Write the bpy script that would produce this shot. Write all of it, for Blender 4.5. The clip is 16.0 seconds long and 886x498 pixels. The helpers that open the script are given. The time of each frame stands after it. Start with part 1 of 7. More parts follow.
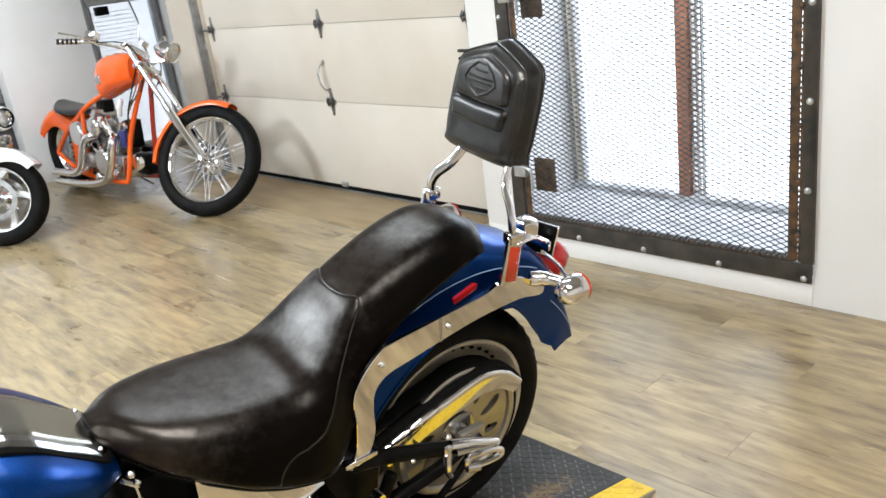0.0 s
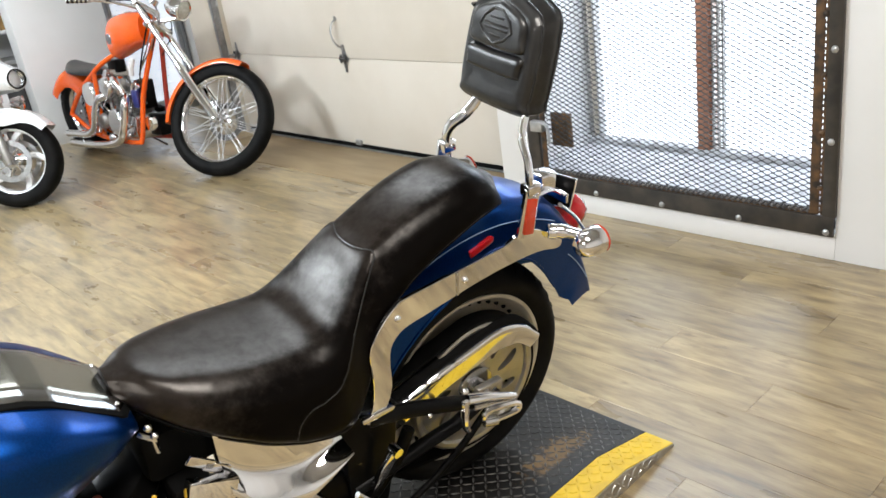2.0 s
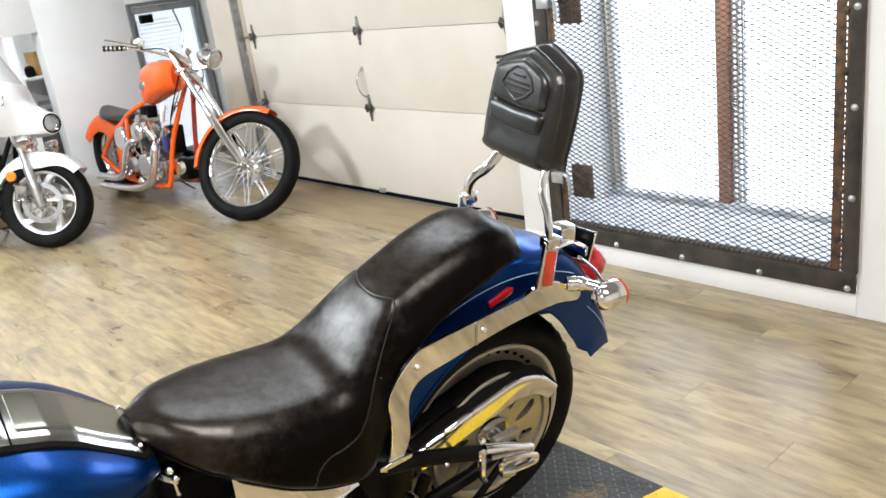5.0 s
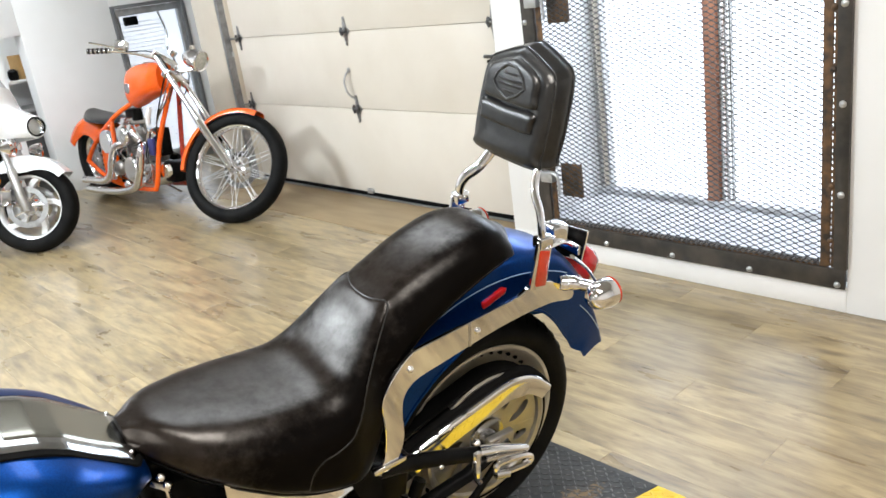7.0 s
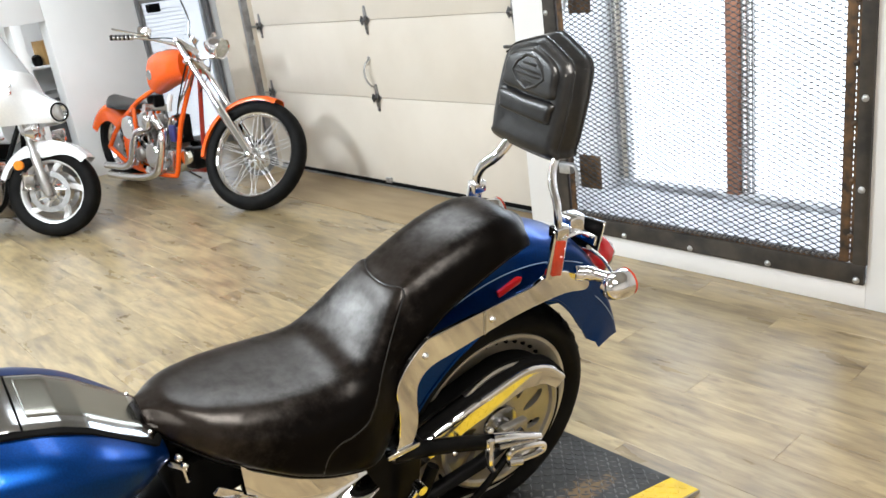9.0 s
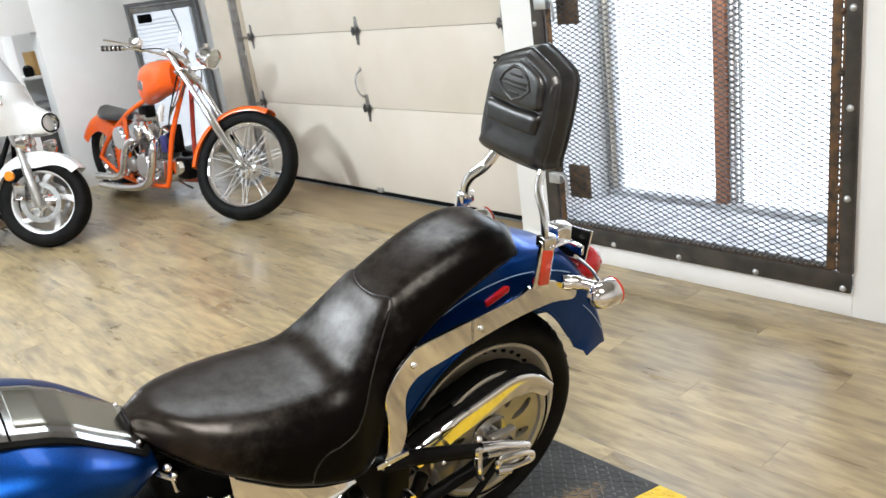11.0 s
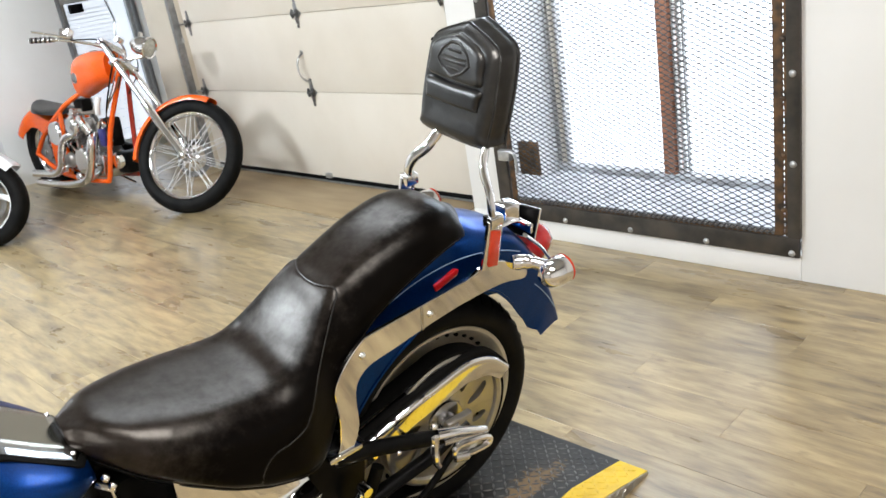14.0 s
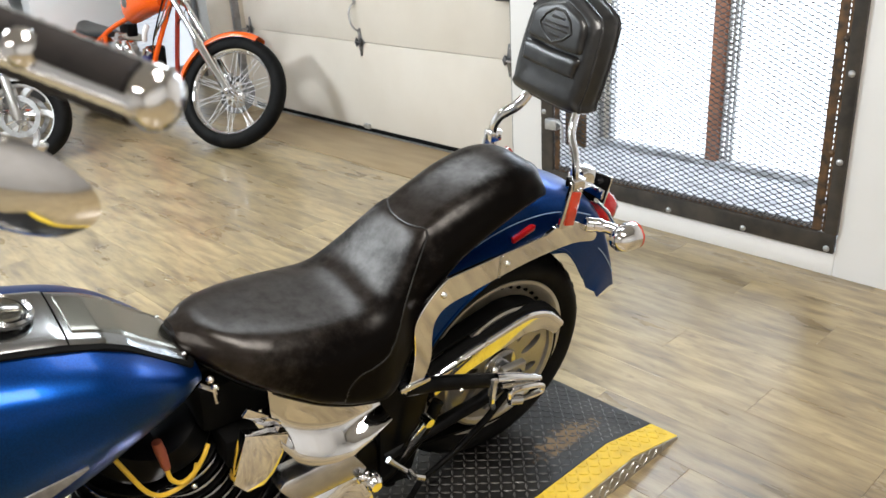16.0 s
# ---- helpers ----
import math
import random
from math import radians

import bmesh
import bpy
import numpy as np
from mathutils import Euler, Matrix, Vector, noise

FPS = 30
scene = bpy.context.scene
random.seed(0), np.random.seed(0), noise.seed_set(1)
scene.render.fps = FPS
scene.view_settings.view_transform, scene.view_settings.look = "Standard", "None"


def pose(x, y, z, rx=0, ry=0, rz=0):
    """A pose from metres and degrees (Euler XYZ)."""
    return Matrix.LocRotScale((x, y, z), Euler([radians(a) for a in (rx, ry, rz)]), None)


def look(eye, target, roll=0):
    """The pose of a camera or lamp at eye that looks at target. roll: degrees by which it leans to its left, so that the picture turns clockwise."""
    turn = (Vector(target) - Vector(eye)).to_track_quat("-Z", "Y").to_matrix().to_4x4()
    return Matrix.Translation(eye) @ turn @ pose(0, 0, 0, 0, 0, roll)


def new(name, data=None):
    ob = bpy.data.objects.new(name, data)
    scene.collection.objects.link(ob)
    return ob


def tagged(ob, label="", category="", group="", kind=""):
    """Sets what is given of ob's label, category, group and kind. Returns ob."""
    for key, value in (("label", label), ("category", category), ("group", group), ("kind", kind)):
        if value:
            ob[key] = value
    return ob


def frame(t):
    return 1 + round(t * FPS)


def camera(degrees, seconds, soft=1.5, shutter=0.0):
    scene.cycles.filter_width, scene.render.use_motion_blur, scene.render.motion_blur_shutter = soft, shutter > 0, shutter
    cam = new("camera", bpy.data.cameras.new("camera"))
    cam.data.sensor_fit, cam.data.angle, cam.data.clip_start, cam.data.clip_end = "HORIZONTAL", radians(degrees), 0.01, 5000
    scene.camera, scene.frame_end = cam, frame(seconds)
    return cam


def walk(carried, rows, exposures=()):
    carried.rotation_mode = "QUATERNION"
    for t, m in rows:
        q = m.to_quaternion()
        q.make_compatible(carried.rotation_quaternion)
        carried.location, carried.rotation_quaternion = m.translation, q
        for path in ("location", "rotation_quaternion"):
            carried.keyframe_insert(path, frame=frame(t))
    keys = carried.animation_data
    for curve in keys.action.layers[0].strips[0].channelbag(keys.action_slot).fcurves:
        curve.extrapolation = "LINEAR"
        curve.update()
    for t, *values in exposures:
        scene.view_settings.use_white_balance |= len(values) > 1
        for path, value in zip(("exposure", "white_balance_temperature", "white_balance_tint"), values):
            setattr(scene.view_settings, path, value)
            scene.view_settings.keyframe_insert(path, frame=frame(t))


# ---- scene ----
cam = camera(56.5, 16.0)
PATH = [
    (0, (1.273, -3.066, 1.518), (-0.124, -1.803, 0.845), -7.6),
    (0.5, (1.28, -3.062, 1.523), (-0.113, -1.786, 0.865), -8.5),
    (1, (1.273, -3.061, 1.516), (-0.113, -1.797, 0.823), -8.3),
    (1.5, (1.263, -3.06, 1.51), (-0.131, -1.813, 0.801), -7.5),
    (2, (1.253, -3.054, 1.492), (-0.153, -1.849, 0.735), -8.6),
    (2.5, (1.261, -3.06, 1.494), (-0.191, -1.887, 0.776), -9.3),
    (3, (1.276, -3.067, 1.489), (-0.183, -1.912, 0.756), -8.7),
    (3.5, (1.282, -3.059, 1.493), (-0.168, -1.891, 0.764), -9.5),
    (4, (1.288, -3.07, 1.517), (-0.195, -1.881, 0.894), -8.8),
    (4.5, (1.283, -3.073, 1.514), (-0.193, -1.883, 0.878), -8.1),
    (4.7, (1.28, -3.071, 1.512), (-0.184, -1.87, 0.869), -7.8),
    (6.8, (1.262, -3.074, 1.512), (-0.184, -1.854, 0.863), -8.3),
    (7, (1.259, -3.069, 1.508), (-0.181, -1.842, 0.86), -8.2),
    (7.5, (1.256, -3.066, 1.504), (-0.181, -1.834, 0.858), -8.2),
    (8, (1.265, -3.064, 1.507), (-0.168, -1.827, 0.862), -8.0),
    (8.5, (1.273, -3.073, 1.51), (-0.159, -1.835, 0.865), -7.4),
    (9, (1.27, -3.076, 1.507), (-0.195, -1.887, 0.843), -7.8),
    (11.5, (1.289, -3.076, 1.512), (-0.165, -1.864, 0.868), -7.7),
    (12, (1.283, -3.073, 1.511), (-0.163, -1.859, 0.852), -7.6),
    (12.5, (1.276, -3.072, 1.509), (-0.167, -1.857, 0.848), -7.6),
    (13, (1.265, -3.066, 1.504), (-0.178, -1.848, 0.846), -7.7),
    (13.5, (1.265, -3.035, 1.498), (-0.13, -1.768, 0.826), -9.3),
    (14, (1.262, -3.022, 1.493), (-0.116, -1.753, 0.792), -9.5),
    (14.5, (1.249, -3.042, 1.502), (-0.154, -1.807, 0.791), -6.6),
    (15, (1.228, -3.130, 1.515), (-0.173, -1.890, 0.809), -4.2),
    (15.2, (1.228, -3.209, 1.516), (-0.172, -1.967, 0.809), -3.7),
    (15.3, (1.234, -3.244, 1.521), (-0.154, -2.007, 0.786), -3.9),
    (15.4, (1.224, -3.277, 1.511), (-0.139, -2.039, 0.728), -3.7),
    (15.5, (1.221, -3.302, 1.514), (-0.128, -2.079, 0.688), -4.9),
    (15.6, (1.207, -3.304, 1.515), (-0.140, -2.078, 0.690), -5.5),
    (15.7, (1.211, -3.301, 1.520), (-0.133, -2.051, 0.725), -4.7),
    (15.8, (1.212, -3.287, 1.538), (-0.127, -2.024, 0.756), -4.3),
    (16, (1.215, -3.232, 1.523), (-0.147, -1.993, 0.742), -3.5),
]
cam.data.dof.use_dof, cam.data.dof.focus_distance, cam.data.dof.aperture_fstop = True, 2.4, 8.0
walk(cam, [(t, look(e, g, r)) for t, e, g, r in PATH],
     [(0.0, -0.27), (3.2, -0.28), (4.2, -0.11), (7.5, -0.11), (9.2, -0.20), (11.3, -0.24), (14.0, -0.21), (16.0, -0.29)])

# ---- world, lights ----
world = bpy.data.worlds.new("world")
scene.world = world
world.use_nodes = True
wn = world.node_tree
sky = wn.nodes.new("ShaderNodeTexSky")
sky.sky_type, sky.sun_disc, sky.sun_elevation, sky.sun_rotation = "NISHITA", False, radians(40), radians(200)
wn.links.new(sky.outputs[0], wn.nodes["Background"].inputs[0])
wn.nodes["Background"].inputs[1].default_value = 0.1


def area(name, place, aim, sx, sy, watts, col):
    li = bpy.data.lights.new(name, "AREA")
    li.shape, li.size, li.size_y, li.energy, li.color = "RECTANGLE", sx, sy, watts, col
    ob = new(name, li)
    ob.matrix_world = look(place, aim)
    return ob


LAMP, WARM = (0.86, 0.938, 1.0), (1.0, 0.945, 0.885)
CEIL = 2.95
X0, X1, Y0 = -9.0, 3.6, -7.0
for lx, ly in ((-1.9, -3.5), (1.2, -2.4), (-1.2, -1.25), (1.2, -5.2)):
    area("ceiling_lamp_light", (lx, ly, CEIL - 0.09), (lx, ly, 0), 1.5 if lx < -1 else 1.2, 0.7 if lx < -1 else 0.5, 34 if ly > -2 else 84, WARM if lx > 0 else LAMP)
area("ceiling_lamp_light", (-3.5, -4.5, CEIL - 0.09), (-3.7, -3.4, 0), 0.32, 0.32, 265, LAMP)
# unseen lamp, aimed to brighten the west wall
area("ceiling_lamp_light", (-4.9, -2.2, CEIL - 0.09), (-5.4, -1.7, 0), 1.2, 0.7, 130, LAMP)
# unseen lamp added to lighten the inside of the niche
area("ceiling_lamp_light", (-7.05, -1.30, CEIL - 0.09), (-7.05, -1.30, 0), 0.3, 0.3, 22, LAMP)
area("window_light", (-0.80, 0.36, 2.05), (-0.80, -1.6, 0.0), 1.4, 0.5, 48, (0.74, 0.87, 1.0))

# ---- materials ----


def material(name, col, rough=0.5, metal=0.0, col2=None, scale=8.0, bump=0.0, bscale=60.0, coat=0.0, detail=4.0, spread=(0.35, 0.65), stretch=None, rvar=0.0, spec=0.5):
    m = bpy.data.materials.new(name)
    m.use_nodes = True
    nt = m.node_tree
    b = nt.nodes["Principled BSDF"]
    b.inputs["Base Color"].default_value = (*col, 1)
    b.inputs["Roughness"].default_value = rough
    b.inputs["Metallic"].default_value = metal
    b.inputs["Coat Weight"].default_value = coat
    b.inputs["Coat Roughness"].default_value = 0.04
    b.inputs["Specular IOR Level"].default_value = spec
    tc = nt.nodes.new("ShaderNodeTexCoord")
    vec = tc.outputs["Object"]
    if stretch:
        mp = nt.nodes.new("ShaderNodeMapping")
        mp.inputs["Scale"].default_value = stretch
        nt.links.new(vec, mp.inputs[0])
        vec = mp.outputs[0]
    if col2 or rvar:
        n = nt.nodes.new("ShaderNodeTexNoise")
        n.inputs["Scale"].default_value, n.inputs["Detail"].default_value = scale, detail
        nt.links.new(vec, n.inputs["Vector"])
        r = nt.nodes.new("ShaderNodeMapRange")
        r.inputs[1].default_value, r.inputs[2].default_value = spread
        nt.links.new(n.outputs[0], r.inputs[0])
        if col2:
            mx = nt.nodes.new("ShaderNodeMix")
            mx.data_type = "RGBA"
            mx.inputs[6].default_value, mx.inputs[7].default_value = (*col, 1), (*col2, 1)
            nt.links.new(r.outputs[0], mx.inputs[0])
            nt.links.new(mx.outputs[2], b.inputs["Base Color"])
        if rvar:
            rr = nt.nodes.new("ShaderNodeMapRange")
            rr.inputs[3].default_value, rr.inputs[4].default_value = rough - rvar, rough + rvar
            nt.links.new(r.outputs[0], rr.inputs[0])
            nt.links.new(rr.outputs[0], b.inputs["Roughness"])
    if bump:
        n2 = nt.nodes.new("ShaderNodeTexNoise")
        n2.inputs["Scale"].default_value, n2.inputs["Detail"].default_value = bscale, 5
        nt.links.new(vec, n2.inputs["Vector"])
        bp = nt.nodes.new("ShaderNodeBump")
        bp.inputs["Strength"].default_value, bp.inputs["Distance"].default_value = bump, 0.002
        nt.links.new(n2.outputs[0], bp.inputs["Height"])
        nt.links.new(bp.outputs[0], b.inputs["Normal"])
    return m


CHROME = material("chrome", (0.86, 0.86, 0.88), 0.06, 1.0, rvar=0.03, scale=30)
CHROME_DULL = material("dull_chrome", (0.62, 0.62, 0.63), 0.22, 1.0, (0.45, 0.45, 0.46), 14, bump=0.05)
ALLOY = material("cast_alloy", (0.50, 0.49, 0.47), 0.36, 0.88, (0.40, 0.39, 0.37), 16, bump=0.08)
STEEL = material("bare_steel", (0.50, 0.50, 0.50), 0.35, 0.9, (0.36, 0.35, 0.34), 22, bump=0.1)
SPOKE = material("bright_spoke_steel", (0.70, 0.70, 0.71), 0.34, 0.55, (0.60, 0.60, 0.61), 30)
DARKSTEEL = material("oiled_dark_steel", (0.16, 0.16, 0.165), 0.38, 0.85, (0.09, 0.09, 0.09), 30, bump=0.1)
GALV = material("galvanised_steel", (0.55, 0.56, 0.57), 0.42, 0.8, (0.42, 0.43, 0.44), 26, bump=0.12)
BLACK_METAL = material("black_enamel", (0.0018, 0.0018, 0.002), 0.33, 0.0, (0.005, 0.005, 0.005), 20, bump=0.08, spec=0.10)
RUBBER = material("tyre_rubber", (0.003, 0.003, 0.0032), 0.6, 0.0, (0.009, 0.0085, 0.008), 9, bump=0.25, bscale=110, spec=0.10)
BLUE = material("blue_metallic_paint", (0.0005, 0.033, 0.165), 0.32, 0.90, (0.0007, 0.043, 0.215), 300, coat=0.12, detail=1)
PINSTRIPE = material("pale_pinstripe", (0.25, 0.38, 0.62), 0.3, 0.1, coat=0.6)
ORANGE = material("orange_paint", (0.80, 0.095, 0.005), 0.25, 0.0, (0.86, 0.12, 0.008), 120, coat=0.4, detail=1)
RED_PAINT = material("dark_red_paint", (0.42, 0.028, 0.012), 0.3, 0.1, (0.48, 0.04, 0.02), 60, coat=0.8)
WHITE_PAINT = material("pearl_white_paint", (0.80, 0.80, 0.80), 0.22, 0.0, (0.76, 0.76, 0.77), 90, coat=1.0)
RED_LENS = material("red_lens", (0.36, 0.006, 0.010), 0.12, 0.0, (0.45, 0.012, 0.014), 40, coat=0.6)
AMBER_LENS = material("amber_lens", (0.85, 0.25, 0.02), 0.12, 0.0, (0.75, 0.2, 0.02), 40, coat=0.6)
ORANGE_RIM = material("orange_red_lens", (0.55, 0.045, 0.018), 0.15, 0.0, (0.46, 0.035, 0.014), 40, coat=0.5)
YELLOW_WIRE = material("yellow_cable", (0.80, 0.52, 0.04), 0.35, 0.0, (0.70, 0.44, 0.04), 50)
BOOT = material("rust_red_boot", (0.24, 0.055, 0.03), 0.5, 0.0, (0.30, 0.075, 0.04), 40)
WALL = material("white_wall_paint", (0.80, 0.80, 0.80), 0.62, 0.0, (0.75, 0.745, 0.735), 1.6, bump=0.25, bscale=160, detail=6)
JAMB = material("beige_jamb_paint", (0.62, 0.56, 0.47), 0.55, 0.0, (0.56, 0.50, 0.41), 3.0, bump=0.15, detail=6)
DOORPAINT = material("cream_door_paint", (0.71, 0.66, 0.585), 0.42, 0.0, (0.66, 0.605, 0.525), 2.2, bump=0.2, bscale=300, detail=6)
CEILING = material("ceiling_paint", (0.46, 0.46, 0.455), 0.8, 0.0, (0.40, 0.40, 0.395), 2.0)
FARWALL = material("grey_wall_paint", (0.50, 0.495, 0.485), 0.7, 0.0, (0.44, 0.435, 0.425), 1.2)
CONCRETE = material("sill_concrete", (0.62, 0.63, 0.65), 0.8, 0.0, (0.40, 0.40, 0.41), 12, bump=0.5, bscale=60)
RUSTY = material("rusty_iron", (0.17, 0.095, 0.045), 0.6, 0.35, (0.045, 0.036, 0.03), 24, bump=0.35, bscale=90)
IRON = material("dark_iron", (0.045, 0.043, 0.042), 0.42, 0.55, (0.085, 0.075, 0.065), 10, bump=0.2)
MESHMETAL = material("screen_steel", (0.045, 0.045, 0.048), 0.45, 0.2, (0.07, 0.067, 0.065), 14)
BRICKRED = material("weathered_red_wood", (0.42, 0.17, 0.09), 0.8, 0.0, (0.28, 0.13, 0.08), 18, bump=0.4, stretch=(1, 1, 0.15))
YELLOW = material("worn_yellow_paint", (0.80, 0.56, 0.03), 0.45, 0.0, (0.62, 0.41, 0.025), 16, bump=0.2, spread=(0.45, 0.8))
CARDBOARD = material("cardboard", (0.45, 0.27, 0.10), 0.85, 0.0, (0.40, 0.24, 0.09), 12)
BLUE_PLASTIC = material("navy_plastic", (0.02, 0.025, 0.12), 0.4, 0.0, (0.03, 0.035, 0.15), 20)
LAMPWHITE = material("lamp_body_enamel", (0.8, 0.8, 0.8), 0.4, 0.0, (0.76, 0.76, 0.76), 6)
SEAL = material("black_rubber_seal", (0.005, 0.005, 0.005), 0.7, 0.0, (0.007, 0.007, 0.007), 15, spec=0.05)
GRIPRUB = material("grip_rubber", (0.010, 0.008, 0.008), 0.7, 0.0, (0.017, 0.014, 0.013), 50, bump=0.3, spec=0.2)
CONSOLE = material("brushed_console", (0.26, 0.25, 0.215), 0.24, 1.0, (0.23, 0.22, 0.19), 40, bump=0.03, stretch=(8, 0.6, 8))
BADGE = material("dull_badge_metal", (0.26, 0.26, 0.265), 0.45, 0.6, (0.18, 0.18, 0.185), 60, bump=0.1)
CONSOLE_CHROME = material("console_chrome", (0.38, 0.38, 0.38), 0.18, 1.0, (0.33, 0.33, 0.33), 25, rvar=0.03)
GREYFRAME = material("grey_frame_paint", (0.17, 0.17, 0.175), 0.45, 0.0, (0.13, 0.13, 0.135), 6)
MIRRORGLASS = material("mirror_glass", (0.9, 0.9, 0.9), 0.02, 1.0)


def leather(name, a, b, rough, worn, dull, shine, fine=16, tint=(1.0, 0.91, 0.84), worn_lit_top=None):
    """Creased leather: a soft mottling, fine grain in the relief, uneven gloss."""
    m = material(name, a, rough, 0.0, b, fine, detail=9, spread=worn, rvar=0.025)
    nt = m.node_tree
    bs = nt.nodes["Principled BSDF"]
    bs.inputs["Specular Tint"].default_value = (*tint, 1)
    mottle = next(n for n in nt.nodes if n.type == "TEX_NOISE")
    mottle.inputs["Roughness"].default_value = 0.66
    gl = nt.nodes.new("ShaderNodeMapRange")
    gl.inputs[1].default_value, gl.inputs[2].default_value, gl.inputs[3].default_value, gl.inputs[4].default_value = 0.36, 0.66, dull, shine
    nt.links.new(mottle.outputs[0], gl.inputs[0])
    nt.links.new(gl.outputs[0], bs.inputs["Specular IOR Level"])
    tc = nt.nodes.new("ShaderNodeTexCoord")
    if worn_lit_top:
        # worn brown top; flank shade painted darker and duller, ragged along the panel's edge
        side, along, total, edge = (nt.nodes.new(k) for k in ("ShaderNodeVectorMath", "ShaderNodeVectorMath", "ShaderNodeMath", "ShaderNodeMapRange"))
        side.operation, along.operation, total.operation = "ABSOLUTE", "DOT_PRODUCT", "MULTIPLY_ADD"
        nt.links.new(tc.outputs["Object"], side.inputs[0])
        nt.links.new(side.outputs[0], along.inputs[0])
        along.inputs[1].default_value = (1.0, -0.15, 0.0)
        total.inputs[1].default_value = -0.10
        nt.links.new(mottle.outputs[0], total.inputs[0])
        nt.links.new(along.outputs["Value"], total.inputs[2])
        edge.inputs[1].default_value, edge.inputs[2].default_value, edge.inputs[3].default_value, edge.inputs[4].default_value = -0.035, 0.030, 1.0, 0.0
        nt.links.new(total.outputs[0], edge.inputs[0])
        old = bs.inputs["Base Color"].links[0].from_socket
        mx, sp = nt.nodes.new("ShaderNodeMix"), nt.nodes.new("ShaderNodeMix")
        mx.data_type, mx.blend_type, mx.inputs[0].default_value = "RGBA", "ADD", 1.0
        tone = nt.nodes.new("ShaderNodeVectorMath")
        tone.operation, tone.inputs[0].default_value = "SCALE", worn_lit_top
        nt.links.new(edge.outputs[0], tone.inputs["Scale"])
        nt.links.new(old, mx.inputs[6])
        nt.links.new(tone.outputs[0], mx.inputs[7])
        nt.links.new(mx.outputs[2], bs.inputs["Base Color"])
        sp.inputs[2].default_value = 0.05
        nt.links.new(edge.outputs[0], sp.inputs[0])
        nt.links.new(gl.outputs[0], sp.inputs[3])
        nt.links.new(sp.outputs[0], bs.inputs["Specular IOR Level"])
    v = nt.nodes.new("ShaderNodeTexVoronoi")
    v.feature, v.inputs["Scale"].default_value = "DISTANCE_TO_EDGE", 330
    n = nt.nodes.new("ShaderNodeTexNoise")
    n.inputs["Scale"].default_value, n.inputs["Detail"].default_value = 26, 6
    nt.links.new(tc.outputs["Object"], v.inputs["Vector"])
    nt.links.new(tc.outputs["Object"], n.inputs["Vector"])
    b1, b2 = nt.nodes.new("ShaderNodeBump"), nt.nodes.new("ShaderNodeBump")
    b1.inputs["Strength"].default_value, b1.inputs["Distance"].default_value = 0.16, 0.0006
    b2.inputs["Strength"].default_value, b2.inputs["Distance"].default_value = 0.12, 0.004
    nt.links.new(v.outputs[0], b1.inputs["Height"])
    nt.links.new(n.outputs[0], b2.inputs["Height"])
    nt.links.new(b1.outputs[0], b2.inputs["Normal"])
    nt.links.new(b2.outputs[0], bs.inputs["Normal"])
    return m


LEATHER = leather("worn_seat_leather", (0.0014, 0.0012, 0.0011), (0.0036, 0.0027, 0.0022), 0.30, (0.25, 0.80), 0.21, 0.44, 30, (1.0, 0.96, 0.92), worn_lit_top=(0.0085, 0.0058, 0.0044))
LEATHER_NEW = leather("black_pad_leather", (0.008, 0.008, 0.0085), (0.014, 0.014, 0.014), 0.32, (0.4, 0.7), 0.50, 0.68, 16, (1, 1, 1))


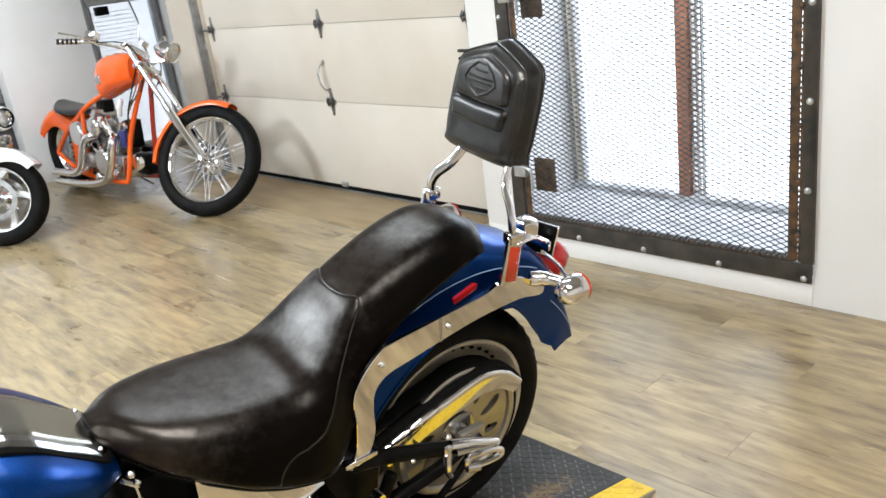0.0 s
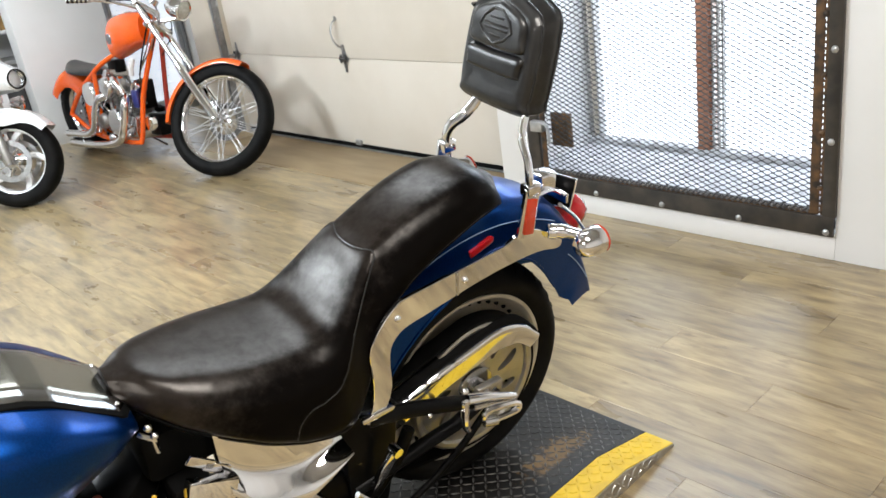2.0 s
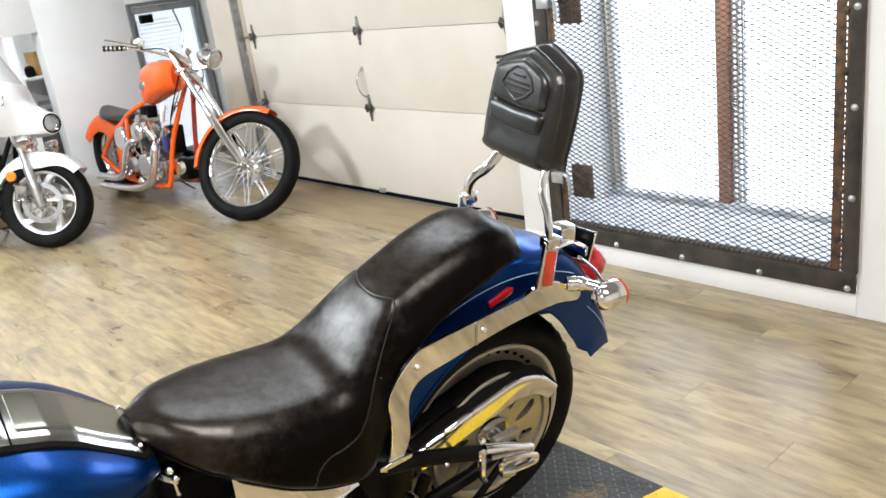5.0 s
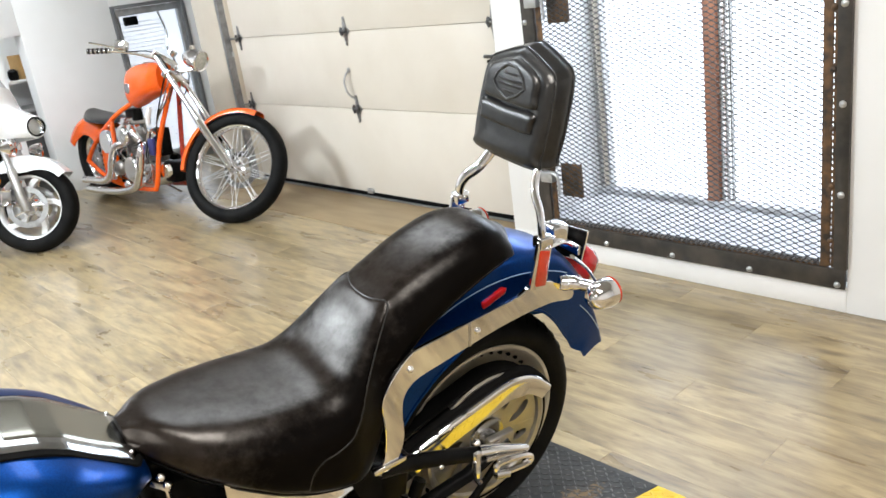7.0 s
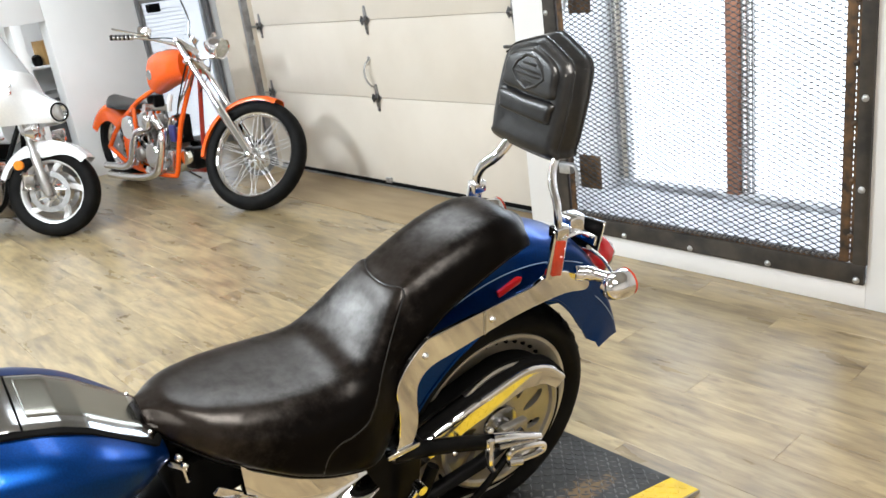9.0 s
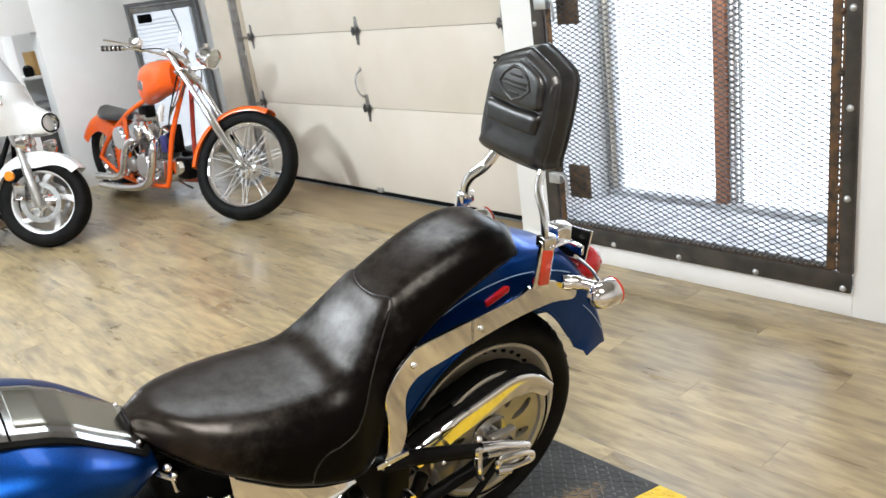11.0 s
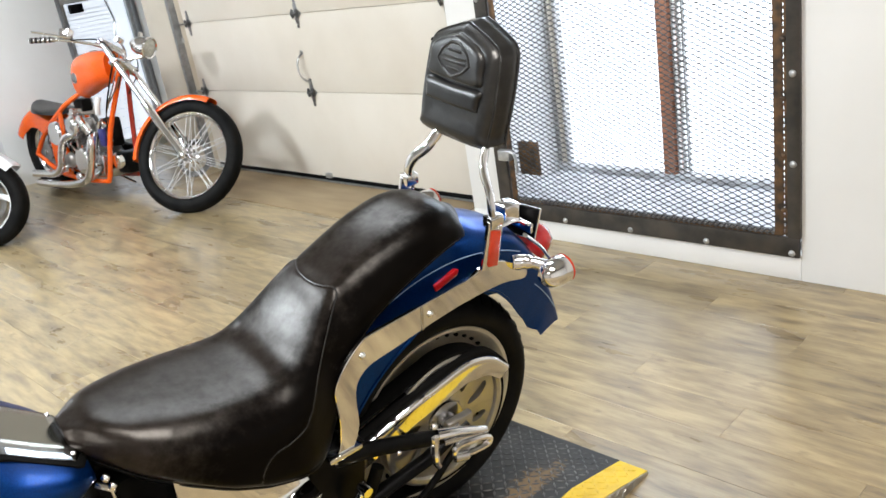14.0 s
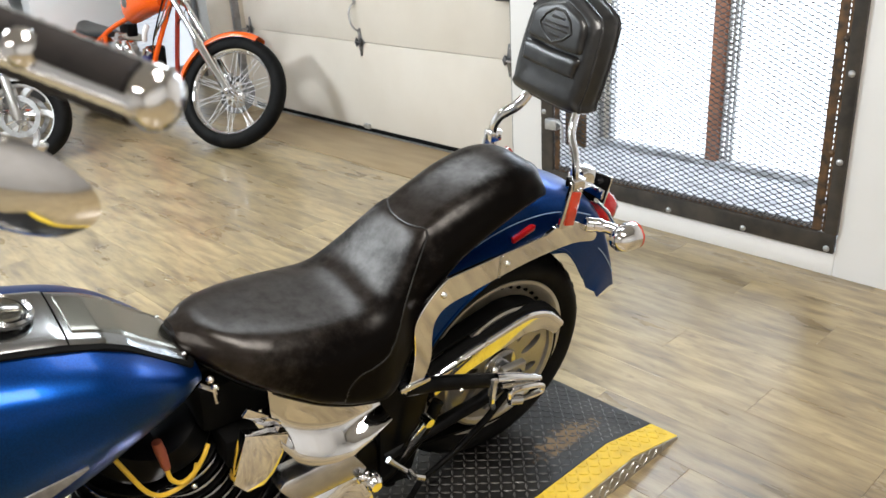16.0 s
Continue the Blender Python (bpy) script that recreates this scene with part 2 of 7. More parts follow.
def plank_material():
    """Printed oak: each plank its own tone, streaks along its length, grey and brown patches."""
    m = bpy.data.materials.new("oak_plank")
    m.use_nodes = True
    nt = m.node_tree
    b = nt.nodes["Principled BSDF"]
    tc, info = nt.nodes.new("ShaderNodeTexCoord"), nt.nodes.new("ShaderNodeObjectInfo")
    add = nt.nodes.new("ShaderNodeVectorMath")
    add.operation = "MULTIPLY_ADD"
    add.inputs[1].default_value = (1, 1, 1)
    sc = nt.nodes.new("ShaderNodeVectorMath")
    sc.operation = "SCALE"
    sc.inputs[0].default_value = (37, 23, 11)
    nt.links.new(info.outputs["Random"], sc.inputs["Scale"])
    nt.links.new(tc.outputs["Object"], add.inputs[0])
    nt.links.new(sc.outputs[0], add.inputs[2])

    def noise_at(stretch, scale, detail):
        mp = nt.nodes.new("ShaderNodeMapping")
        mp.inputs["Scale"].default_value = stretch
        nt.links.new(add.outputs[0], mp.inputs[0])
        n = nt.nodes.new("ShaderNodeTexNoise")
        n.inputs["Scale"].default_value, n.inputs["Detail"].default_value = scale, detail
        nt.links.new(mp.outputs[0], n.inputs["Vector"])
        return n.outputs[0]

    def ramp(fac, stops):
        r = nt.nodes.new("ShaderNodeValToRGB")
        r.color_ramp.elements[0].position, r.color_ramp.elements[0].color = stops[0][0], (*stops[0][1], 1)
        r.color_ramp.elements[1].position, r.color_ramp.elements[1].color = stops[-1][0], (*stops[-1][1], 1)
        for p, c in stops[1:-1]:
            e = r.color_ramp.elements.new(p)
            e.color = (*c, 1)
        nt.links.new(fac, r.inputs[0])
        return r.outputs[0]

    def mix(fac, a, c, how="MIX"):
        x = nt.nodes.new("ShaderNodeMix")
        x.data_type, x.blend_type = "RGBA", how
        for k, val in ((0, fac), (6, a), (7, c)):
            if isinstance(val, (int, float)):
                x.inputs[k].default_value = val
            elif isinstance(val, tuple):
                x.inputs[k].default_value = (*val, 1)
            else:
                nt.links.new(val, x.inputs[k])
        return x.outputs[2]

    streak = noise_at((1.5, 8, 1), 3.4, 8)
    patch = noise_at((1.0, 3.2, 1), 2.6, 5)
    grain = noise_at((1.5, 40, 1), 9.0, 4)
    base = ramp(streak, [(0.32, (0.088, 0.056, 0.026)), (0.47, (0.335, 0.240, 0.108)), (0.63, (0.565, 0.442, 0.226))])
    grey = ramp(patch, [(0.40, (0.135, 0.102, 0.076)), (0.57, (0.50, 0.402, 0.242))])
    c = mix(0.36, base, grey)
    c = mix(0.28, c, ramp(grain, [(0.3, (0.21, 0.17, 0.112)), (0.7, (0.49, 0.41, 0.275))]))
    tone = ramp(info.outputs["Random"], [(0.0, (0.74, 0.72, 0.68)), (0.5, (0.87, 0.85, 0.80)), (1.0, (0.98, 0.955, 0.90))])
    c = mix(1.0, c, tone, "MULTIPLY")
    spots = noise_at((3.2, 6.5, 1), 4.2, 3)
    c = mix(ramp(spots, [(0.62, (0, 0, 0)), (0.80, (0.65, 0.65, 0.65))]), c, (0.13, 0.09, 0.055))
    fleck = noise_at((2.2, 16, 1), 13, 3)
    c = mix(ramp(fleck, [(0.60, (0, 0, 0)), (0.78, (0.45, 0.45, 0.45))]), c, (0.20, 0.15, 0.09))
    nt.links.new(c, b.inputs["Base Color"])
    rg = nt.nodes.new("ShaderNodeMapRange")
    rg.inputs[3].default_value, rg.inputs[4].default_value = 0.20, 0.40
    b.inputs["Specular IOR Level"].default_value = 0.5
    b.inputs["Coat Weight"].default_value, b.inputs["Coat Roughness"].default_value = 0.6, 0.28
    nt.links.new(patch, rg.inputs[0])
    nt.links.new(rg.outputs[0], b.inputs["Roughness"])
    bp = nt.nodes.new("ShaderNodeBump")
    bp.inputs["Strength"].default_value, bp.inputs["Distance"].default_value = 0.14, 0.002
    nt.links.new(grain, bp.inputs["Height"])
    nt.links.new(bp.outputs[0], b.inputs["Normal"])
    return m


PLANK = plank_material()


def tread_material():
    """Black tread plate, scuffed to bare metal in places, with rust coming through."""
    m = material("black_tread_plate", (0.006, 0.006, 0.0065), 0.40, 0.0, (0.020, 0.019, 0.018), 7, bump=0.2, bscale=70, spec=0.40)
    nt = m.node_tree
    b = nt.nodes["Principled BSDF"]
    old = b.inputs["Base Color"].links[0].from_socket
    tc = nt.nodes.new("ShaderNodeTexCoord")
    n = nt.nodes.new("ShaderNodeTexNoise")
    n.inputs["Scale"].default_value, n.inputs["Detail"].default_value = 48, 9
    nt.links.new(tc.outputs["Object"], n.inputs["Vector"])
    g = nt.nodes.new("ShaderNodeVectorMath")
    g.operation = "DISTANCE"
    mp = nt.nodes.new("ShaderNodeMapping")
    mp.inputs["Rotation"].default_value = (0, 0, radians(-14))
    mp.inputs["Scale"].default_value = (1.7, 0.5, 0)
    nt.links.new(tc.outputs["Object"], mp.inputs[0])
    g.inputs[1].default_value = tuple(Matrix.Rotation(radians(-14), 3, "Z") @ Vector((1.7 * -0.04, 0.5 * -1.64, 0)))
    nt.links.new(mp.outputs[0], g.inputs[0])
    near = nt.nodes.new("ShaderNodeMapRange")
    near.inputs[1].default_value, near.inputs[2].default_value, near.inputs[3].default_value, near.inputs[4].default_value = 0.03, 0.16, 0.34, -0.25
    nt.links.new(g.outputs["Value"], near.inputs[0])
    ad = nt.nodes.new("ShaderNodeMath")
    ad.operation = "ADD"
    nt.links.new(near.outputs[0], ad.inputs[0])
    nt.links.new(n.outputs[0], ad.inputs[1])
    th = nt.nodes.new("ShaderNodeMapRange")
    th.inputs[1].default_value, th.inputs[2].default_value = 0.66, 0.80
    nt.links.new(ad.outputs[0], th.inputs[0])
    mx = nt.nodes.new("ShaderNodeMix")
    mx.data_type = "RGBA"
    nt.links.new(th.outputs[0], mx.inputs[0])
    nt.links.new(old, mx.inputs[6])
    mx.inputs[7].default_value = (0.17, 0.105, 0.040, 1)
    nt.links.new(mx.outputs[2], b.inputs["Base Color"])
    return m


TREAD = tread_material()
STUD = material("worn_black_studs", (0.045, 0.045, 0.046), 0.34, 0.45, (0.15, 0.147, 0.14), 10, bump=0.1)


def glow(name, col, strength):
    m = bpy.data.materials.new(name)
    m.use_nodes = True
    b = m.node_tree.nodes["Principled BSDF"]
    b.inputs["Base Color"].default_value = (0.8, 0.8, 0.8, 1)
    b.inputs["Emission Color"].default_value = (*col, 1)
    b.inputs["Emission Strength"].default_value = strength
    return m


DAYLIGHT = glow("daylight_haze", (0.85, 0.925, 1.0), 2.6)


def clear_glass():
    m = bpy.data.materials.new("window_glass")
    m.use_nodes = True
    b = m.node_tree.nodes["Principled BSDF"]
    b.inputs["Base Color"].default_value = (0.95, 0.97, 1, 1)
    b.inputs["Roughness"].default_value = 0.03
    b.inputs["Transmission Weight"].default_value = 1.0
    b.inputs["IOR"].default_value = 1.05
    return m


GLASS = clear_glass()

# ---- builders ----


def finish(name, bm, mat, smooth=40):
    bmesh.ops.recalc_face_normals(bm, faces=bm.faces[:])
    me = bpy.data.meshes.new(name)
    bm.to_mesh(me)
    bm.free()
    me.materials.append(mat)
    if smooth:
        me.polygons.foreach_set("use_smooth", [True] * len(me.polygons))
        me.set_sharp_from_angle(angle=radians(smooth))
    return me


def part(name, bm, mat, parent, label="", smooth=40):
    ob = new(name, finish(name, bm, mat, smooth))
    ob.parent = parent
    if label:
        tagged(ob, label)
    return ob


def thing(name, label, category, m=None, group="", kind=""):
    ob = new(name)
    ob.empty_display_size = 0.1
    ob.matrix_world = m or Matrix()
    return tagged(ob, label, category, group, kind)


def solid(name, bm, mat, label="", category="", kind="structure", smooth=40):
    return tagged(new(name, finish(name, bm, mat, smooth)), label, category, "", kind)


def box(a, b, bevel=0.0, bm=None):
    bm = bm or bmesh.new()
    r = bmesh.ops.create_cube(bm, size=1)
    for v in r["verts"]:
        v.co = Vector([a[i] + (b[i] - a[i]) * (v.co[i] + 0.5) for i in range(3)])
    if bevel:
        es = {e for v in r["verts"] for e in v.link_edges}
        bmesh.ops.bevel(bm, geom=list(es), offset=bevel, segments=2, affect="EDGES", profile=0.5)
    return bm


def moved(bm, m):
    bmesh.ops.transform(bm, matrix=m, verts=bm.verts[:])
    return bm


def spline(pts, n=8):
    """A smooth line through the points."""
    p = [Vector(q) for q in pts]
    if len(p) < 3:
        return p
    out = []
    for i in range(len(p) - 1):
        a, b, c, d = p[max(i - 1, 0)], p[i], p[i + 1], p[min(i + 2, len(p) - 1)]
        for k in range(n):
            t = k / n
            out.append(0.5 * ((2 * b) + (c - a) * t + (2 * a - 5 * b + 4 * c - d) * t * t + (3 * b - a - 3 * c + d) * t ** 3))
    return out + [p[-1]]


def tube(pts, r, seg=10, bm=None, flat=1.0, closed=False, caps=True):
    """A round bar along the points; r is one radius or one for each point; flat squeezes it sideways."""
    bm = bm or bmesh.new()
    p = [Vector(q) for q in pts]
    rings, side = [], None
    for i, q in enumerate(p):
        if closed:
            d = (p[(i + 1) % len(p)] - p[i - 1]).normalized()
        else:
            d = (p[min(i + 1, len(p) - 1)] - p[max(i - 1, 0)]).normalized()
        if side is None:
            side = d.cross(Vector((0.13, 0.21, 0.97)))
            if side.length < 0.1:
                side = d.cross(Vector((1, 0, 0)))
        side = (side - d * side.dot(d)).normalized()
        up = d.cross(side)
        rr = r[i] if isinstance(r, (list, tuple)) else r
        rings.append([bm.verts.new(q + (side * math.cos(2 * math.pi * k / seg) + up * flat * math.sin(2 * math.pi * k / seg)) * rr) for k in range(seg)])
    n = len(rings)
    for i in range(n if closed else n - 1):
        a, b = rings[i], rings[(i + 1) % n]
        for k in range(seg):
            bm.faces.new((a[k], a[(k + 1) % seg], b[(k + 1) % seg], b[k]))
    if caps and not closed:
        bm.faces.new(rings[0][::-1])
        bm.faces.new(rings[-1])
    return bm


def lathe(profile, seg=48, bm=None, m=None, a0=0.0, a1=2 * math.pi):
    """Turns (radius, along) about the x axis; the whole way round it closes."""
    bm = bm or bmesh.new()
    full = a1 - a0 > 6.28
    cols = []
    for k in range(seg if full else seg + 1):
        a = a0 + (a1 - a0) * k / seg
        cols.append([bm.verts.new(Vector((x, r * math.cos(a), r * math.sin(a)))) for r, x in profile])
    for k in range(seg):
        a, b = cols[k], cols[(k + 1) % len(cols)]
        for j in range(len(profile) - 1):
            vs = [a[j], b[j], b[j + 1], a[j + 1]]
            bm.faces.new(vs)
    bmesh.ops.remove_doubles(bm, verts=[v for c in cols for v in c], dist=1e-5)
    if m is not None:
        bmesh.ops.transform(bm, matrix=m, verts=bm.verts[:])
    return bm


def plate(outline, x0, x1, bevel=0.003, seg=2):
    """A plate with this (y, z) outline between x0 and x1."""
    bm = bmesh.new()
    f = bm.faces.new([bm.verts.new((x0, y, z)) for y, z in outline])
    r = bmesh.ops.extrude_face_region(bm, geom=[f])
    bmesh.ops.translate(bm, vec=(x1 - x0, 0, 0), verts=[v for v in r["geom"] if isinstance(v, bmesh.types.BMVert)])
    bmesh.ops.recalc_face_normals(bm, faces=bm.faces[:])
    if bevel:
        bmesh.ops.bevel(bm, geom=bm.edges[:], offset=bevel, segments=seg, affect="EDGES", profile=0.5, clamp_overlap=True)
    return bm


def crowned(outline, x0, x1, crown, n=7):
    """A cover with this (y, z) outline, its outer face bulging by crown."""
    cy, cz = sum(p[0] for p in outline) / len(outline), sum(p[1] for p in outline) / len(outline)
    rows = [[Vector((x, y, z)) for y, z in outline] for x in (x0, x1 - 0.004)]
    for i in range(n):
        k = 1 - (i / n) ** 1.2 * 0.96 - 0.012
        h = crown * (1 - k ** 2.6)
        rows.append([Vector((x1 + h, cy + (y - cy) * k, cz + (z - cz) * k)) for y, z in outline])
    b, v = grid_mesh(rows, True)
    b.faces.new(v[-1])
    bmesh.ops.recalc_face_normals(b, faces=b.faces[:])
    return b


def round_outline(pts, n=6):
    """A closed smooth outline through the points."""
    p = [Vector((*q, 0)) for q in pts]
    out = []
    for i in range(len(p)):
        a, b, c, d = p[i - 1], p[i], p[(i + 1) % len(p)], p[(i + 2) % len(p)]
        for k in range(n):
            t = k / n
            q = 0.5 * ((2 * b) + (c - a) * t + (2 * a - 5 * b + 4 * c - d) * t * t + (3 * b - a - 3 * c + d) * t ** 3)
            out.append((q.x, q.y))
    return out


def grid_mesh(rows, closed_v=False, bm=None):
    bm = bm or bmesh.new()
    vs = [[bm.verts.new(p) for p in r] for r in rows]
    for i in range(len(vs) - 1):
        n = len(vs[i])
        for j in range(n if closed_v else n - 1):
            bm.faces.new((vs[i][j], vs[i][(j + 1) % n], vs[i + 1][(j + 1) % n], vs[i + 1][j]))
    return bm, vs


def dome(r, h, seg=16, m=None, bm=None):
    prof = [(r * math.cos(a), h * math.sin(a)) for a in [i * math.pi / 2 / 4 for i in range(5)]]
    prof[-1] = (0.0001, h)
    t = bmesh.new()
    lathe(prof, seg, t, m)
    if bm is None:
        return t
    me = bpy.data.meshes.new("tmp")
    t.to_mesh(me)
    t.free()
    bm.from_mesh(me)
    bpy.data.meshes.remove(me)
    return bm


def disc(r, x0, x1, seg=32, m=None, bevel=0.002):
    return lathe([(0.0001, x0), (r - bevel, x0), (r, x0 + bevel), (r, x1 - bevel), (r - bevel, x1), (0.0001, x1)], seg, None, m)

# ---- the room ----
floor = solid("floor", box((X0, Y0, -0.12), (X1, 1.7, -0.006)), CONCRETE, "concrete slab under worn oak-look vinyl planks", "floor")
w_parts = [
    ("wall_north_east", (0.03, 0.0, 0.0), (X1, 0.72, CEIL), WALL),
    ("wall_north_sill", (-1.72, 0.0, 0.0), (0.03, 0.72, 0.11), WALL),
    ("wall_north_pier", (-1.72, 0.0, 0.11), (-1.50, 0.06, CEIL), WALL),
    ("wall_recess_west", (-1.72, 0.06, 0.11), (-1.62, 0.72, CEIL), WALL),
    ("wall_north_header", (-1.50, 0.06, 2.25), (0.03, 0.72, CEIL), WALL),
    ("wall_door_header", (-4.93, 0.30, 2.30), (-1.72, 0.55, CEIL), WALL),
    ("wall_door_pier", (-1.95, 0.315, 0.0), (-1.722, 0.55, 2.30), JAMB),
    ("wall_jamb_west", (-5.47, 0.30, 0.0), (-4.93, 0.55, CEIL), JAMB),
    ("wall_west_middle", (-6.78, -0.765, 0.0), (-6.58, 0.05, CEIL), WALL),
    ("wall_west_north", (-6.78, 0.78, 0.0), (-6.58, 1.7, CEIL), WALL),
    ("wall_west_over_door", (-6.78, 0.05, 1.55), (-6.58, 0.78, CEIL), WALL),
    ("wall_west_south", (-6.78, Y0, 0.0), (-6.58, -2.10, CEIL), WALL),
    ("wall_west_pier", (-6.78, -1.06, 0.0), (-6.58, -0.975, 1.42), WALL),
    ("wall_west_over_niche", (-6.78, -2.10, 1.42), (-6.58, -0.765, CEIL), WALL),
    ("wall_niche_back", (-7.45, -2.35, 0.0), (-7.33, -0.40, CEIL), WALL),
    ("wall_niche_north", (-7.33, -0.52, 0.0), (-6.78, -0.40, CEIL), WALL),
    ("wall_niche_south", (-7.33, -2.35, 0.0), (-6.78, -2.23, CEIL), WALL),
    ("wall_alcove_north", (-6.58, 1.58, 0.0), (-4.80, 1.7, CEIL), WALL),
    ("wall_alcove_east", (-5.10, 0.55, 0.0), (-4.98, 1.58, CEIL), WALL),
    ("wall_south", (X0, Y0 - 0.15, 0.0), (X1, Y0, CEIL), FARWALL),
    ("wall_east", (X1, Y0, 0.0), (X1 + 0.15, 0.72, CEIL), WALL),
]
for nm, a, b, mt in w_parts:
    solid(nm, box(a, b, 0.004), mt, "", "wall")
solid("ceiling", box((X0, Y0 - 0.15, CEIL), (X1 + 0.15, 1.7, CEIL + 0.12)), CEILING, "", "ceiling")
solid("wall_outer_west", box((X0 - 0.1, Y0, 0), (X0, -1.4, CEIL)), WALL, "", "wall")

# threshold board before the sectional door
solid("threshold", box((-4.75, -0.20, -0.004), (-1.95, 0.31, 0.006), 0.003), material("threshold_board", (0.33, 0.245, 0.14), 0.45, 0.0, (0.25, 0.18, 0.10), 3.5, bump=0.12, stretch=(0.6, 3, 1), detail=7), "worn brown board before the sectional door", "threshold")

# backdrops of daylight outside the window and the side door
solid("backdrop_window", box((-1.9, 0.98, -0.2), (0.4, 1.0, 2.6)), DAYLIGHT, "", "backdrop", smooth=0)
solid("backdrop_side_door", box((-7.28, 0.0, -0.05), (-7.26, 1.1, 1.75)), glow("side_daylight", (0.86, 0.92, 1.0), 0.95), "", "backdrop", smooth=0)

# unseen ceiling lamps above and behind the camera, and one added over the niche
for lx, ly, hx, hy in ((-4.9, -2.2, 0.64, 0.38), (-7.05, -1.30, 0.17, 0.17), (-1.9, -3.5, 0.79, 0.38), (1.2, -2.4, 0.64, 0.28), (-3.5, -4.5, 0.18, 0.18), (-1.2, -1.25, 0.79, 0.38), (1.2, -5.2, 0.64, 0.28)):
    lamp = thing("ceiling_lamp", "white fluorescent lamp fixed to the ceiling, out of view", "lamp", pose(lx, ly, CEIL), "ceiling lamps")
    part("housing", box((-hx, -hy, -0.07), (hx, hy, 0.0), 0.01), LAMPWHITE, lamp)


HINGE = material("hinge_steel", (0.34, 0.34, 0.345), 0.34, 0.85, (0.24, 0.24, 0.245), 24, bump=0.1)


# sectional door
def sectional_door():
    d = thing("garage_door", "cream steel sectional door, closed, with galvanised hinges", "door", kind="structure")
    d.name = "door_1"
    zs = [0.035, 0.642, 1.170, 1.698, 2.226, 2.30]
    for i in range(5):
        bm = box((-4.93, 0.335, zs[i] + 0.0015), (-1.952, 0.385, zs[i + 1] - 0.0015), 0.0025)
        part("panel", bm, DOORPAINT, d)
    part("bottom_seal", box((-4.93, 0.338, 0.0), (-1.952, 0.38, 0.036), 0.004), SEAL, d, "black rubber weather seal")
    part("bottom_strip", box((-4.93, 0.322, 0.0), (-1.952, 0.336, 0.008)), GALV, d, "thin pale metal strip")

    def hinge(x, z, roller):
        bm = plate([(-0.052, 0.0), (-0.02, 0.03), (-0.010, 0.095), (0.010, 0.095), (0.02, 0.03), (0.052, 0.0), (0.02, -0.03), (0.010, -0.095), (-0.010, -0.095), (-0.02, -0.03)], 0.0, 0.005, 0.0012)
        moved(bm, Matrix(((0, 1, 0, x), (-1, 0, 0, 0.334), (0, 0, 1, z), (0, 0, 0, 1))))
        h = part("hinge", bm, HINGE, d)
        kn = tube([(x - 0.030, 0.320, z), (x + 0.030, 0.320, z)], 0.013, 10)
        part("knuckle", kn, DARKSTEEL, h, "dark oiled hinge pin")
        for s in (-1, 1):
            part("lug", moved(plate([(-0.032, -0.004), (0.0, -0.022), (0.032, -0.004), (0.020, 0.010), (-0.020, 0.010)], -0.004, 0.004, 0.001), Matrix.Translation((x + s * 0.024, 0.318, z)) @ Matrix.Rotation(radians(90), 4, "X") @ Matrix.Rotation(radians(90), 4, "Y")), DARKSTEEL, h)
        for dz in (0.07, -0.07):
            part("bolt", dome(0.007, 0.006, 10, Matrix(((0, 1, 0, x), (-1, 0, 0, 0.329), (0, 0, 1, z + dz), (0, 0, 0, 1)))), STEEL, h)
        if roller:
            part("roller_shaft", tube([(x, 0.305, z), (x + roller * 0.09, 0.295, z)], 0.007, 8), STEEL, h)

    for z in zs[1:4]:
        hinge(-3.42, z, 0)
        hinge(-4.85, z, -1)
        hinge(-2.03, z, 1)
    # lift handle, lock bolt and bottom fittings
    hd = part("lift_handle", tube(spline([(-3.452, 0.332, 0.905), (-3.458, 0.305, 0.885), (-3.462, 0.285, 0.835), (-3.450, 0.285, 0.775), (-3.432, 0.300, 0.735), (-3.428, 0.332, 0.72)], 6), 0.009, 10, flat=0.7), STEEL, d, "curved grey steel lift handle")
    for z, x in ((0.912, -3.452), (0.715, -3.428)):
        part("foot", disc(0.017, 0, 0.006, 14, Matrix(((0, 1, 0, x), (-1, 0, 0, 0.334), (0, 0, 1, z), (0, 0, 0, 1)))), STEEL, hd)
    part("bottom_bracket", box((-3.452, 0.315, 0.030), (-3.392, 0.336, 0.066), 0.004), GALV, d)
    part("corner_bracket", box((-1.990, 0.322, 0.010), (-1.957, 0.334, 0.27), 0.003), GALV, d)
    part("slide_bolt", tube([(-2.10, 0.30, 0.985), (-1.97, 0.30, 0.985)], 0.010, 8), DARKSTEEL, d, "dark slide bolt")
    return d


sectional_door()
track = thing("door_track", "galvanised steel roller track beside the sectional door", "track", kind="structure")
prof = [(-0.016, 0.0), (-0.020, 0.0), (-0.020, 0.055), (0.020, 0.055), (0.020, 0.0), (0.016, 0.0), (0.016, 0.051), (-0.016, 0.051)]
for tx in (-4.955, -1.925):
    rows = [[(tx + a, 0.30 - b, z) for a, b in prof] for z in (0.02, 2.35)]
    bm, _ = grid_mesh(rows, True)
    part("rail", bm, HINGE, track, smooth=0)
    for z in (0.55, 1.05, 1.55, 2.05):
        part("bracket", box((tx - 0.05, 0.285, z - 0.02), (tx + 0.03, 0.302, z + 0.02), 0.002), GALV, track)


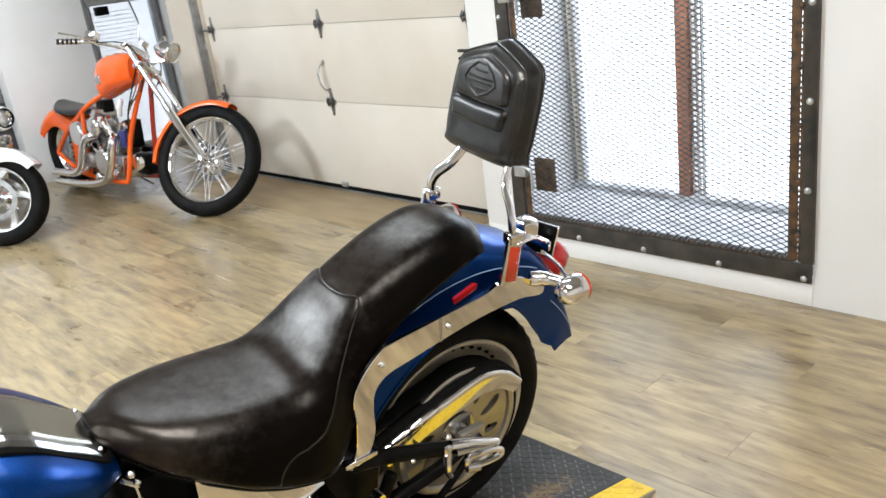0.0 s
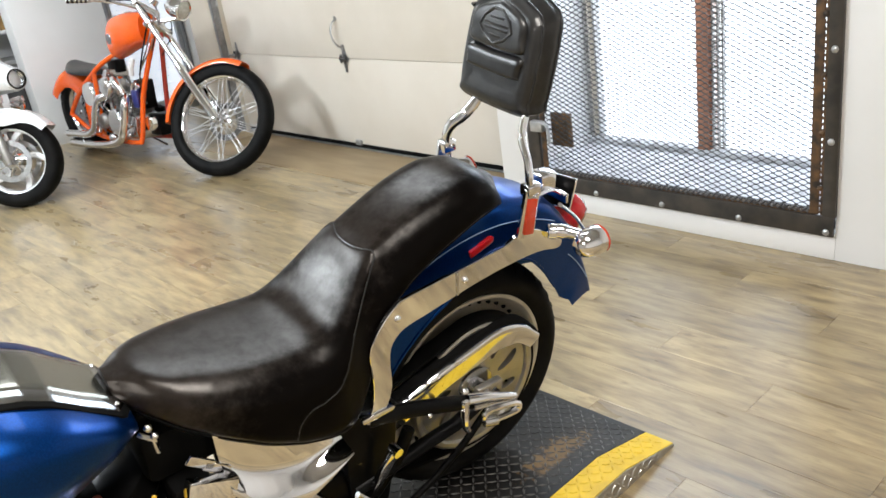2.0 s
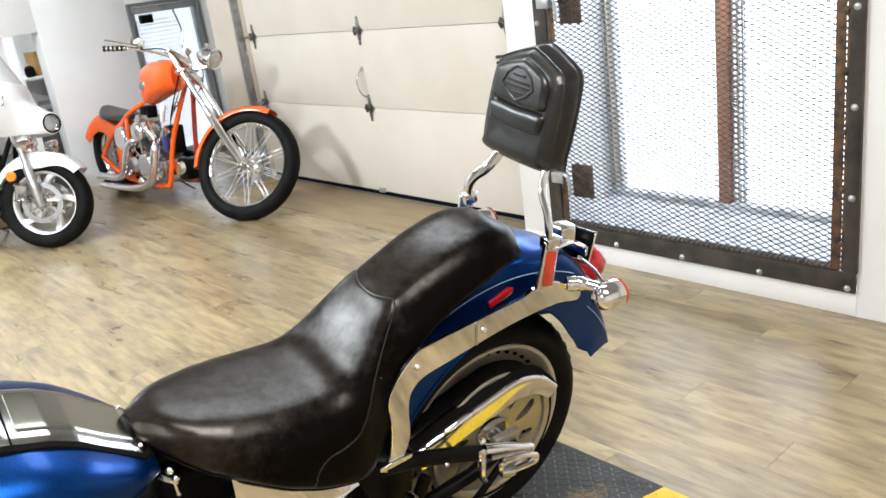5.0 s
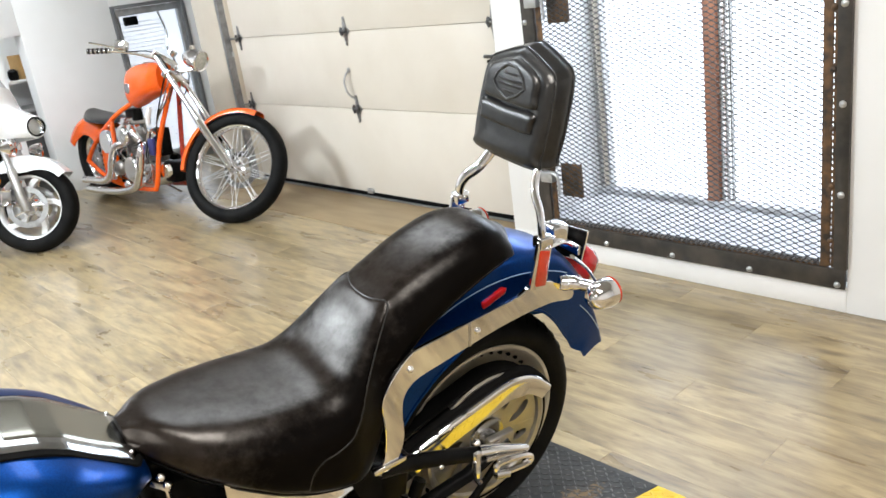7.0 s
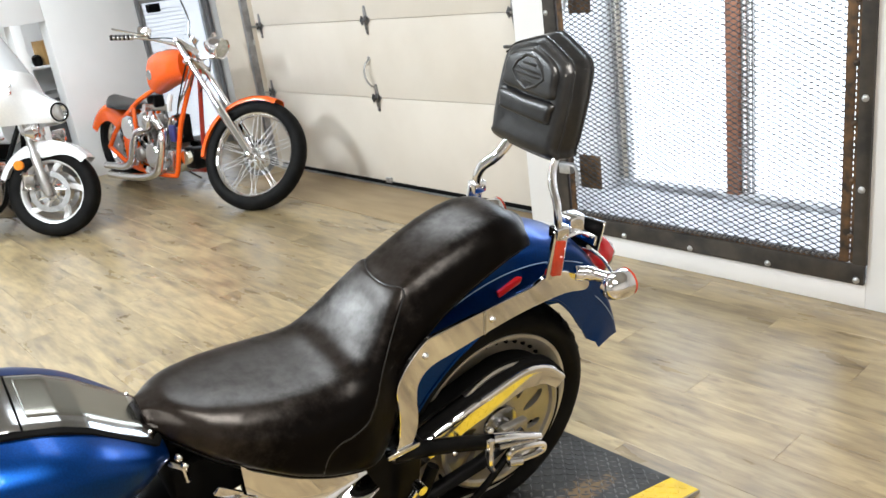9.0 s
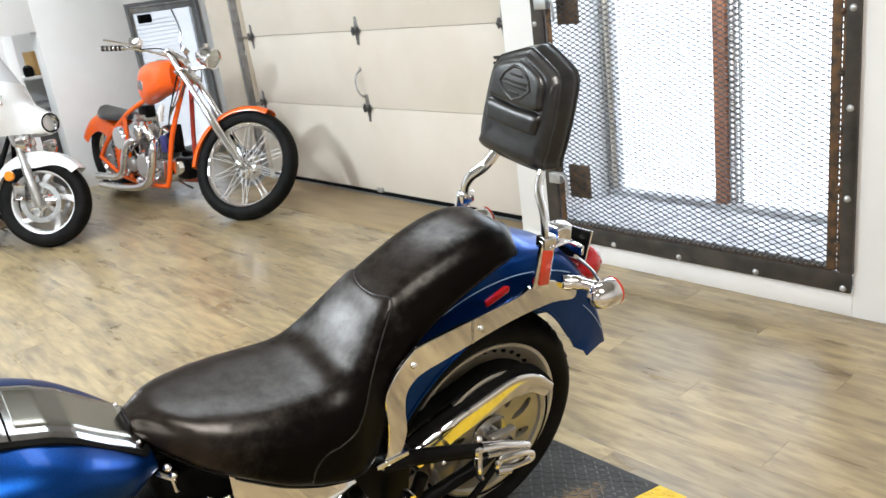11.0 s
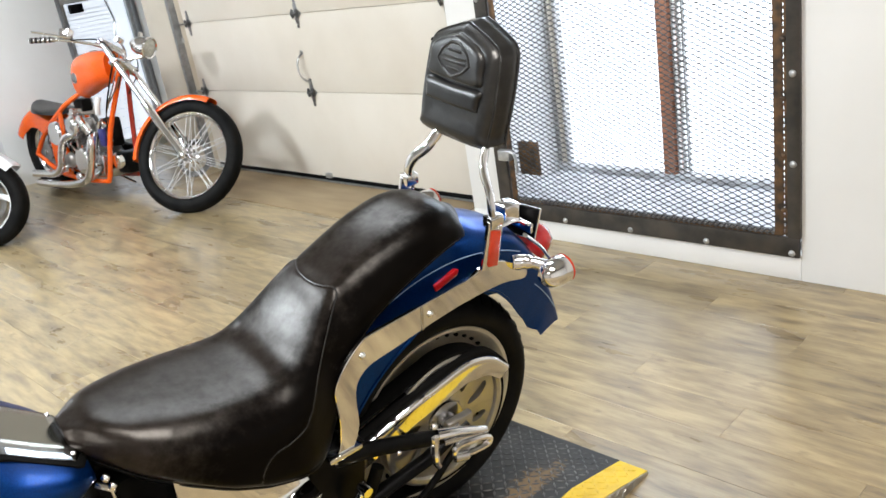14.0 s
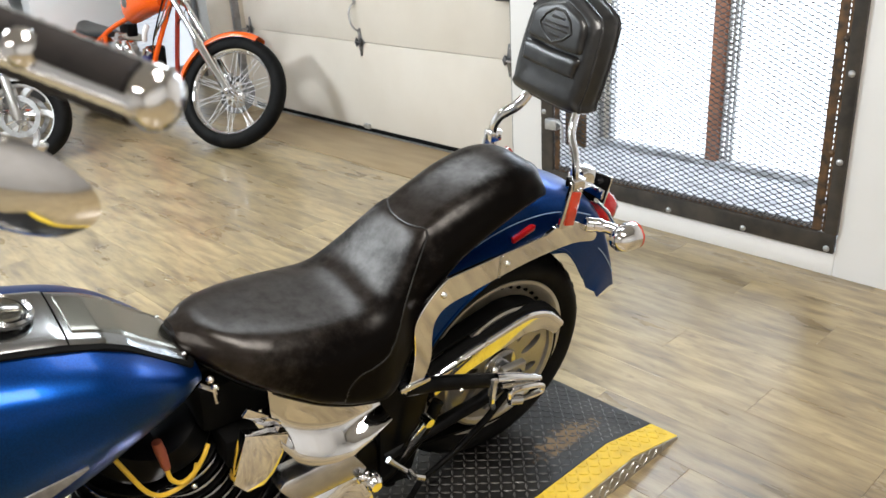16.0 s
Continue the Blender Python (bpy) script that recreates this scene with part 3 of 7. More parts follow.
# screened window
def screened_window():
    w = thing("window_1", "tall window behind a dark bolted iron frame and diamond mesh", "window", kind="structure")
    # the fixed iron frame, four flat bars with bolts
    L, R, B, T = -1.505, 0.028, 0.104, 2.28
    fr = {"bottom_bar": ((L, -0.016, B), (R, 0.002, B + 0.082)), "right_bar": ((-0.016, -0.018, B + 0.082), (0.034, 0.002, T)),
          "left_bar": ((L, -0.018, B + 0.082), (L + 0.075, 0.002, T)), "top_bar": ((L, -0.016, T), (R, 0.002, T + 0.08))}
    for nm, (a, b) in fr.items():
        part(nm, box(a, b, 0.002), IRON, w)
    for x in (0.0, -0.363, -0.735, -1.10, -1.44):
        part("bolt", dome(0.014, 0.010, 12, Matrix(((0, 1, 0, x), (-1, 0, 0, -0.016), (0, 0, 1, 0.122), (0, 0, 0, 1)))), GALV, w)
    for z in (0.49, 0.835, 1.19, 1.55, 1.9):
        part("bolt", dome(0.014, 0.010, 12, Matrix(((0, 1, 0, 0.008), (-1, 0, 0, -0.018), (0, 0, 1, z), (0, 0, 0, 1)))), GALV, w)
        part("bolt", dome(0.014, 0.010, 12, Matrix(((0, 1, 0, L + 0.02), (-1, 0, 0, -0.018), (0, 0, 1, z), (0, 0, 0, 1)))), GALV, w)
    # rusty angle irons of the opening leaf
    for a, b in (((-0.070, -0.010, 0.19), (-0.0345, 0.002, T)), ((-0.0275, -0.012, 0.19), (-0.0165, 0.002, T)), ((-1.425, -0.006, 0.19), (-1.395, 0.002, T)), ((-1.425, -0.006, 0.176), (-0.045, 0.002, 0.200))):
        part("angle_iron", box(a, b, 0.0015), RUSTY, w, "rust-brown angle iron")
    for z in (0.30, 0.52, 0.74, 0.96, 1.18, 1.40):
        part("weld", dome(0.012, 0.008, 10, Matrix(((0, 1, 0, -0.030), (-1, 0, 0, -0.012), (0, 0, 1, z), (0, 0, 0, 1)))), RUSTY, w)
    rungs = bmesh.new()
    for k in range(88):
        box((-0.0345, -0.008, 0.195 + k * 0.0235), (-0.0275, 0.002, 0.204 + k * 0.0235), 0, rungs)
    part("slot_rungs", rungs, RUSTY, w, smooth=0)
    part("flange", box((-1.425, 0.020, 0.184), (-0.045, 0.058, 0.190), 0.001), MESHMETAL, w, "dark flange behind the mesh")
    # diamond mesh, one strand after another
    verts, faces = [], []
    px, pz, hw, hd = 0.0490, 0.0235, 0.0013, 0.0022
    x, nx = -1.41, int(1.36 / px)
    nz = int(2.06 / pz)
    for i in range(nx):
        for j in range(nz):
            cx, cz = -1.405 + (i + 0.5) * px, 0.20 + (j + 0.5) * pz
            for sx in (-1, 1):
                for sz in (-1, 1):
                    a, b = Vector((cx + sx * px / 2, 0.012, cz)), Vector((cx, 0.012 + 0.003 * sz, cz + sz * pz / 2))
                    n = Vector((-(b - a).z, 0, (b - a).x)).normalized() * hw
                    k = len(verts)
                    for q in (a, b):
                        verts += [q + n + Vector((0, -hd, 0)), q - n + Vector((0, -hd, 0)), q - n + Vector((0, hd, 0)), q + n + Vector((0, hd, 0))]
                    faces += [(k + m, k + (m + 1) % 4, k + 4 + (m + 1) % 4, k + 4 + m) for m in range(4)]
            for cx2, cz2 in ((cx, cz + pz / 2), (cx + px / 2, cz)):
                k = len(verts)
                verts += [Vector((cx2 + a * 0.0065, 0.012 + d * 0.0030, cz2 + b * 0.0026)) for a in (-1, 1) for b in (-1, 1) for d in (-1, 1)]
                faces += [(k, k + 1, k + 3, k + 2), (k + 4, k + 6, k + 7, k + 5), (k, k + 4, k + 5, k + 1), (k + 2, k + 3, k + 7, k + 6), (k, k + 2, k + 6, k + 4), (k + 1, k + 5, k + 7, k + 3)]
    me = bpy.data.meshes.new("diamond_mesh")
    me.from_pydata(verts, [], faces)
    me.materials.append(MESHMETAL)
    ms = new("diamond_mesh", me)
    ms.parent = w
    tagged(ms, "dark expanded-metal diamond mesh", kind="stuff")
    # thicker crimped edge of the mesh along the bottom bar
    ed = bmesh.new()
    for i in range(nx * 2):
        x = -1.40 + i * px / 2
        tube([(x, -0.004, 0.190), (x + px * 0.55, -0.010, 0.214)], 0.0042, 6, ed)
        tube([(x + px * 0.55, -0.010, 0.192), (x, -0.004, 0.212)], 0.0036, 6, ed)
    part("mesh_edge", ed, MESHMETAL, w, "dark folded edge of the mesh")
    # hasp plates and hinges on the left bar
    for z in (0.412, 1.262):
        pl = part("hasp_plate", box((-1.375, 0.018, z - 0.085), (-1.245, 0.026, z + 0.085), 0.003), RUSTY, w, "brown steel hasp plate")
        part("hasp", tube(spline([(-1.44, -0.03, z + 0.04), (-1.37, -0.045, z + 0.045), (-1.345, -0.045, z + 0.02), (-1.345, -0.04, z - 0.06)], 5), 0.008, 8), GALV, pl)
        part("staple", box((-1.46, -0.045, z - 0.005), (-1.385, -0.012, z + 0.05), 0.006), GALV, pl)
    # the deep sill, the posts and the panes
    part("window_sill", box((-1.62, 0.06, 0.11), (0.028, 0.70, 0.145), 0.004), CONCRETE, w, "grey concrete sill with grit and stains")
    part("bottom_rail", box((-1.62, 0.62, 0.145), (0.028, 0.70, 0.175), 0.004), CONCRETE, w)
    part("post", box((-0.925, 0.62, 0.175), (-0.858, 0.70, 2.25), 0.004), BRICKRED, w, "weathered red-brown wooden post")
    for xa in (-0.850, -0.823, -0.796):
        part("bar", box((xa, 0.635, 0.185), (xa + 0.010, 0.66, 2.25), 0.001), STEEL, w)
    lad = bmesh.new()
    for k in range(78):
        box((-0.850, 0.642, 0.20 + k * 0.026), (-0.786, 0.650, 0.206 + k * 0.026), 0, lad)
    part("wire_ladder", lad, STEEL, w, "grey wire strips beside the post", smooth=0)
    for xa, mt in ((-1.61, STEEL), (-1.580, JAMB), (-1.545, STEEL)):
        part("post", box((xa, 0.63, 0.185), (xa + 0.014, 0.68, 2.25), 0.001), mt, w)
    for a, b in ((-1.53, -0.93), (-0.785, 0.028)):
        pn = part("pane", box((a, 0.66, 0.185), (b, 0.664, 2.25)), GLASS, w, smooth=0)
        pn.visible_shadow = False
    return w


screened_window()

# glazed side door
SLAT = material("blind_slat", (0.50, 0.51, 0.53), 0.6, 0.0, (0.45, 0.46, 0.48), 5)
sd = thing("door_2", "narrow glazed side door with a grey metal frame", "door", kind="structure")
for a, b in (((-6.66, 0.05, 0.0), (-6.565, 0.085, 1.55)), ((-6.66, 0.745, 0.0), (-6.565, 0.78, 1.55)), ((-6.66, 0.085, 1.515), (-6.565, 0.745, 1.55))):
    part("frame", box(a, b, 0.003), GREYFRAME, sd)
for a, b in (((-6.65, 0.085, 0.0), (-6.60, 0.745, 0.14)), ((-6.65, 0.085, 1.45), (-6.60, 0.745, 1.513))):
    part("rail", box(a, b, 0.003), GALV, sd)
for a, b in ((0.085, 0.125), (0.705, 0.745)):
    part("stile", box((-6.65, a, 0.14), (-6.60, b, 1.45), 0.003), GALV, sd)
for k in range(32):
    part("slat", box((-6.645, 0.137, 0.20 + k * 0.038), (-6.642, 0.55, 0.206 + k * 0.038)), SLAT, sd, smooth=0)
g = part("pane", box((-6.630, 0.125, 0.14), (-6.626, 0.705, 1.45)), GLASS, sd, smooth=0)
g.visible_shadow = False
part("closer", box((-6.60, 0.15, 1.36), (-6.53, 0.27, 1.44), 0.01), BLACK_METAL, sd, "black door closer")
part("strap", tube(spline([(-6.59, 0.50, 1.45), (-6.585, 0.54, 1.25), (-6.585, 0.51, 1.1), (-6.585, 0.56, 0.95), (-6.585, 0.52, 0.75)], 6), 0.010, 8), CHROME_DULL, sd)

# niche shelf with a carton
solid("niche_shelf", box((-7.33, -1.02, 1.02), (-6.80, -0.52, 1.045), 0.003), WALL, "white painted shelf in the niche", "shelf", "")
carton = thing("cardboard_box", "brown cardboard box standing on the white shelf", "box", pose(-6.97, -0.70, 1.045, 0, 0, 8))
part("body", box((-0.10, -0.085, 0.0), (0.10, 0.085, 0.205), 0.004), CARDBOARD, carton)
part("flap", box((-0.10, -0.087, 0.205), (0.10, -0.003, 0.210), 0.001), CARDBOARD, carton)
part("flap", box((-0.10, 0.003, 0.205), (0.10, 0.087, 0.210), 0.001), CARDBOARD, carton)
pot = thing("dark_jar", "small dark round jar on the white shelf", "jar", pose(-6.90, -0.83, 1.045))
part("body", moved(lathe([(0.0001, 0), (0.035, 0), (0.045, 0.03), (0.042, 0.08), (0.02, 0.10), (0.0001, 0.10)], 20), Matrix.Rotation(radians(-90), 4, "Y")), BLACK_METAL, pot)
crate = thing("storage_bin", "dark grey plastic bin on the niche floor", "bin", pose(-7.02, -0.92, 0.0))
part("body", box((-0.2, -0.26, 0.0), (0.2, 0.26, 0.75), 0.02), material("grey_plastic", (0.09, 0.09, 0.095), 0.5, 0, (0.13, 0.13, 0.13), 8), crate)
part("lid", box((-0.21, -0.27, 0.75), (0.21, 0.27, 0.79), 0.012), material("pale_grey_plastic", (0.4, 0.4, 0.4), 0.5, 0, (0.34, 0.34, 0.34), 8), crate)


# the low tread-plate platform under the blue motorcycle
def platform():
    p = thing("motorcycle_platform", "low black tread-plate platform with a yellow painted edge", "platform")
    Y_END, Y_BEND, Y_FAR, Z = -1.372, -1.60, -4.45, 0.062
    xl, xy, xr = 0.160, 0.066, -0.66

    def slab(x0, x1, drop=0.0):
        bm = bmesh.new()
        prof = [(Y_FAR, 0.002), (Y_FAR, Z - drop), (Y_BEND, Z - drop), (Y_END, 0.010 - drop * 0.5), (Y_END, 0.002)]
        a = [bm.verts.new((x0, y, z)) for y, z in prof]
        b = [bm.verts.new((x1, y, z)) for y, z in prof]
        bm.faces.new(a)
        bm.faces.new(b[::-1])
        for i in range(5):
            bm.faces.new((a[i], b[i], b[(i + 1) % 5], a[(i + 1) % 5]))
        return bm

    part("deck", slab(xr, xy - 0.001), TREAD, p, "black tread plate with a rust-brown scuff", smooth=20)
    part("edge_strip", slab(xy + 0.001, xl - 0.003), YELLOW, p, "worn yellow painted edge", smooth=20)
    side = bmesh.new()
    for x0, x1 in ((xl - 0.003, xl), (xr - 0.004, xr)):
        a = [side.verts.new((x0, y, z)) for y, z in ((Y_FAR, 0.0), (Y_FAR, Z - 0.003), (Y_BEND, Z - 0.003), (Y_END, 0.008), (Y_END, 0.0))]
        b = [side.verts.new((x1, v.co.y, v.co.z)) for v in a]
        side.faces.new(a)
        side.faces.new(b[::-1])
        for i in range(5):
            side.faces.new((a[i], b[i], b[(i + 1) % 5], a[(i + 1) % 5]))
    part("side_skirt", side, ALLOY, p, "bare metal tread-plate side", smooth=0)
    # the joint between two plates
    part("joint", box((xr, -2.235, Z - 0.002), (xy, -2.229, Z + 0.0012)), RUSTY, p, smooth=0)

    def studs(name, x0, x1, y0, y1, mat, vertical=None):
        verts, faces = [], []
        pitch = 0.0235
        for i in range(int((x1 - x0) / pitch)):
            for j in range(int((y1 - y0) / pitch)):
                u, v = x0 + (i + 0.5) * pitch, y0 + (j + 0.5) * pitch
                s = 1 if (i + j) % 2 else -1
                d, n = Vector((0.72, 0.69 * s)), Vector((-0.69 * s, 0.72))
                c = Vector((u, v))
                pts = [c + d * 0.0140, c + n * 0.0042, c - d * 0.0140, c - n * 0.0042]
                ins = [c + d * 0.009, c + n * 0.0020, c - d * 0.009, c - n * 0.0020]

                def lift(q, h):
                    if vertical is not None:
                        lim = Z if q.x < Y_BEND else Z + (0.01 - Z) * (q.x - Y_BEND) / (Y_END - Y_BEND)
                        return Vector((vertical + h, q.x, min(q.y, lim - 0.004)))
                    z = Z if q.y < Y_BEND else Z + (0.010 - Z) * (q.y - Y_BEND) / (Y_END - Y_BEND)
                    return Vector((q.x, q.y, z + h))
                k = len(verts)
                verts += [lift(q, -0.0004) for q in pts] + [lift(q, 0.0024) for q in ins]
                faces += [(k + m, k + (m + 1) % 4, k + 4 + (m + 1) % 4, k + 4 + m) for m in range(4)] + [(k + 4, k + 5, k + 6, k + 7)]
        me = bpy.data.meshes.new(name)
        me.from_pydata(verts, [], faces)
        me.materials.append(mat)
        ob = new(name, me)
        ob.parent = p
        tagged(ob, kind="stuff")

    studs("deck_studs", xr + 0.01, xy - 0.004, -3.6, Y_END - 0.008, STUD)
    studs("edge_studs", xy + 0.002, xl - 0.004, -3.6, Y_END - 0.008, YELLOW)
    studs("skirt_studs", -3.6, Y_END - 0.05, 0.004, 0.058, ALLOY, xl)
    return p


platform()

# ---- the blue motorcycle, leaning on its stand; x to its left, y to its rear, from where the rear tyre stands ----
bike = thing("motorcycle", "blue cruiser motorcycle with black leather seat and chrome backrest bar", "motorcycle", pose(-0.246, -1.826, 0.065, 0, 11.5, -7.13))


# seat stations: half width, half width of the top, height of the top, fall of the top to its edge, height of the lower edge
SY = [-0.832, -0.820, -0.785, -0.74, -0.68, -0.60, -0.53, -0.47, -0.43, -0.395, -0.36, -0.325, -0.28, -0.22, -0.14, -0.05, 0.012, 0.048, 0.073, 0.086]
SW = [0.030, 0.062, 0.098, 0.132, 0.160, 0.183, 0.191, 0.190, 0.181, 0.164, 0.147, 0.138, 0.134, 0.132, 0.131, 0.130, 0.121, 0.104, 0.072, 0.022]
SE = [0.018, 0.040, 0.074, 0.112, 0.142, 0.166, 0.177, 0.178, 0.171, 0.153, 0.128, 0.104, 0.088, 0.092, 0.102, 0.108, 0.100, 0.082, 0.052, 0.014]
ST = [0.738, 0.751, 0.755, 0.743, 0.735, 0.726, 0.718, 0.710, 0.712, 0.733, 0.770, 0.812, 0.841, 0.868, 0.899, 0.921, 0.920, 0.903, 0.874, 0.846]
SC = [0.010, 0.014, 0.020, 0.028, 0.038, 0.054, 0.066, 0.062, 0.045, 0.026, 0.014, 0.012, 0.014, 0.018, 0.022, 0.026, 0.028, 0.028, 0.024, 0.012]
SB = [0.714, 0.702, 0.680, 0.644, 0.608, 0.558, 0.524, 0.502, 0.485, 0.480, 0.514, 0.598, 0.700, 0.752, 0.796, 0.834, 0.846, 0.836, 0.816, 0.806]


def smoothed(ys, vs, n=190, passes=2):
    """Stations turned into an even, softened run."""
    y = np.linspace(ys[0], ys[-1], n)
    v = np.interp(y, ys, vs)
    k = np.array([1, 3, 5, 6, 5, 3, 1], float)
    k /= k.sum()
    for _ in range(passes):
        v = np.convolve(np.pad(v, 3, mode="edge"), k, mode="valid")
    return y, v


SEAT_Y, SEAT_W = smoothed(SY, SW)
SEAT_E, SEAT_T, SEAT_C, SEAT_B = (smoothed(SY, v, passes=p)[1] for v, p in ((SE, 4), (ST, 11), (SC, 10), (SB, 3)))
# the seam: over the rider's back, down its ridge and across the flank
SEAM_Y = [-0.306, -0.303, -0.296, -0.286, -0.288, -0.302, -0.340, -0.388, -0.416, -0.445, -0.482, -0.519, -0.545, -0.556]
SEAM_V = [0.0, 0.12, 0.22, 0.32, 0.40, 0.44, 0.485, 0.50, 0.55, 0.585, 0.60, 0.63, 0.73, 0.90]


def seat_point(y, v, out=0.0):
    """On the seat's skin at y; v runs from 0 on the crown to 1 at the left lower edge, below 0 on the right."""
    w, e, t, c, b = (float(np.interp(y, SEAT_Y, q)) for q in (SEAT_W, SEAT_E, SEAT_T, SEAT_C, SEAT_B))
    dish = 0.010 * math.exp(-((y + 0.56) / 0.14) ** 2)
    h = t - c - b
    ctrl = [(-0.38 * e, t - dish * 0.8 - 0.02 * c), (0, t - dish), (0.38 * e, t - dish * 0.8 - 0.02 * c), (0.76 * e, t - 0.22 * c), (e, t - c * 0.9),
            (e + 0.42 * (w - e) + 0.004, t - c - 0.20 * h), (w - 0.001, t - c - 0.55 * h), (w + 0.002, b + 0.18 * h), (w - 0.006, b), (w - 0.03, b - 0.012)]
    n = len(ctrl) - 3
    q = min(abs(v), 1) * n
    i = min(int(q), n - 1)
    k = q - i
    a = ((1 - k) ** 3 / 6, (3 * k ** 3 - 6 * k * k + 4) / 6, (-3 * k ** 3 + 3 * k * k + 3 * k + 1) / 6, k ** 3 / 6)
    x, z = (sum(a[m] * ctrl[i + m][d] for m in range(4)) for d in (0, 1))
    # the rider's panel swells a little towards its seam
    d = y - float(np.interp(abs(v), SEAM_V, SEAM_Y))
    if abs(v) < 0.92 and -0.2 < d < 0.004:
        out += 0.0035 * math.exp(-(d / 0.045) ** 2)
    up = max(0.0, 1 - abs(v) * 1.6)
    return Vector((math.copysign(x + out * (1 - up), v), y, z + out * up))


def seat():
    rows = []
    for y in SEAT_Y:
        ring = [seat_point(y, v) for v in np.linspace(-1, 1, 81)]
        lo = [Vector((p.x * k, p.y, p.z - 0.012)) for p, k in ((ring[-1], 0.9), (ring[-1], 0.4), (ring[0], 0.4), (ring[0], 0.9))]
        rows.append(ring + lo)
    bm, vs = grid_mesh(rows, True)
    bm.faces.new(vs[0])
    bm.faces.new(vs[-1][::-1])
    s = part("seat", bm, LEATHER, bike, "two-up black leather seat, worn brownish on top, shade painted on its flanks", smooth=70)
    for side in (1, -1):
        pts = spline([seat_point(y + 0.003, side * max(v, 0.001), -0.0006) for y, v in zip(SEAM_Y, SEAM_V)], 6)
        part("piping", tube(pts, 0.0018, 6), LEATHER_NEW, s, "stitched seam")
    # the black pan under the seat's edge
    rim = [seat_point(y, 1) + Vector((-0.016, 0, -0.010)) for y in np.linspace(-0.80, 0.02, 40)]
    part("pan_edge", tube(rim, 0.008, 6), BLACK_METAL, s)
    return s


seat()

AXLE = Vector((0, -0.008, 0.324))


def fender():
    """Rear mudguard: a crowned section swept round the wheel, flared at its tail."""
    ang = [148, 130, 110, 95, 80, 65, 54, 44, 36, 28, 20]
    rad = [0.485, 0.495, 0.51, 0.52, 0.523, 0.510, 0.484, 0.456, 0.440, 0.430, 0.425]
    low_a = [8, 27, 36, 50, 67, 92, 104, 112, 130, 148]
    low_r = [0.320, 0.318, 0.302, 0.321, 0.358, 0.376, 0.348, 0.336, 0.332, 0.335]
    rows = []
    A = np.linspace(148, 19, 62)
    for i, a in enumerate(A):
        r = float(np.interp(-a, [-q for q in ang], rad))
        ring = []
        u = np.linspace(-1, 1, 33)
        for q in u:
            s = abs(q)
            if s < 0.55:
                k = s / 0.55
                x, rr = 0.098 * math.sin(k * math.pi / 2) ** 0.9, r - 0.034 * (1 - math.cos(k * math.pi / 2))
            else:
                k = (s - 0.55) / 0.45
                low = float(np.interp(a, low_a, low_r))
                x, rr = 0.098 + 0.012 * k + 0.010 * k * max(0, (44 - a) / 22), r - 0.034 - (r - 0.034 - low) * k
            # the tail is cut on the slant: its flanks end a little higher than its middle
            aa = a if a > 32 else 32 - (32 - a) * (1 - 0.50 * max(0, (s - 0.45) / 0.55))
            c, sn = math.cos(radians(aa)), math.sin(radians(aa))
            ring.append(Vector((math.copysign(x, q), rr * c, 0.328 + rr * sn)))
        rows.append(ring)
    bm, vs = grid_mesh(rows)
    bmesh.ops.recalc_face_normals(bm, faces=bm.faces[:])
    r = bmesh.ops.solidify(bm, geom=bm.faces[:], thickness=0.004)
    f = part("rear_fender", bm, BLUE, bike, "metallic blue rear mudguard with fine pinstripes", smooth=60)
    # pinstripes on the flank and the tail
    for lift, a0, a1, rr in ((0.1055, 128, 62, 0.462), (0.1015, 46, 28, 0.400)):
        pts = []
        for a in np.linspace(a0, a1, 24):
            pts.append(Vector((lift, rr * math.cos(radians(a)), 0.328 + rr * math.sin(radians(a)))))
        part("pinstripe", tube(pts, 0.0014, 6), PINSTRIPE, f)
    edge = [Vector((0.110, float(np.interp(a, low_a, low_r)) * math.cos(radians(a)), 0.328 + float(np.interp(a, low_a, low_r)) * math.sin(radians(a)))) for a in np.linspace(147, 44, 40)]
    part("lip", tube(edge, 0.004, 6), BLUE, f)
    return f


fender()


RIM = material("dusty_cast_rim", (0.60, 0.57, 0.50), 0.45, 0.30, (0.48, 0.45, 0.39), 14, bump=0.08)


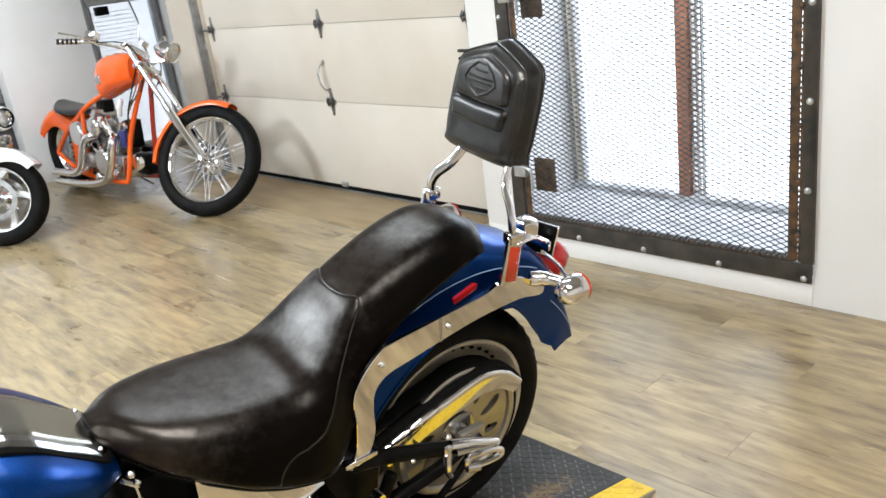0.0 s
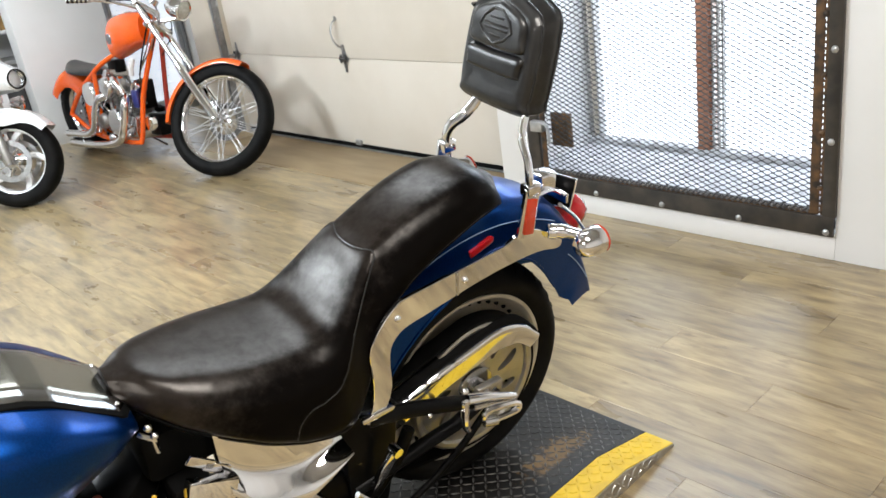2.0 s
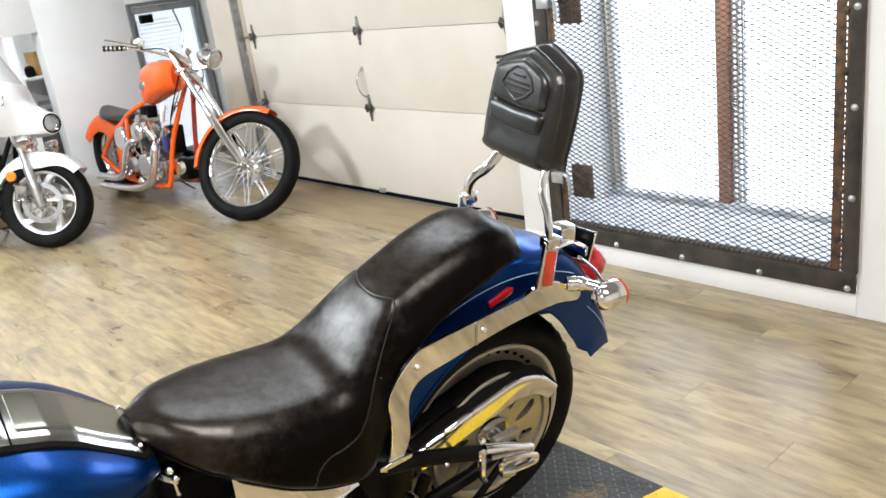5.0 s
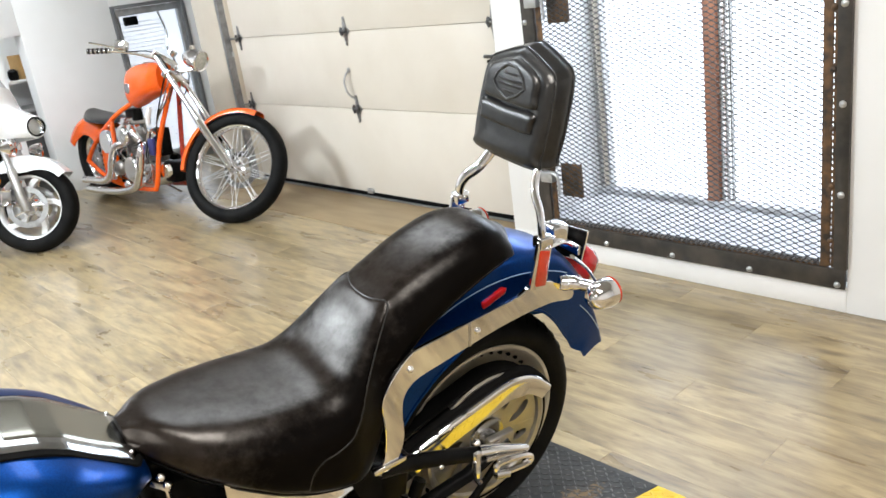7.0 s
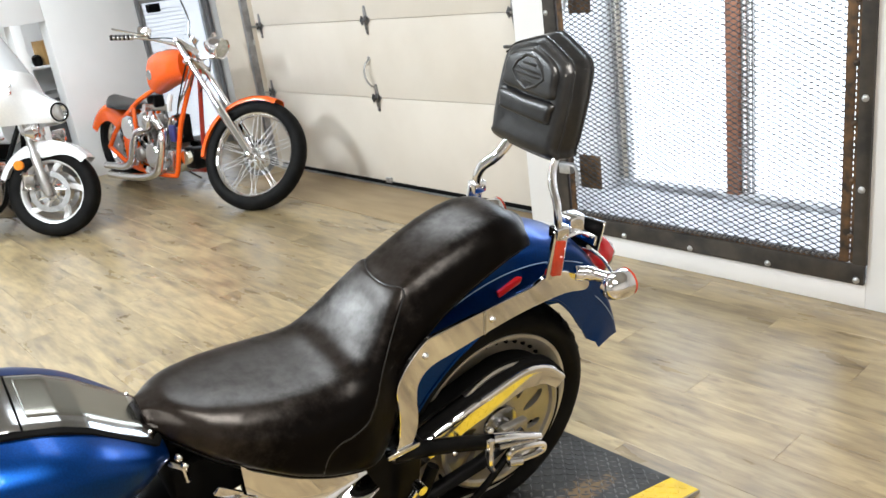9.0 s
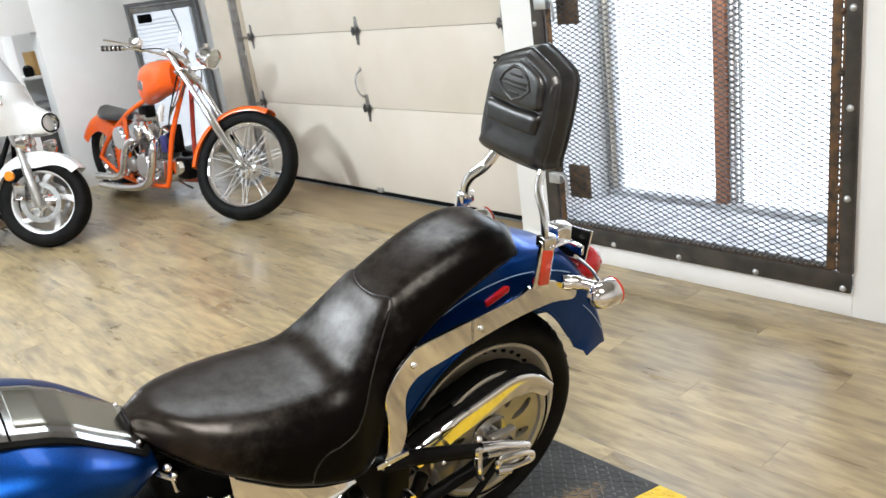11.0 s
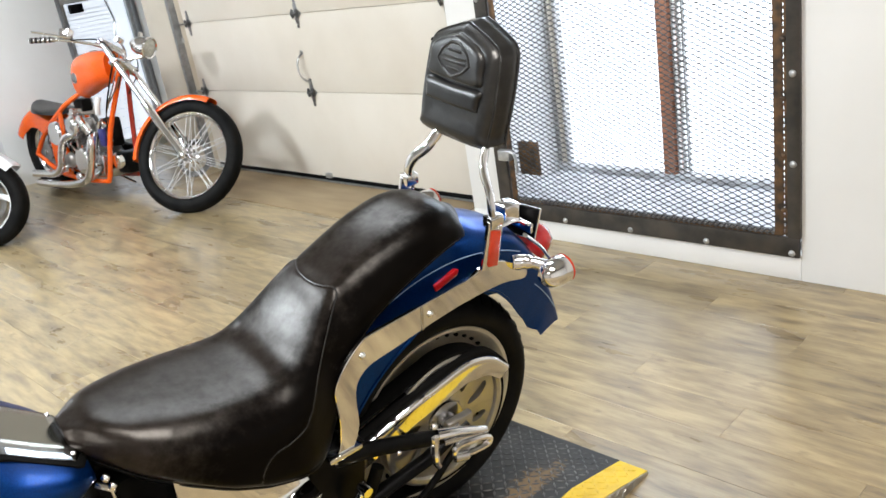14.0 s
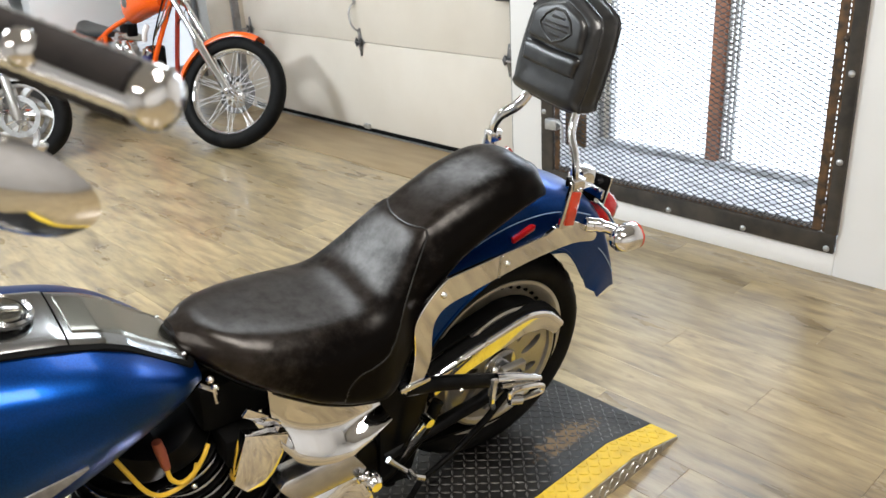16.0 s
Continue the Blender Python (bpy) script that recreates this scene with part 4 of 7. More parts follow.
def rear_wheel():
    M = Matrix.Translation(AXLE)
    half = [(0.240, 0.045), (0.247, 0.052), (0.258, 0.064), (0.272, 0.071), (0.286, 0.070), (0.302, 0.058), (0.315, 0.036), (0.322, 0.016)]
    prof = [(r, -x) for r, x in half] + [(0.324, 0.0)] + half[::-1] + [(0.236, 0.0), (0.240, -0.045)]
    tyre = part("rear_tyre", lathe(prof, 72, None, M), RUBBER, bike, "black road tyre", smooth=50)
    # tread grooves, cut as a pattern of sipes on the shoulder
    sip = bmesh.new()
    for k in range(44):
        a = 2 * math.pi * k / 44
        for s in (-1, 1):
            p = [M @ Vector((s * x, r * math.cos(a + d), r * math.sin(a + d))) for x, r, d in ((0.015, 0.3225, 0.0), (0.034, 0.3165, 0.03), (0.052, 0.3065, 0.05))]
            tube(p, 0.0022, 5, sip)
    tagged(part("tread_sipes", sip, SEAL, tyre), kind="stuff")
    rimp = [(0.239, 0.044), (0.2462, 0.049), (0.2445, 0.0535), (0.236, 0.0525), (0.229, 0.046), (0.2253, 0.040), (0.2149, 0.022), (0.2006, 0.008), (0.1814, -0.004), (0.1146, -0.01), (0.05, -0.004), (0.05, -0.02), (0.2101, -0.024), (0.2253, -0.046), (0.2445, -0.0535), (0.2462, -0.049), (0.2385, 0.0), (0.239, 0.044)]
    rim = part("rear_rim", lathe(rimp, 72, None, M), RIM, bike, "silver cast rim", smooth=35)
    # rows of small holes round the inner band: raised bosses with dark bores
    for k in range(40):
        a = 2 * math.pi * k / 40
        c = M @ Vector((0.015, 0.207 * math.cos(a), 0.207 * math.sin(a)))
        part("bore", disc(0.0052, -0.004, 0.006, 8, Matrix.Translation(c), 0.001), SEAL, rim)
    # webbed disc with eight long slots
    for k in range(8):
        a0 = 2 * math.pi * k / 8
        web = bmesh.new()
        rows = []
        for r in np.linspace(0.062, 0.152, 6):
            wdt = 0.34 - 0.10 * math.sin(math.pi * (r - 0.062) / 0.090)
            rows.append([(x, r * math.cos(a0 + d), r * math.sin(a0 + d)) for x, d in ((-0.004, -wdt / 2), (0.010, -wdt / 2 + 0.02), (0.010, wdt / 2 - 0.02), (-0.004, wdt / 2))])
        grid_mesh(rows, True, web)
        part("wheel_spoke", moved(web, M), RIM, rim)
    # belt pulley on the left side
    pul = lathe([(0.180, 0.050), (0.188, 0.052), (0.188, 0.086), (0.181, 0.089), (0.172, 0.086), (0.166, 0.072), (0.166, 0.052), (0.180, 0.050)], 72, None, M)
    pu = part("belt_pulley", pul, ALLOY, bike, "silver slotted belt pulley", smooth=35)
    n, r0 = 9, 0.113
    for k in range(n):
        a0, su, sv = 2 * math.pi * (k + 0.3) / n, math.pi / n * r0 - 0.0002, 0.058
        rings = [[], [], [], []]
        for q in range(40):
            th = 2 * math.pi * q / 40
            cu, cv = math.cos(th), math.sin(th)
            far = min(su / max(abs(cu), 1e-6), sv / max(abs(cv), 1e-6))
            ho = (0.0145 * cu + 0.013 * cv, 0.035 * cv)
            for m, (u, v, x) in enumerate(((cu * far, cv * far, 0.064), (cu * far, cv * far, 0.078), (*ho, 0.078), (ho[0] * 0.92, ho[1] * 0.95, 0.064))):
                rings[m].append(M @ Vector((x, (r0 + v) * math.cos(a0 + u / r0), (r0 + v) * math.sin(a0 + u / r0))))
        seg, _ = grid_mesh(rings + [rings[0]], True)
        bmesh.ops.remove_doubles(seg, verts=seg.verts[:], dist=1e-5)
        part("pulley_segment", seg, ALLOY, pu, smooth=30)
    hub = lathe([(0.0001, -0.09), (0.05, -0.09), (0.058, -0.08), (0.058, 0.074), (0.052, 0.084), (0.024, 0.086), (0.022, 0.10), (0.0001, 0.10)], 32, None, M)
    part("rear_hub", hub, CHROME_DULL, bike)
    part("axle_nut", lathe([(0.0001, 0.10), (0.017, 0.10), (0.017, 0.122), (0.010, 0.130), (0.0001, 0.130)], 6, None, M), CHROME, bike)
    # drive belt: a band over the pulley running forward to the engine sprocket
    front = Vector((0, -0.60, 0.30))
    path = []
    for a in np.linspace(-96, 96, 40):
        path.append(AXLE + Vector((0, 0.191 * math.cos(radians(a)), 0.191 * math.sin(radians(a)))))
    for a in np.linspace(96, 264, 24):
        path.append(front + Vector((0, 0.062 * math.cos(radians(a)), 0.062 * math.sin(radians(a)))))
    rows = []
    n = len(path)
    for i, p in enumerate(path):
        d = (path[(i + 1) % n] - path[i - 1]).normalized()
        nn = Vector((0, d.z, -d.y))
        rows.append([p + Vector((0.040, 0, 0)) - nn * 0.003, p + Vector((0.086, 0, 0)) - nn * 0.003, p + Vector((0.086, 0, 0)) + nn * 0.005, p + Vector((0.040, 0, 0)) + nn * 0.005])
    rows.append(rows[0])
    bm, _ = grid_mesh(rows, True)
    bmesh.ops.remove_doubles(bm, verts=bm.verts[:], dist=1e-5)
    part("drive_belt", bm, SEAL, bike, "black toothed drive belt", smooth=30)


rear_wheel()


def guard():
    """Chrome belt guard: a long blade with a rolled top edge, curling round the pulley."""
    top = spline([(-0.42, 0.335, 0), (-0.36, 0.364, 0), (-0.294, 0.391, 0), (-0.229, 0.413, 0), (-0.132, 0.442, 0), (-0.04, 0.463, 0), (0.046, 0.480, 0), (0.103, 0.470, 0), (0.142, 0.447, 0), (0.182, 0.405, 0)], 7)
    rows = []
    for i, p in enumerate(top):
        k = i / (len(top) - 1)
        d = (top[min(i + 1, len(top) - 1)] - top[max(i - 1, 0)]).normalized()
        n = Vector((-d.y, d.x, 0))
        h = 0.052 * (1 - 0.35 * max(0, k - 0.75) / 0.25)
        pts = []
        for x, o in ((0.084, 0.000), (0.088, 0.006), (0.097, 0.009), (0.106, 0.006), (0.110, -0.002), (0.108, -0.010), (0.107, -h), (0.104, -h), (0.101, -0.008), (0.092, -0.002)):
            q = p + n * o
            pts.append(Vector((x, q.x, q.y)))
        rows.append(pts)
    bm, vs = grid_mesh(rows, True)
    bm.faces.new(vs[0])
    bm.faces.new(vs[-1][::-1])
    bg = part("belt_guard", bm, CHROME, bike, "curved chrome belt guard", smooth=45)
    # black inner strip standing above the blade
    rows = []
    for i, p in enumerate(top):
        k = i / (len(top) - 1)
        d = (top[min(i + 1, len(top) - 1)] - top[max(i - 1, 0)]).normalized()
        n = Vector((-d.y, d.x, 0))
        h = 0.027 * math.sin(math.pi * min(1, 0.12 + 0.80 * k)) ** 0.6
        rows.append([Vector((x, (p + n * o).x, (p + n * o).y)) for x, o in ((0.074, -0.004), (0.098, -0.004), (0.098, h * 0.8), (0.092, h), (0.074, h))])
    b2, v2 = grid_mesh(rows, True)
    b2.faces.new(v2[0])
    b2.faces.new(v2[-1][::-1])
    part("inner_strip", b2, SEAL, bg, "black inner guard strip", smooth=45)


guard()

STRUT = [(-0.372, 0.455), (-0.354, 0.488), (-0.348, 0.533), (-0.347, 0.572), (-0.351, 0.635), (-0.335, 0.675), (-0.305, 0.711), (-0.273, 0.736), (-0.254, 0.741), (-0.165, 0.748), (-0.056, 0.757), (0.022, 0.764), (0.055, 0.776), (0.100, 0.776),
         (0.150, 0.752), (0.192, 0.722), (0.198, 0.703), (0.182, 0.694), (0.116, 0.708), (-0.005, 0.705), (-0.119, 0.690), (-0.196, 0.677), (-0.249, 0.669), (-0.278, 0.656), (-0.297, 0.630), (-0.301, 0.587), (-0.299, 0.539), (-0.306, 0.503), (-0.323, 0.470), (-0.345, 0.452)]


def struts():
    for s in (1, -1):
        x0, x1 = (0.141, 0.152) if s > 0 else (-0.152, -0.141)
        st = part("fender_strut", plate(round_outline(STRUT, 3), x0, x1, 0.0015, 1), CHROME, bike, "polished chrome mudguard strut", smooth=30)
        for y, z in ((-0.278, 0.700), (-0.098, 0.722)):
            part("bolt", dome(0.0085, 0.009, 12, Matrix.Translation((s * 0.151, y, z)) @ (Matrix() if s > 0 else Matrix.Scale(-1, 4, (1, 0, 0)))), CHROME, st)
        # clip in the strut's middle
        part("clip", box((min(x0, s * 0.155), -0.122, 0.690), (max(x1, s * 0.155), -0.116, 0.750), 0.0015), CHROME_DULL, st)
        # upright with its reflector
        up = [(0.046, 0.775), (0.095, 0.762), (0.108, 0.872), (0.104, 0.892), (0.080, 0.898), (0.068, 0.888)]
        u = part("bracket", plate(up, s * 0.152 if s > 0 else -0.162, s * 0.162 if s > 0 else -0.152, 0.002), CHROME, bike, "chrome bracket with a red reflector")
        rf = [(0.061, 0.782), (0.089, 0.776), (0.098, 0.862), (0.072, 0.868)]
        part("reflector", plate(rf, s * 0.1625 if s > 0 else -0.167, s * 0.167 if s > 0 else -0.1625, 0.001), RED_LENS if s < 0 else ORANGE_RIM, u)
        part("collar", box((s * 0.151 - 0.016, 0.070, 0.868), (s * 0.151 + 0.016, 0.108, 0.898), 0.005), CHROME, u)
        # flank reflector on the mudguard
        fr = [(-0.078, 0.744), (-0.015, 0.762), (-0.011, 0.776), (-0.022, 0.779), (-0.080, 0.760)]
        part("flank_reflector", plate([(y + 0.030, z - 0.006) for y, z in fr], s * 0.104 if s > 0 else -0.114, s * 0.114 if s > 0 else -0.104, 0.002), RED_LENS, bike, "slim red reflector")


struts()


def backrest():
    # bowed bar
    for s in (1, -1):
        pts = spline([(s * 0.151, 0.088, 0.880), (s * 0.147, 0.087, 0.915), (s * 0.132, 0.094, 0.945), (s * 0.098, 0.108, 0.978), (s * 0.083, 0.126, 1.010), (s * 0.072, 0.150, 1.060)], 7)
        part("sissy_bar", tube(pts, 0.0155, 12, flat=0.6), CHROME, bike, "bent chrome backrest bar")
    # pad: front skin, piped edge, and thick padded back
    out = [(-0.096, 1.020), (0.096, 1.020), (0.114, 1.048), (0.118, 1.12), (0.114, 1.200), (0.105, 1.224), (0.084, 1.239), (0.014, 1.265), (-0.014, 1.265), (-0.084, 1.239), (-0.105, 1.224), (-0.114, 1.200), (-0.118, 1.12), (-0.114, 1.048)]
    PX = -0.022
    loop = [(x + PX, z) for x, z in round_outline(out, 6)]
    cx, cz = PX, 1.14

    def ring(k, y, lean=0.22):
        return [Vector((cx + (x - cx) * k, y + (cz + (z - cz) * k - 1.04) * lean, cz + (z - cz) * k)) for x, z in loop]

    Yf = 0.112
    rows = [ring(0.60, Yf - 0.002), ring(0.74, Yf - 0.004), ring(0.86, Yf - 0.003), ring(0.94, Yf + 0.004), ring(0.985, Yf + 0.014), ring(0.998, Yf + 0.024), ring(1.03, Yf + 0.046), ring(1.015, Yf + 0.066), ring(0.95, Yf + 0.076), ring(0.80, Yf + 0.079)]
    bm, vs = grid_mesh(rows, True)
    bm.faces.new(vs[0][::-1])
    bm.faces.new(vs[-1])
    pad = part("backrest_pad", bm, LEATHER_NEW, bike, "black leather backrest pad with stitched ribs", smooth=60)
    e = ring(0.992, Yf + 0.017)
    part("piping", tube(e, 0.0035, 6, closed=True), LEATHER_NEW, pad)
    e = ring(1.012, Yf + 0.068)
    part("piping", tube(e, 0.003, 6, closed=True), LEATHER_NEW, pad)

    # padded ribs on the front: an upper shield-shaped cushion and two rolls
    def cushion(pts, h, name="rib"):
        lp = [(x + PX, z) for x, z in round_outline(pts, 5)]
        mx, mz = sum(p[0] for p in lp) / len(lp), sum(p[1] for p in lp) / len(lp)
        rr = []
        hx, hz = max(abs(p[0] - mx) for p in lp), max(abs(p[1] - mz) for p in lp)
        for inset, d in ((0.0, 0.004), (0.0008, -h * 0.25), (0.0025, -h * 0.55), (0.0055, -h * 0.82), (0.0095, -h * 0.96), (0.0155, -h)):
            kx, kz = 1 - inset / hx, 1 - inset / hz
            rr.append([Vector((mx + (x - mx) * kx, Yf - 0.002 + d + (mz + (z - mz) * kz - 1.04) * 0.22, mz + (z - mz) * kz)) for x, z in lp])
        b, v = grid_mesh(rr, True)
        b.faces.new(v[-1])
        return part(name, b, LEATHER_NEW, pad, smooth=60)

    cushion([(-0.082, 1.152), (0.0, 1.149), (0.082, 1.152), (0.087, 1.180), (0.085, 1.210), (0.064, 1.230), (0.010, 1.249), (-0.010, 1.249), (-0.064, 1.230), (-0.085, 1.210), (-0.087, 1.180)], 0.014)
    cushion([(-0.078, 1.098), (0.0, 1.096), (0.078, 1.098), (0.085, 1.106), (0.087, 1.122), (0.086, 1.146), (0.0, 1.144), (-0.086, 1.146), (-0.087, 1.122), (-0.085, 1.106)], 0.013)
    # embossed shield, plain bars in place of its lettering
    shield = [(-0.052, 1.192), (-0.040, 1.214), (-0.014, 1.232), (0.014, 1.232), (0.040, 1.214), (0.052, 1.192), (0.030, 1.172), (0.0, 1.160), (-0.030, 1.172)]
    pts = [Vector((x + PX, Yf - 0.0145 + (z - 1.04) * 0.22, z)) for x, z in shield]
    part("emblem_rim", tube(pts, 0.0042, 8, closed=True), LEATHER_NEW, pad, "embossed shield outline")
    for z, w in ((1.200, 0.080), (1.190, 0.080), (1.214, 0.045), (1.176, 0.040)):
        part("emblem_bar", box((PX - w / 2, Yf - 0.0165 + (z - 1.04) * 0.22, z - 0.004), (PX + w / 2, Yf - 0.010 + (z - 1.04) * 0.22, z + 0.004), 0.0015), LEATHER_NEW, pad)
    # mounting stubs on the back of the pad
    part("mount_tab", tube([(-0.138, 0.165, 1.212), (-0.11, 0.168, 1.214)], 0.004, 8), SEAL, pad)


backrest()


def tail():
    # chrome base and red lens on the crown of the mudguard
    d = Vector((0, math.cos(radians(44)), math.sin(radians(44))))
    base = AXLE + d * 0.452
    q = d.to_track_quat("X", "Z").to_matrix().to_4x4()
    M = Matrix.Translation(base) @ q
    t = part("tail_light", lathe([(0.0001, 0.0), (0.060, 0.0), (0.062, 0.012), (0.060, 0.022), (0.0001, 0.022)], 32, None, M), CHROME, bike, "round red tail light in a chrome base")
    part("lens", lathe([(0.059, 0.022), (0.059, 0.062), (0.052, 0.086), (0.034, 0.100), (0.0001, 0.104)], 32, None, M), RED_LENS, t)
    # bracket and dark plate holder above it
    br = part("plate_bracket", tube(spline([(0.085, 0.170, 0.815), (0.080, 0.215, 0.812), (0.065, 0.255, 0.790), (0.05, 0.294, 0.758)], 6), 0.010, 8, flat=0.6), CHROME, bike, "chrome bracket")
    part("block", box((0.030, 0.195, 0.800), (0.078, 0.245, 0.850), 0.008), CHROME, br)
    part("cross_bar", box((-0.06, 0.290, 0.740), (0.07, 0.300, 0.770), 0.005), CHROME, br)
    bm = box((-0.040, -0.0025, -0.040), (0.040, 0.0025, 0.040), 0.002)
    moved(bm, Matrix.Translation((0.018, 0.312, 0.752)) @ Matrix.Rotation(radians(-12), 4, "X") @ Matrix.Rotation(radians(28), 4, "Z"))
    pl = part("plate_holder", bm, BLACK_METAL, bike, "dark blank plate holder with a chrome edge")
    loop = [Vector((x, 0.0, z)) for x, z in ((-0.040, -0.040), (0.040, -0.040), (0.040, 0.040), (-0.040, 0.040))]
    ed = tube([Matrix.Translation((0.018, 0.312, 0.752)) @ Matrix.Rotation(radians(-12), 4, "X") @ Matrix.Rotation(radians(28), 4, "Z") @ p for p in loop], 0.004, 6, closed=True)
    part("edge", ed, CHROME, pl)
    part("trim_strip", tube(spline([(0.075, 0.266, 0.750), (0.078, 0.312, 0.706), (0.075, 0.352, 0.655)], 6), 0.010, 8, flat=0.5), CHROME, bike)
    # turn signals on stalks
    for s in (1, -1):
        st = part("signal_stalk", tube(spline([(s * 0.150, 0.150, 0.752), (s * 0.165, 0.172, 0.752), (s * 0.19, 0.190, 0.750), (s * 0.215, 0.205, 0.746)], 5), [0.018] * 8 + [0.015] * 8, 12), CHROME, bike, "chrome turn signal on a stalk")
        Md = Matrix.Translation((s * 0.238, 0.196, 0.744)) @ Matrix.Rotation(radians(90), 4, "Z")
        part("shell", lathe([(0.0001, -0.040), (0.016, -0.036), (0.028, -0.022), (0.034, -0.002), (0.035, 0.018), (0.034, 0.030), (0.0001, 0.030)], 24, None, Md), CHROME, st)
        part("lens", lathe([(0.034, 0.029), (0.0345, 0.035), (0.028, 0.041), (0.0001, 0.045)], 24, None, Md), ORANGE_RIM, st)
        part("collar", disc(0.019, -0.008, 0.008, 16, Matrix.Translation((s * 0.158, 0.160, 0.752)) @ Matrix.Rotation(radians(50), 4, "Z")), CHROME, st)


tail()


# fuel tank
TY = [-1.42, -1.36, -1.28, -1.18, -1.08, -1.00, -0.93, -0.875, -0.838, -0.814]
TW = [0.10, 0.155, 0.190, 0.206, 0.206, 0.197, 0.178, 0.150, 0.122, 0.085]
TT = [0.885, 0.898, 0.894, 0.871, 0.848, 0.824, 0.788, 0.742, 0.711, 0.686]
TB = [0.53, 0.475, 0.450, 0.465, 0.505, 0.548, 0.588, 0.614, 0.632, 0.644]
TANK_Y, TANK_W = smoothed(TY, TW, 80)
_, TANK_T = smoothed(TY, TT, 80)
_, TANK_B = smoothed(TY, TB, 80)


def tank_point(y, a, out=0.0):
    """On the tank's skin; a from 0 on top to 180 below, on the left. A soft crease runs along its widest line."""
    w, t, b = (float(np.interp(y, TANK_Y, v)) for v in (TANK_W, TANK_T, TANK_B))
    mid = b + (t - b) * 0.60
    s, c = math.sin(radians(a)), math.cos(radians(a))
    n = 3.6 if c > 0 else 1.95
    x = (w + out) * abs(s) ** (2 / n)
    z = mid + math.copysign(abs(c) ** (2 / n), c) * ((t - mid) if c > 0 else (mid - b)) * (1 + out * 4)
    return Vector((math.copysign(x, s) if abs(s) > 1e-6 else 0.0, y, z))


def tank():
    rows = [[tank_point(y, a) for a in np.linspace(-180, 180, 97)[:-1]] for y in TANK_Y]
    bm, vs = grid_mesh(rows, True)
    bm.faces.new(vs[0])
    bm.faces.new(vs[-1][::-1])
    t = part("fuel_tank", bm, BLUE, bike, "metallic blue fuel tank", smooth=70)

    # console along the spine: an edge line, a low crown, a rounded rear end
    def edge_z(y):
        return float(np.interp(y, [-1.40, -1.28, -1.15, -1.04, -0.97, -0.93, -0.88, -0.835, -0.80], [0.915, 0.902, 0.872, 0.846, 0.820, 0.796, 0.752, 0.716, 0.690]))

    def spine(lo, hi, n, lift, grow, deep=0.05, crown=0.012, taper=1):
        rr = []
        for y in np.linspace(lo, hi, n):
            k = max(0.0, (y + 1.10) / 0.29)
            half = 0.090 - 0.010 * k ** 2 + grow
            half *= min(1.0, max(0.30, (hi - y) / 0.022)) ** 0.35 if taper else 1
            zt = edge_z(y) + lift
            line = [Vector((half * q, y, zt + crown * (1 - q * q) - 0.006 * abs(q) ** 12)) for q in np.linspace(-1, 1, 25)]
            line += [Vector((half * q, y, zt - 0.006 - deep)) for q in (1.0, 0.5, -0.5, -1.0)]
            rr.append(line)
        b, v = grid_mesh(rr, True)
        b.faces.new(v[0])
        b.faces.new(v[-1][::-1])
        return b

    part("console_seal", spine(-1.36, -0.806, 60, -0.001, 0.010, crown=0.0), SEAL, t, "black rubber console seal", smooth=50)
    c = part("console", spine(-1.026, -0.812, 50, 0.004, 0.0, 0.004, 0.005), CONSOLE_CHROME, t, "polished chrome console panel", smooth=50)
    c2 = part("console_front", spine(-1.36, -1.030, 50, 0.005, 0.001, 0.004, 0.005, 0), CONSOLE_CHROME, t, "chrome console cover with a filler cap", smooth=50)
    part("inset_panel", spine(-1.014, -0.842, 40, 0.0110, -0.022, 0.004, 0.0005, 0), CONSOLE, c, "brushed grey inset panel", smooth=50)
    zc = 0.884
    Mc = Matrix.Translation((0.004, -1.108, zc)) @ Matrix.Rotation(radians(-16), 4, "X") @ Matrix.Rotation(radians(-90), 4, "Y")
    part("filler_ring", lathe([(0.041, -0.004), (0.052, -0.004), (0.053, 0.004), (0.049, 0.008), (0.043, 0.004), (0.041, -0.004)], 40, None, Mc), CONSOLE_CHROME, t)
    cap = part("filler_cap", lathe([(0.0001, -0.004), (0.037, -0.004), (0.038, 0.004), (0.035, 0.008), (0.028, 0.005), (0.0001, 0.005)], 40, None, Mc), CONSOLE, t, "round chrome filler cap")
    part("cap_grip", moved(box((0.004, -0.030, -0.008), (0.012, 0.030, 0.008), 0.003), Mc), CONSOLE_CHROME, cap)
    for k in range(6):
        a = 2 * math.pi * k / 6 + 0.4
        part("screw", dome(0.005, 0.004, 10, Mc @ Matrix.Translation((0.006, 0.0475 * math.cos(a), 0.0475 * math.sin(a)))), CHROME, t)
    for sx, sy in ((0.066, -0.832), (-0.066, -0.836)):
        part("screw", dome(0.005, 0.004, 10, Matrix.Translation((sx, sy, edge_z(sy) + 0.005)) @ Matrix.Rotation(radians(-90), 4, "Y")), CHROME, c)
    # round badge with a wing behind it, its lettering as plain bars
    for s in (1, -1):
        p = Vector((s * 0.196, -1.206, 0.610))
        nrm = Vector((s * 0.93, 0.02, -0.30)).normalized()
        Mb = Matrix.Translation(p) @ nrm.to_track_quat("X", "Z").to_matrix().to_4x4()
        b = part("badge", disc(0.047, -0.012, 0.005, 40, Mb, 0.002), BADGE, t, "round grey metal tank badge")
        part("badge_ring", lathe([(0.041, 0.004), (0.047, 0.004), (0.047, 0.008), (0.041, 0.008), (0.041, 0.004)], 40, None, Mb), STEEL, b)
        part("badge_centre", disc(0.020, 0.004, 0.008, 24, Mb, 0.001), STEEL, b)
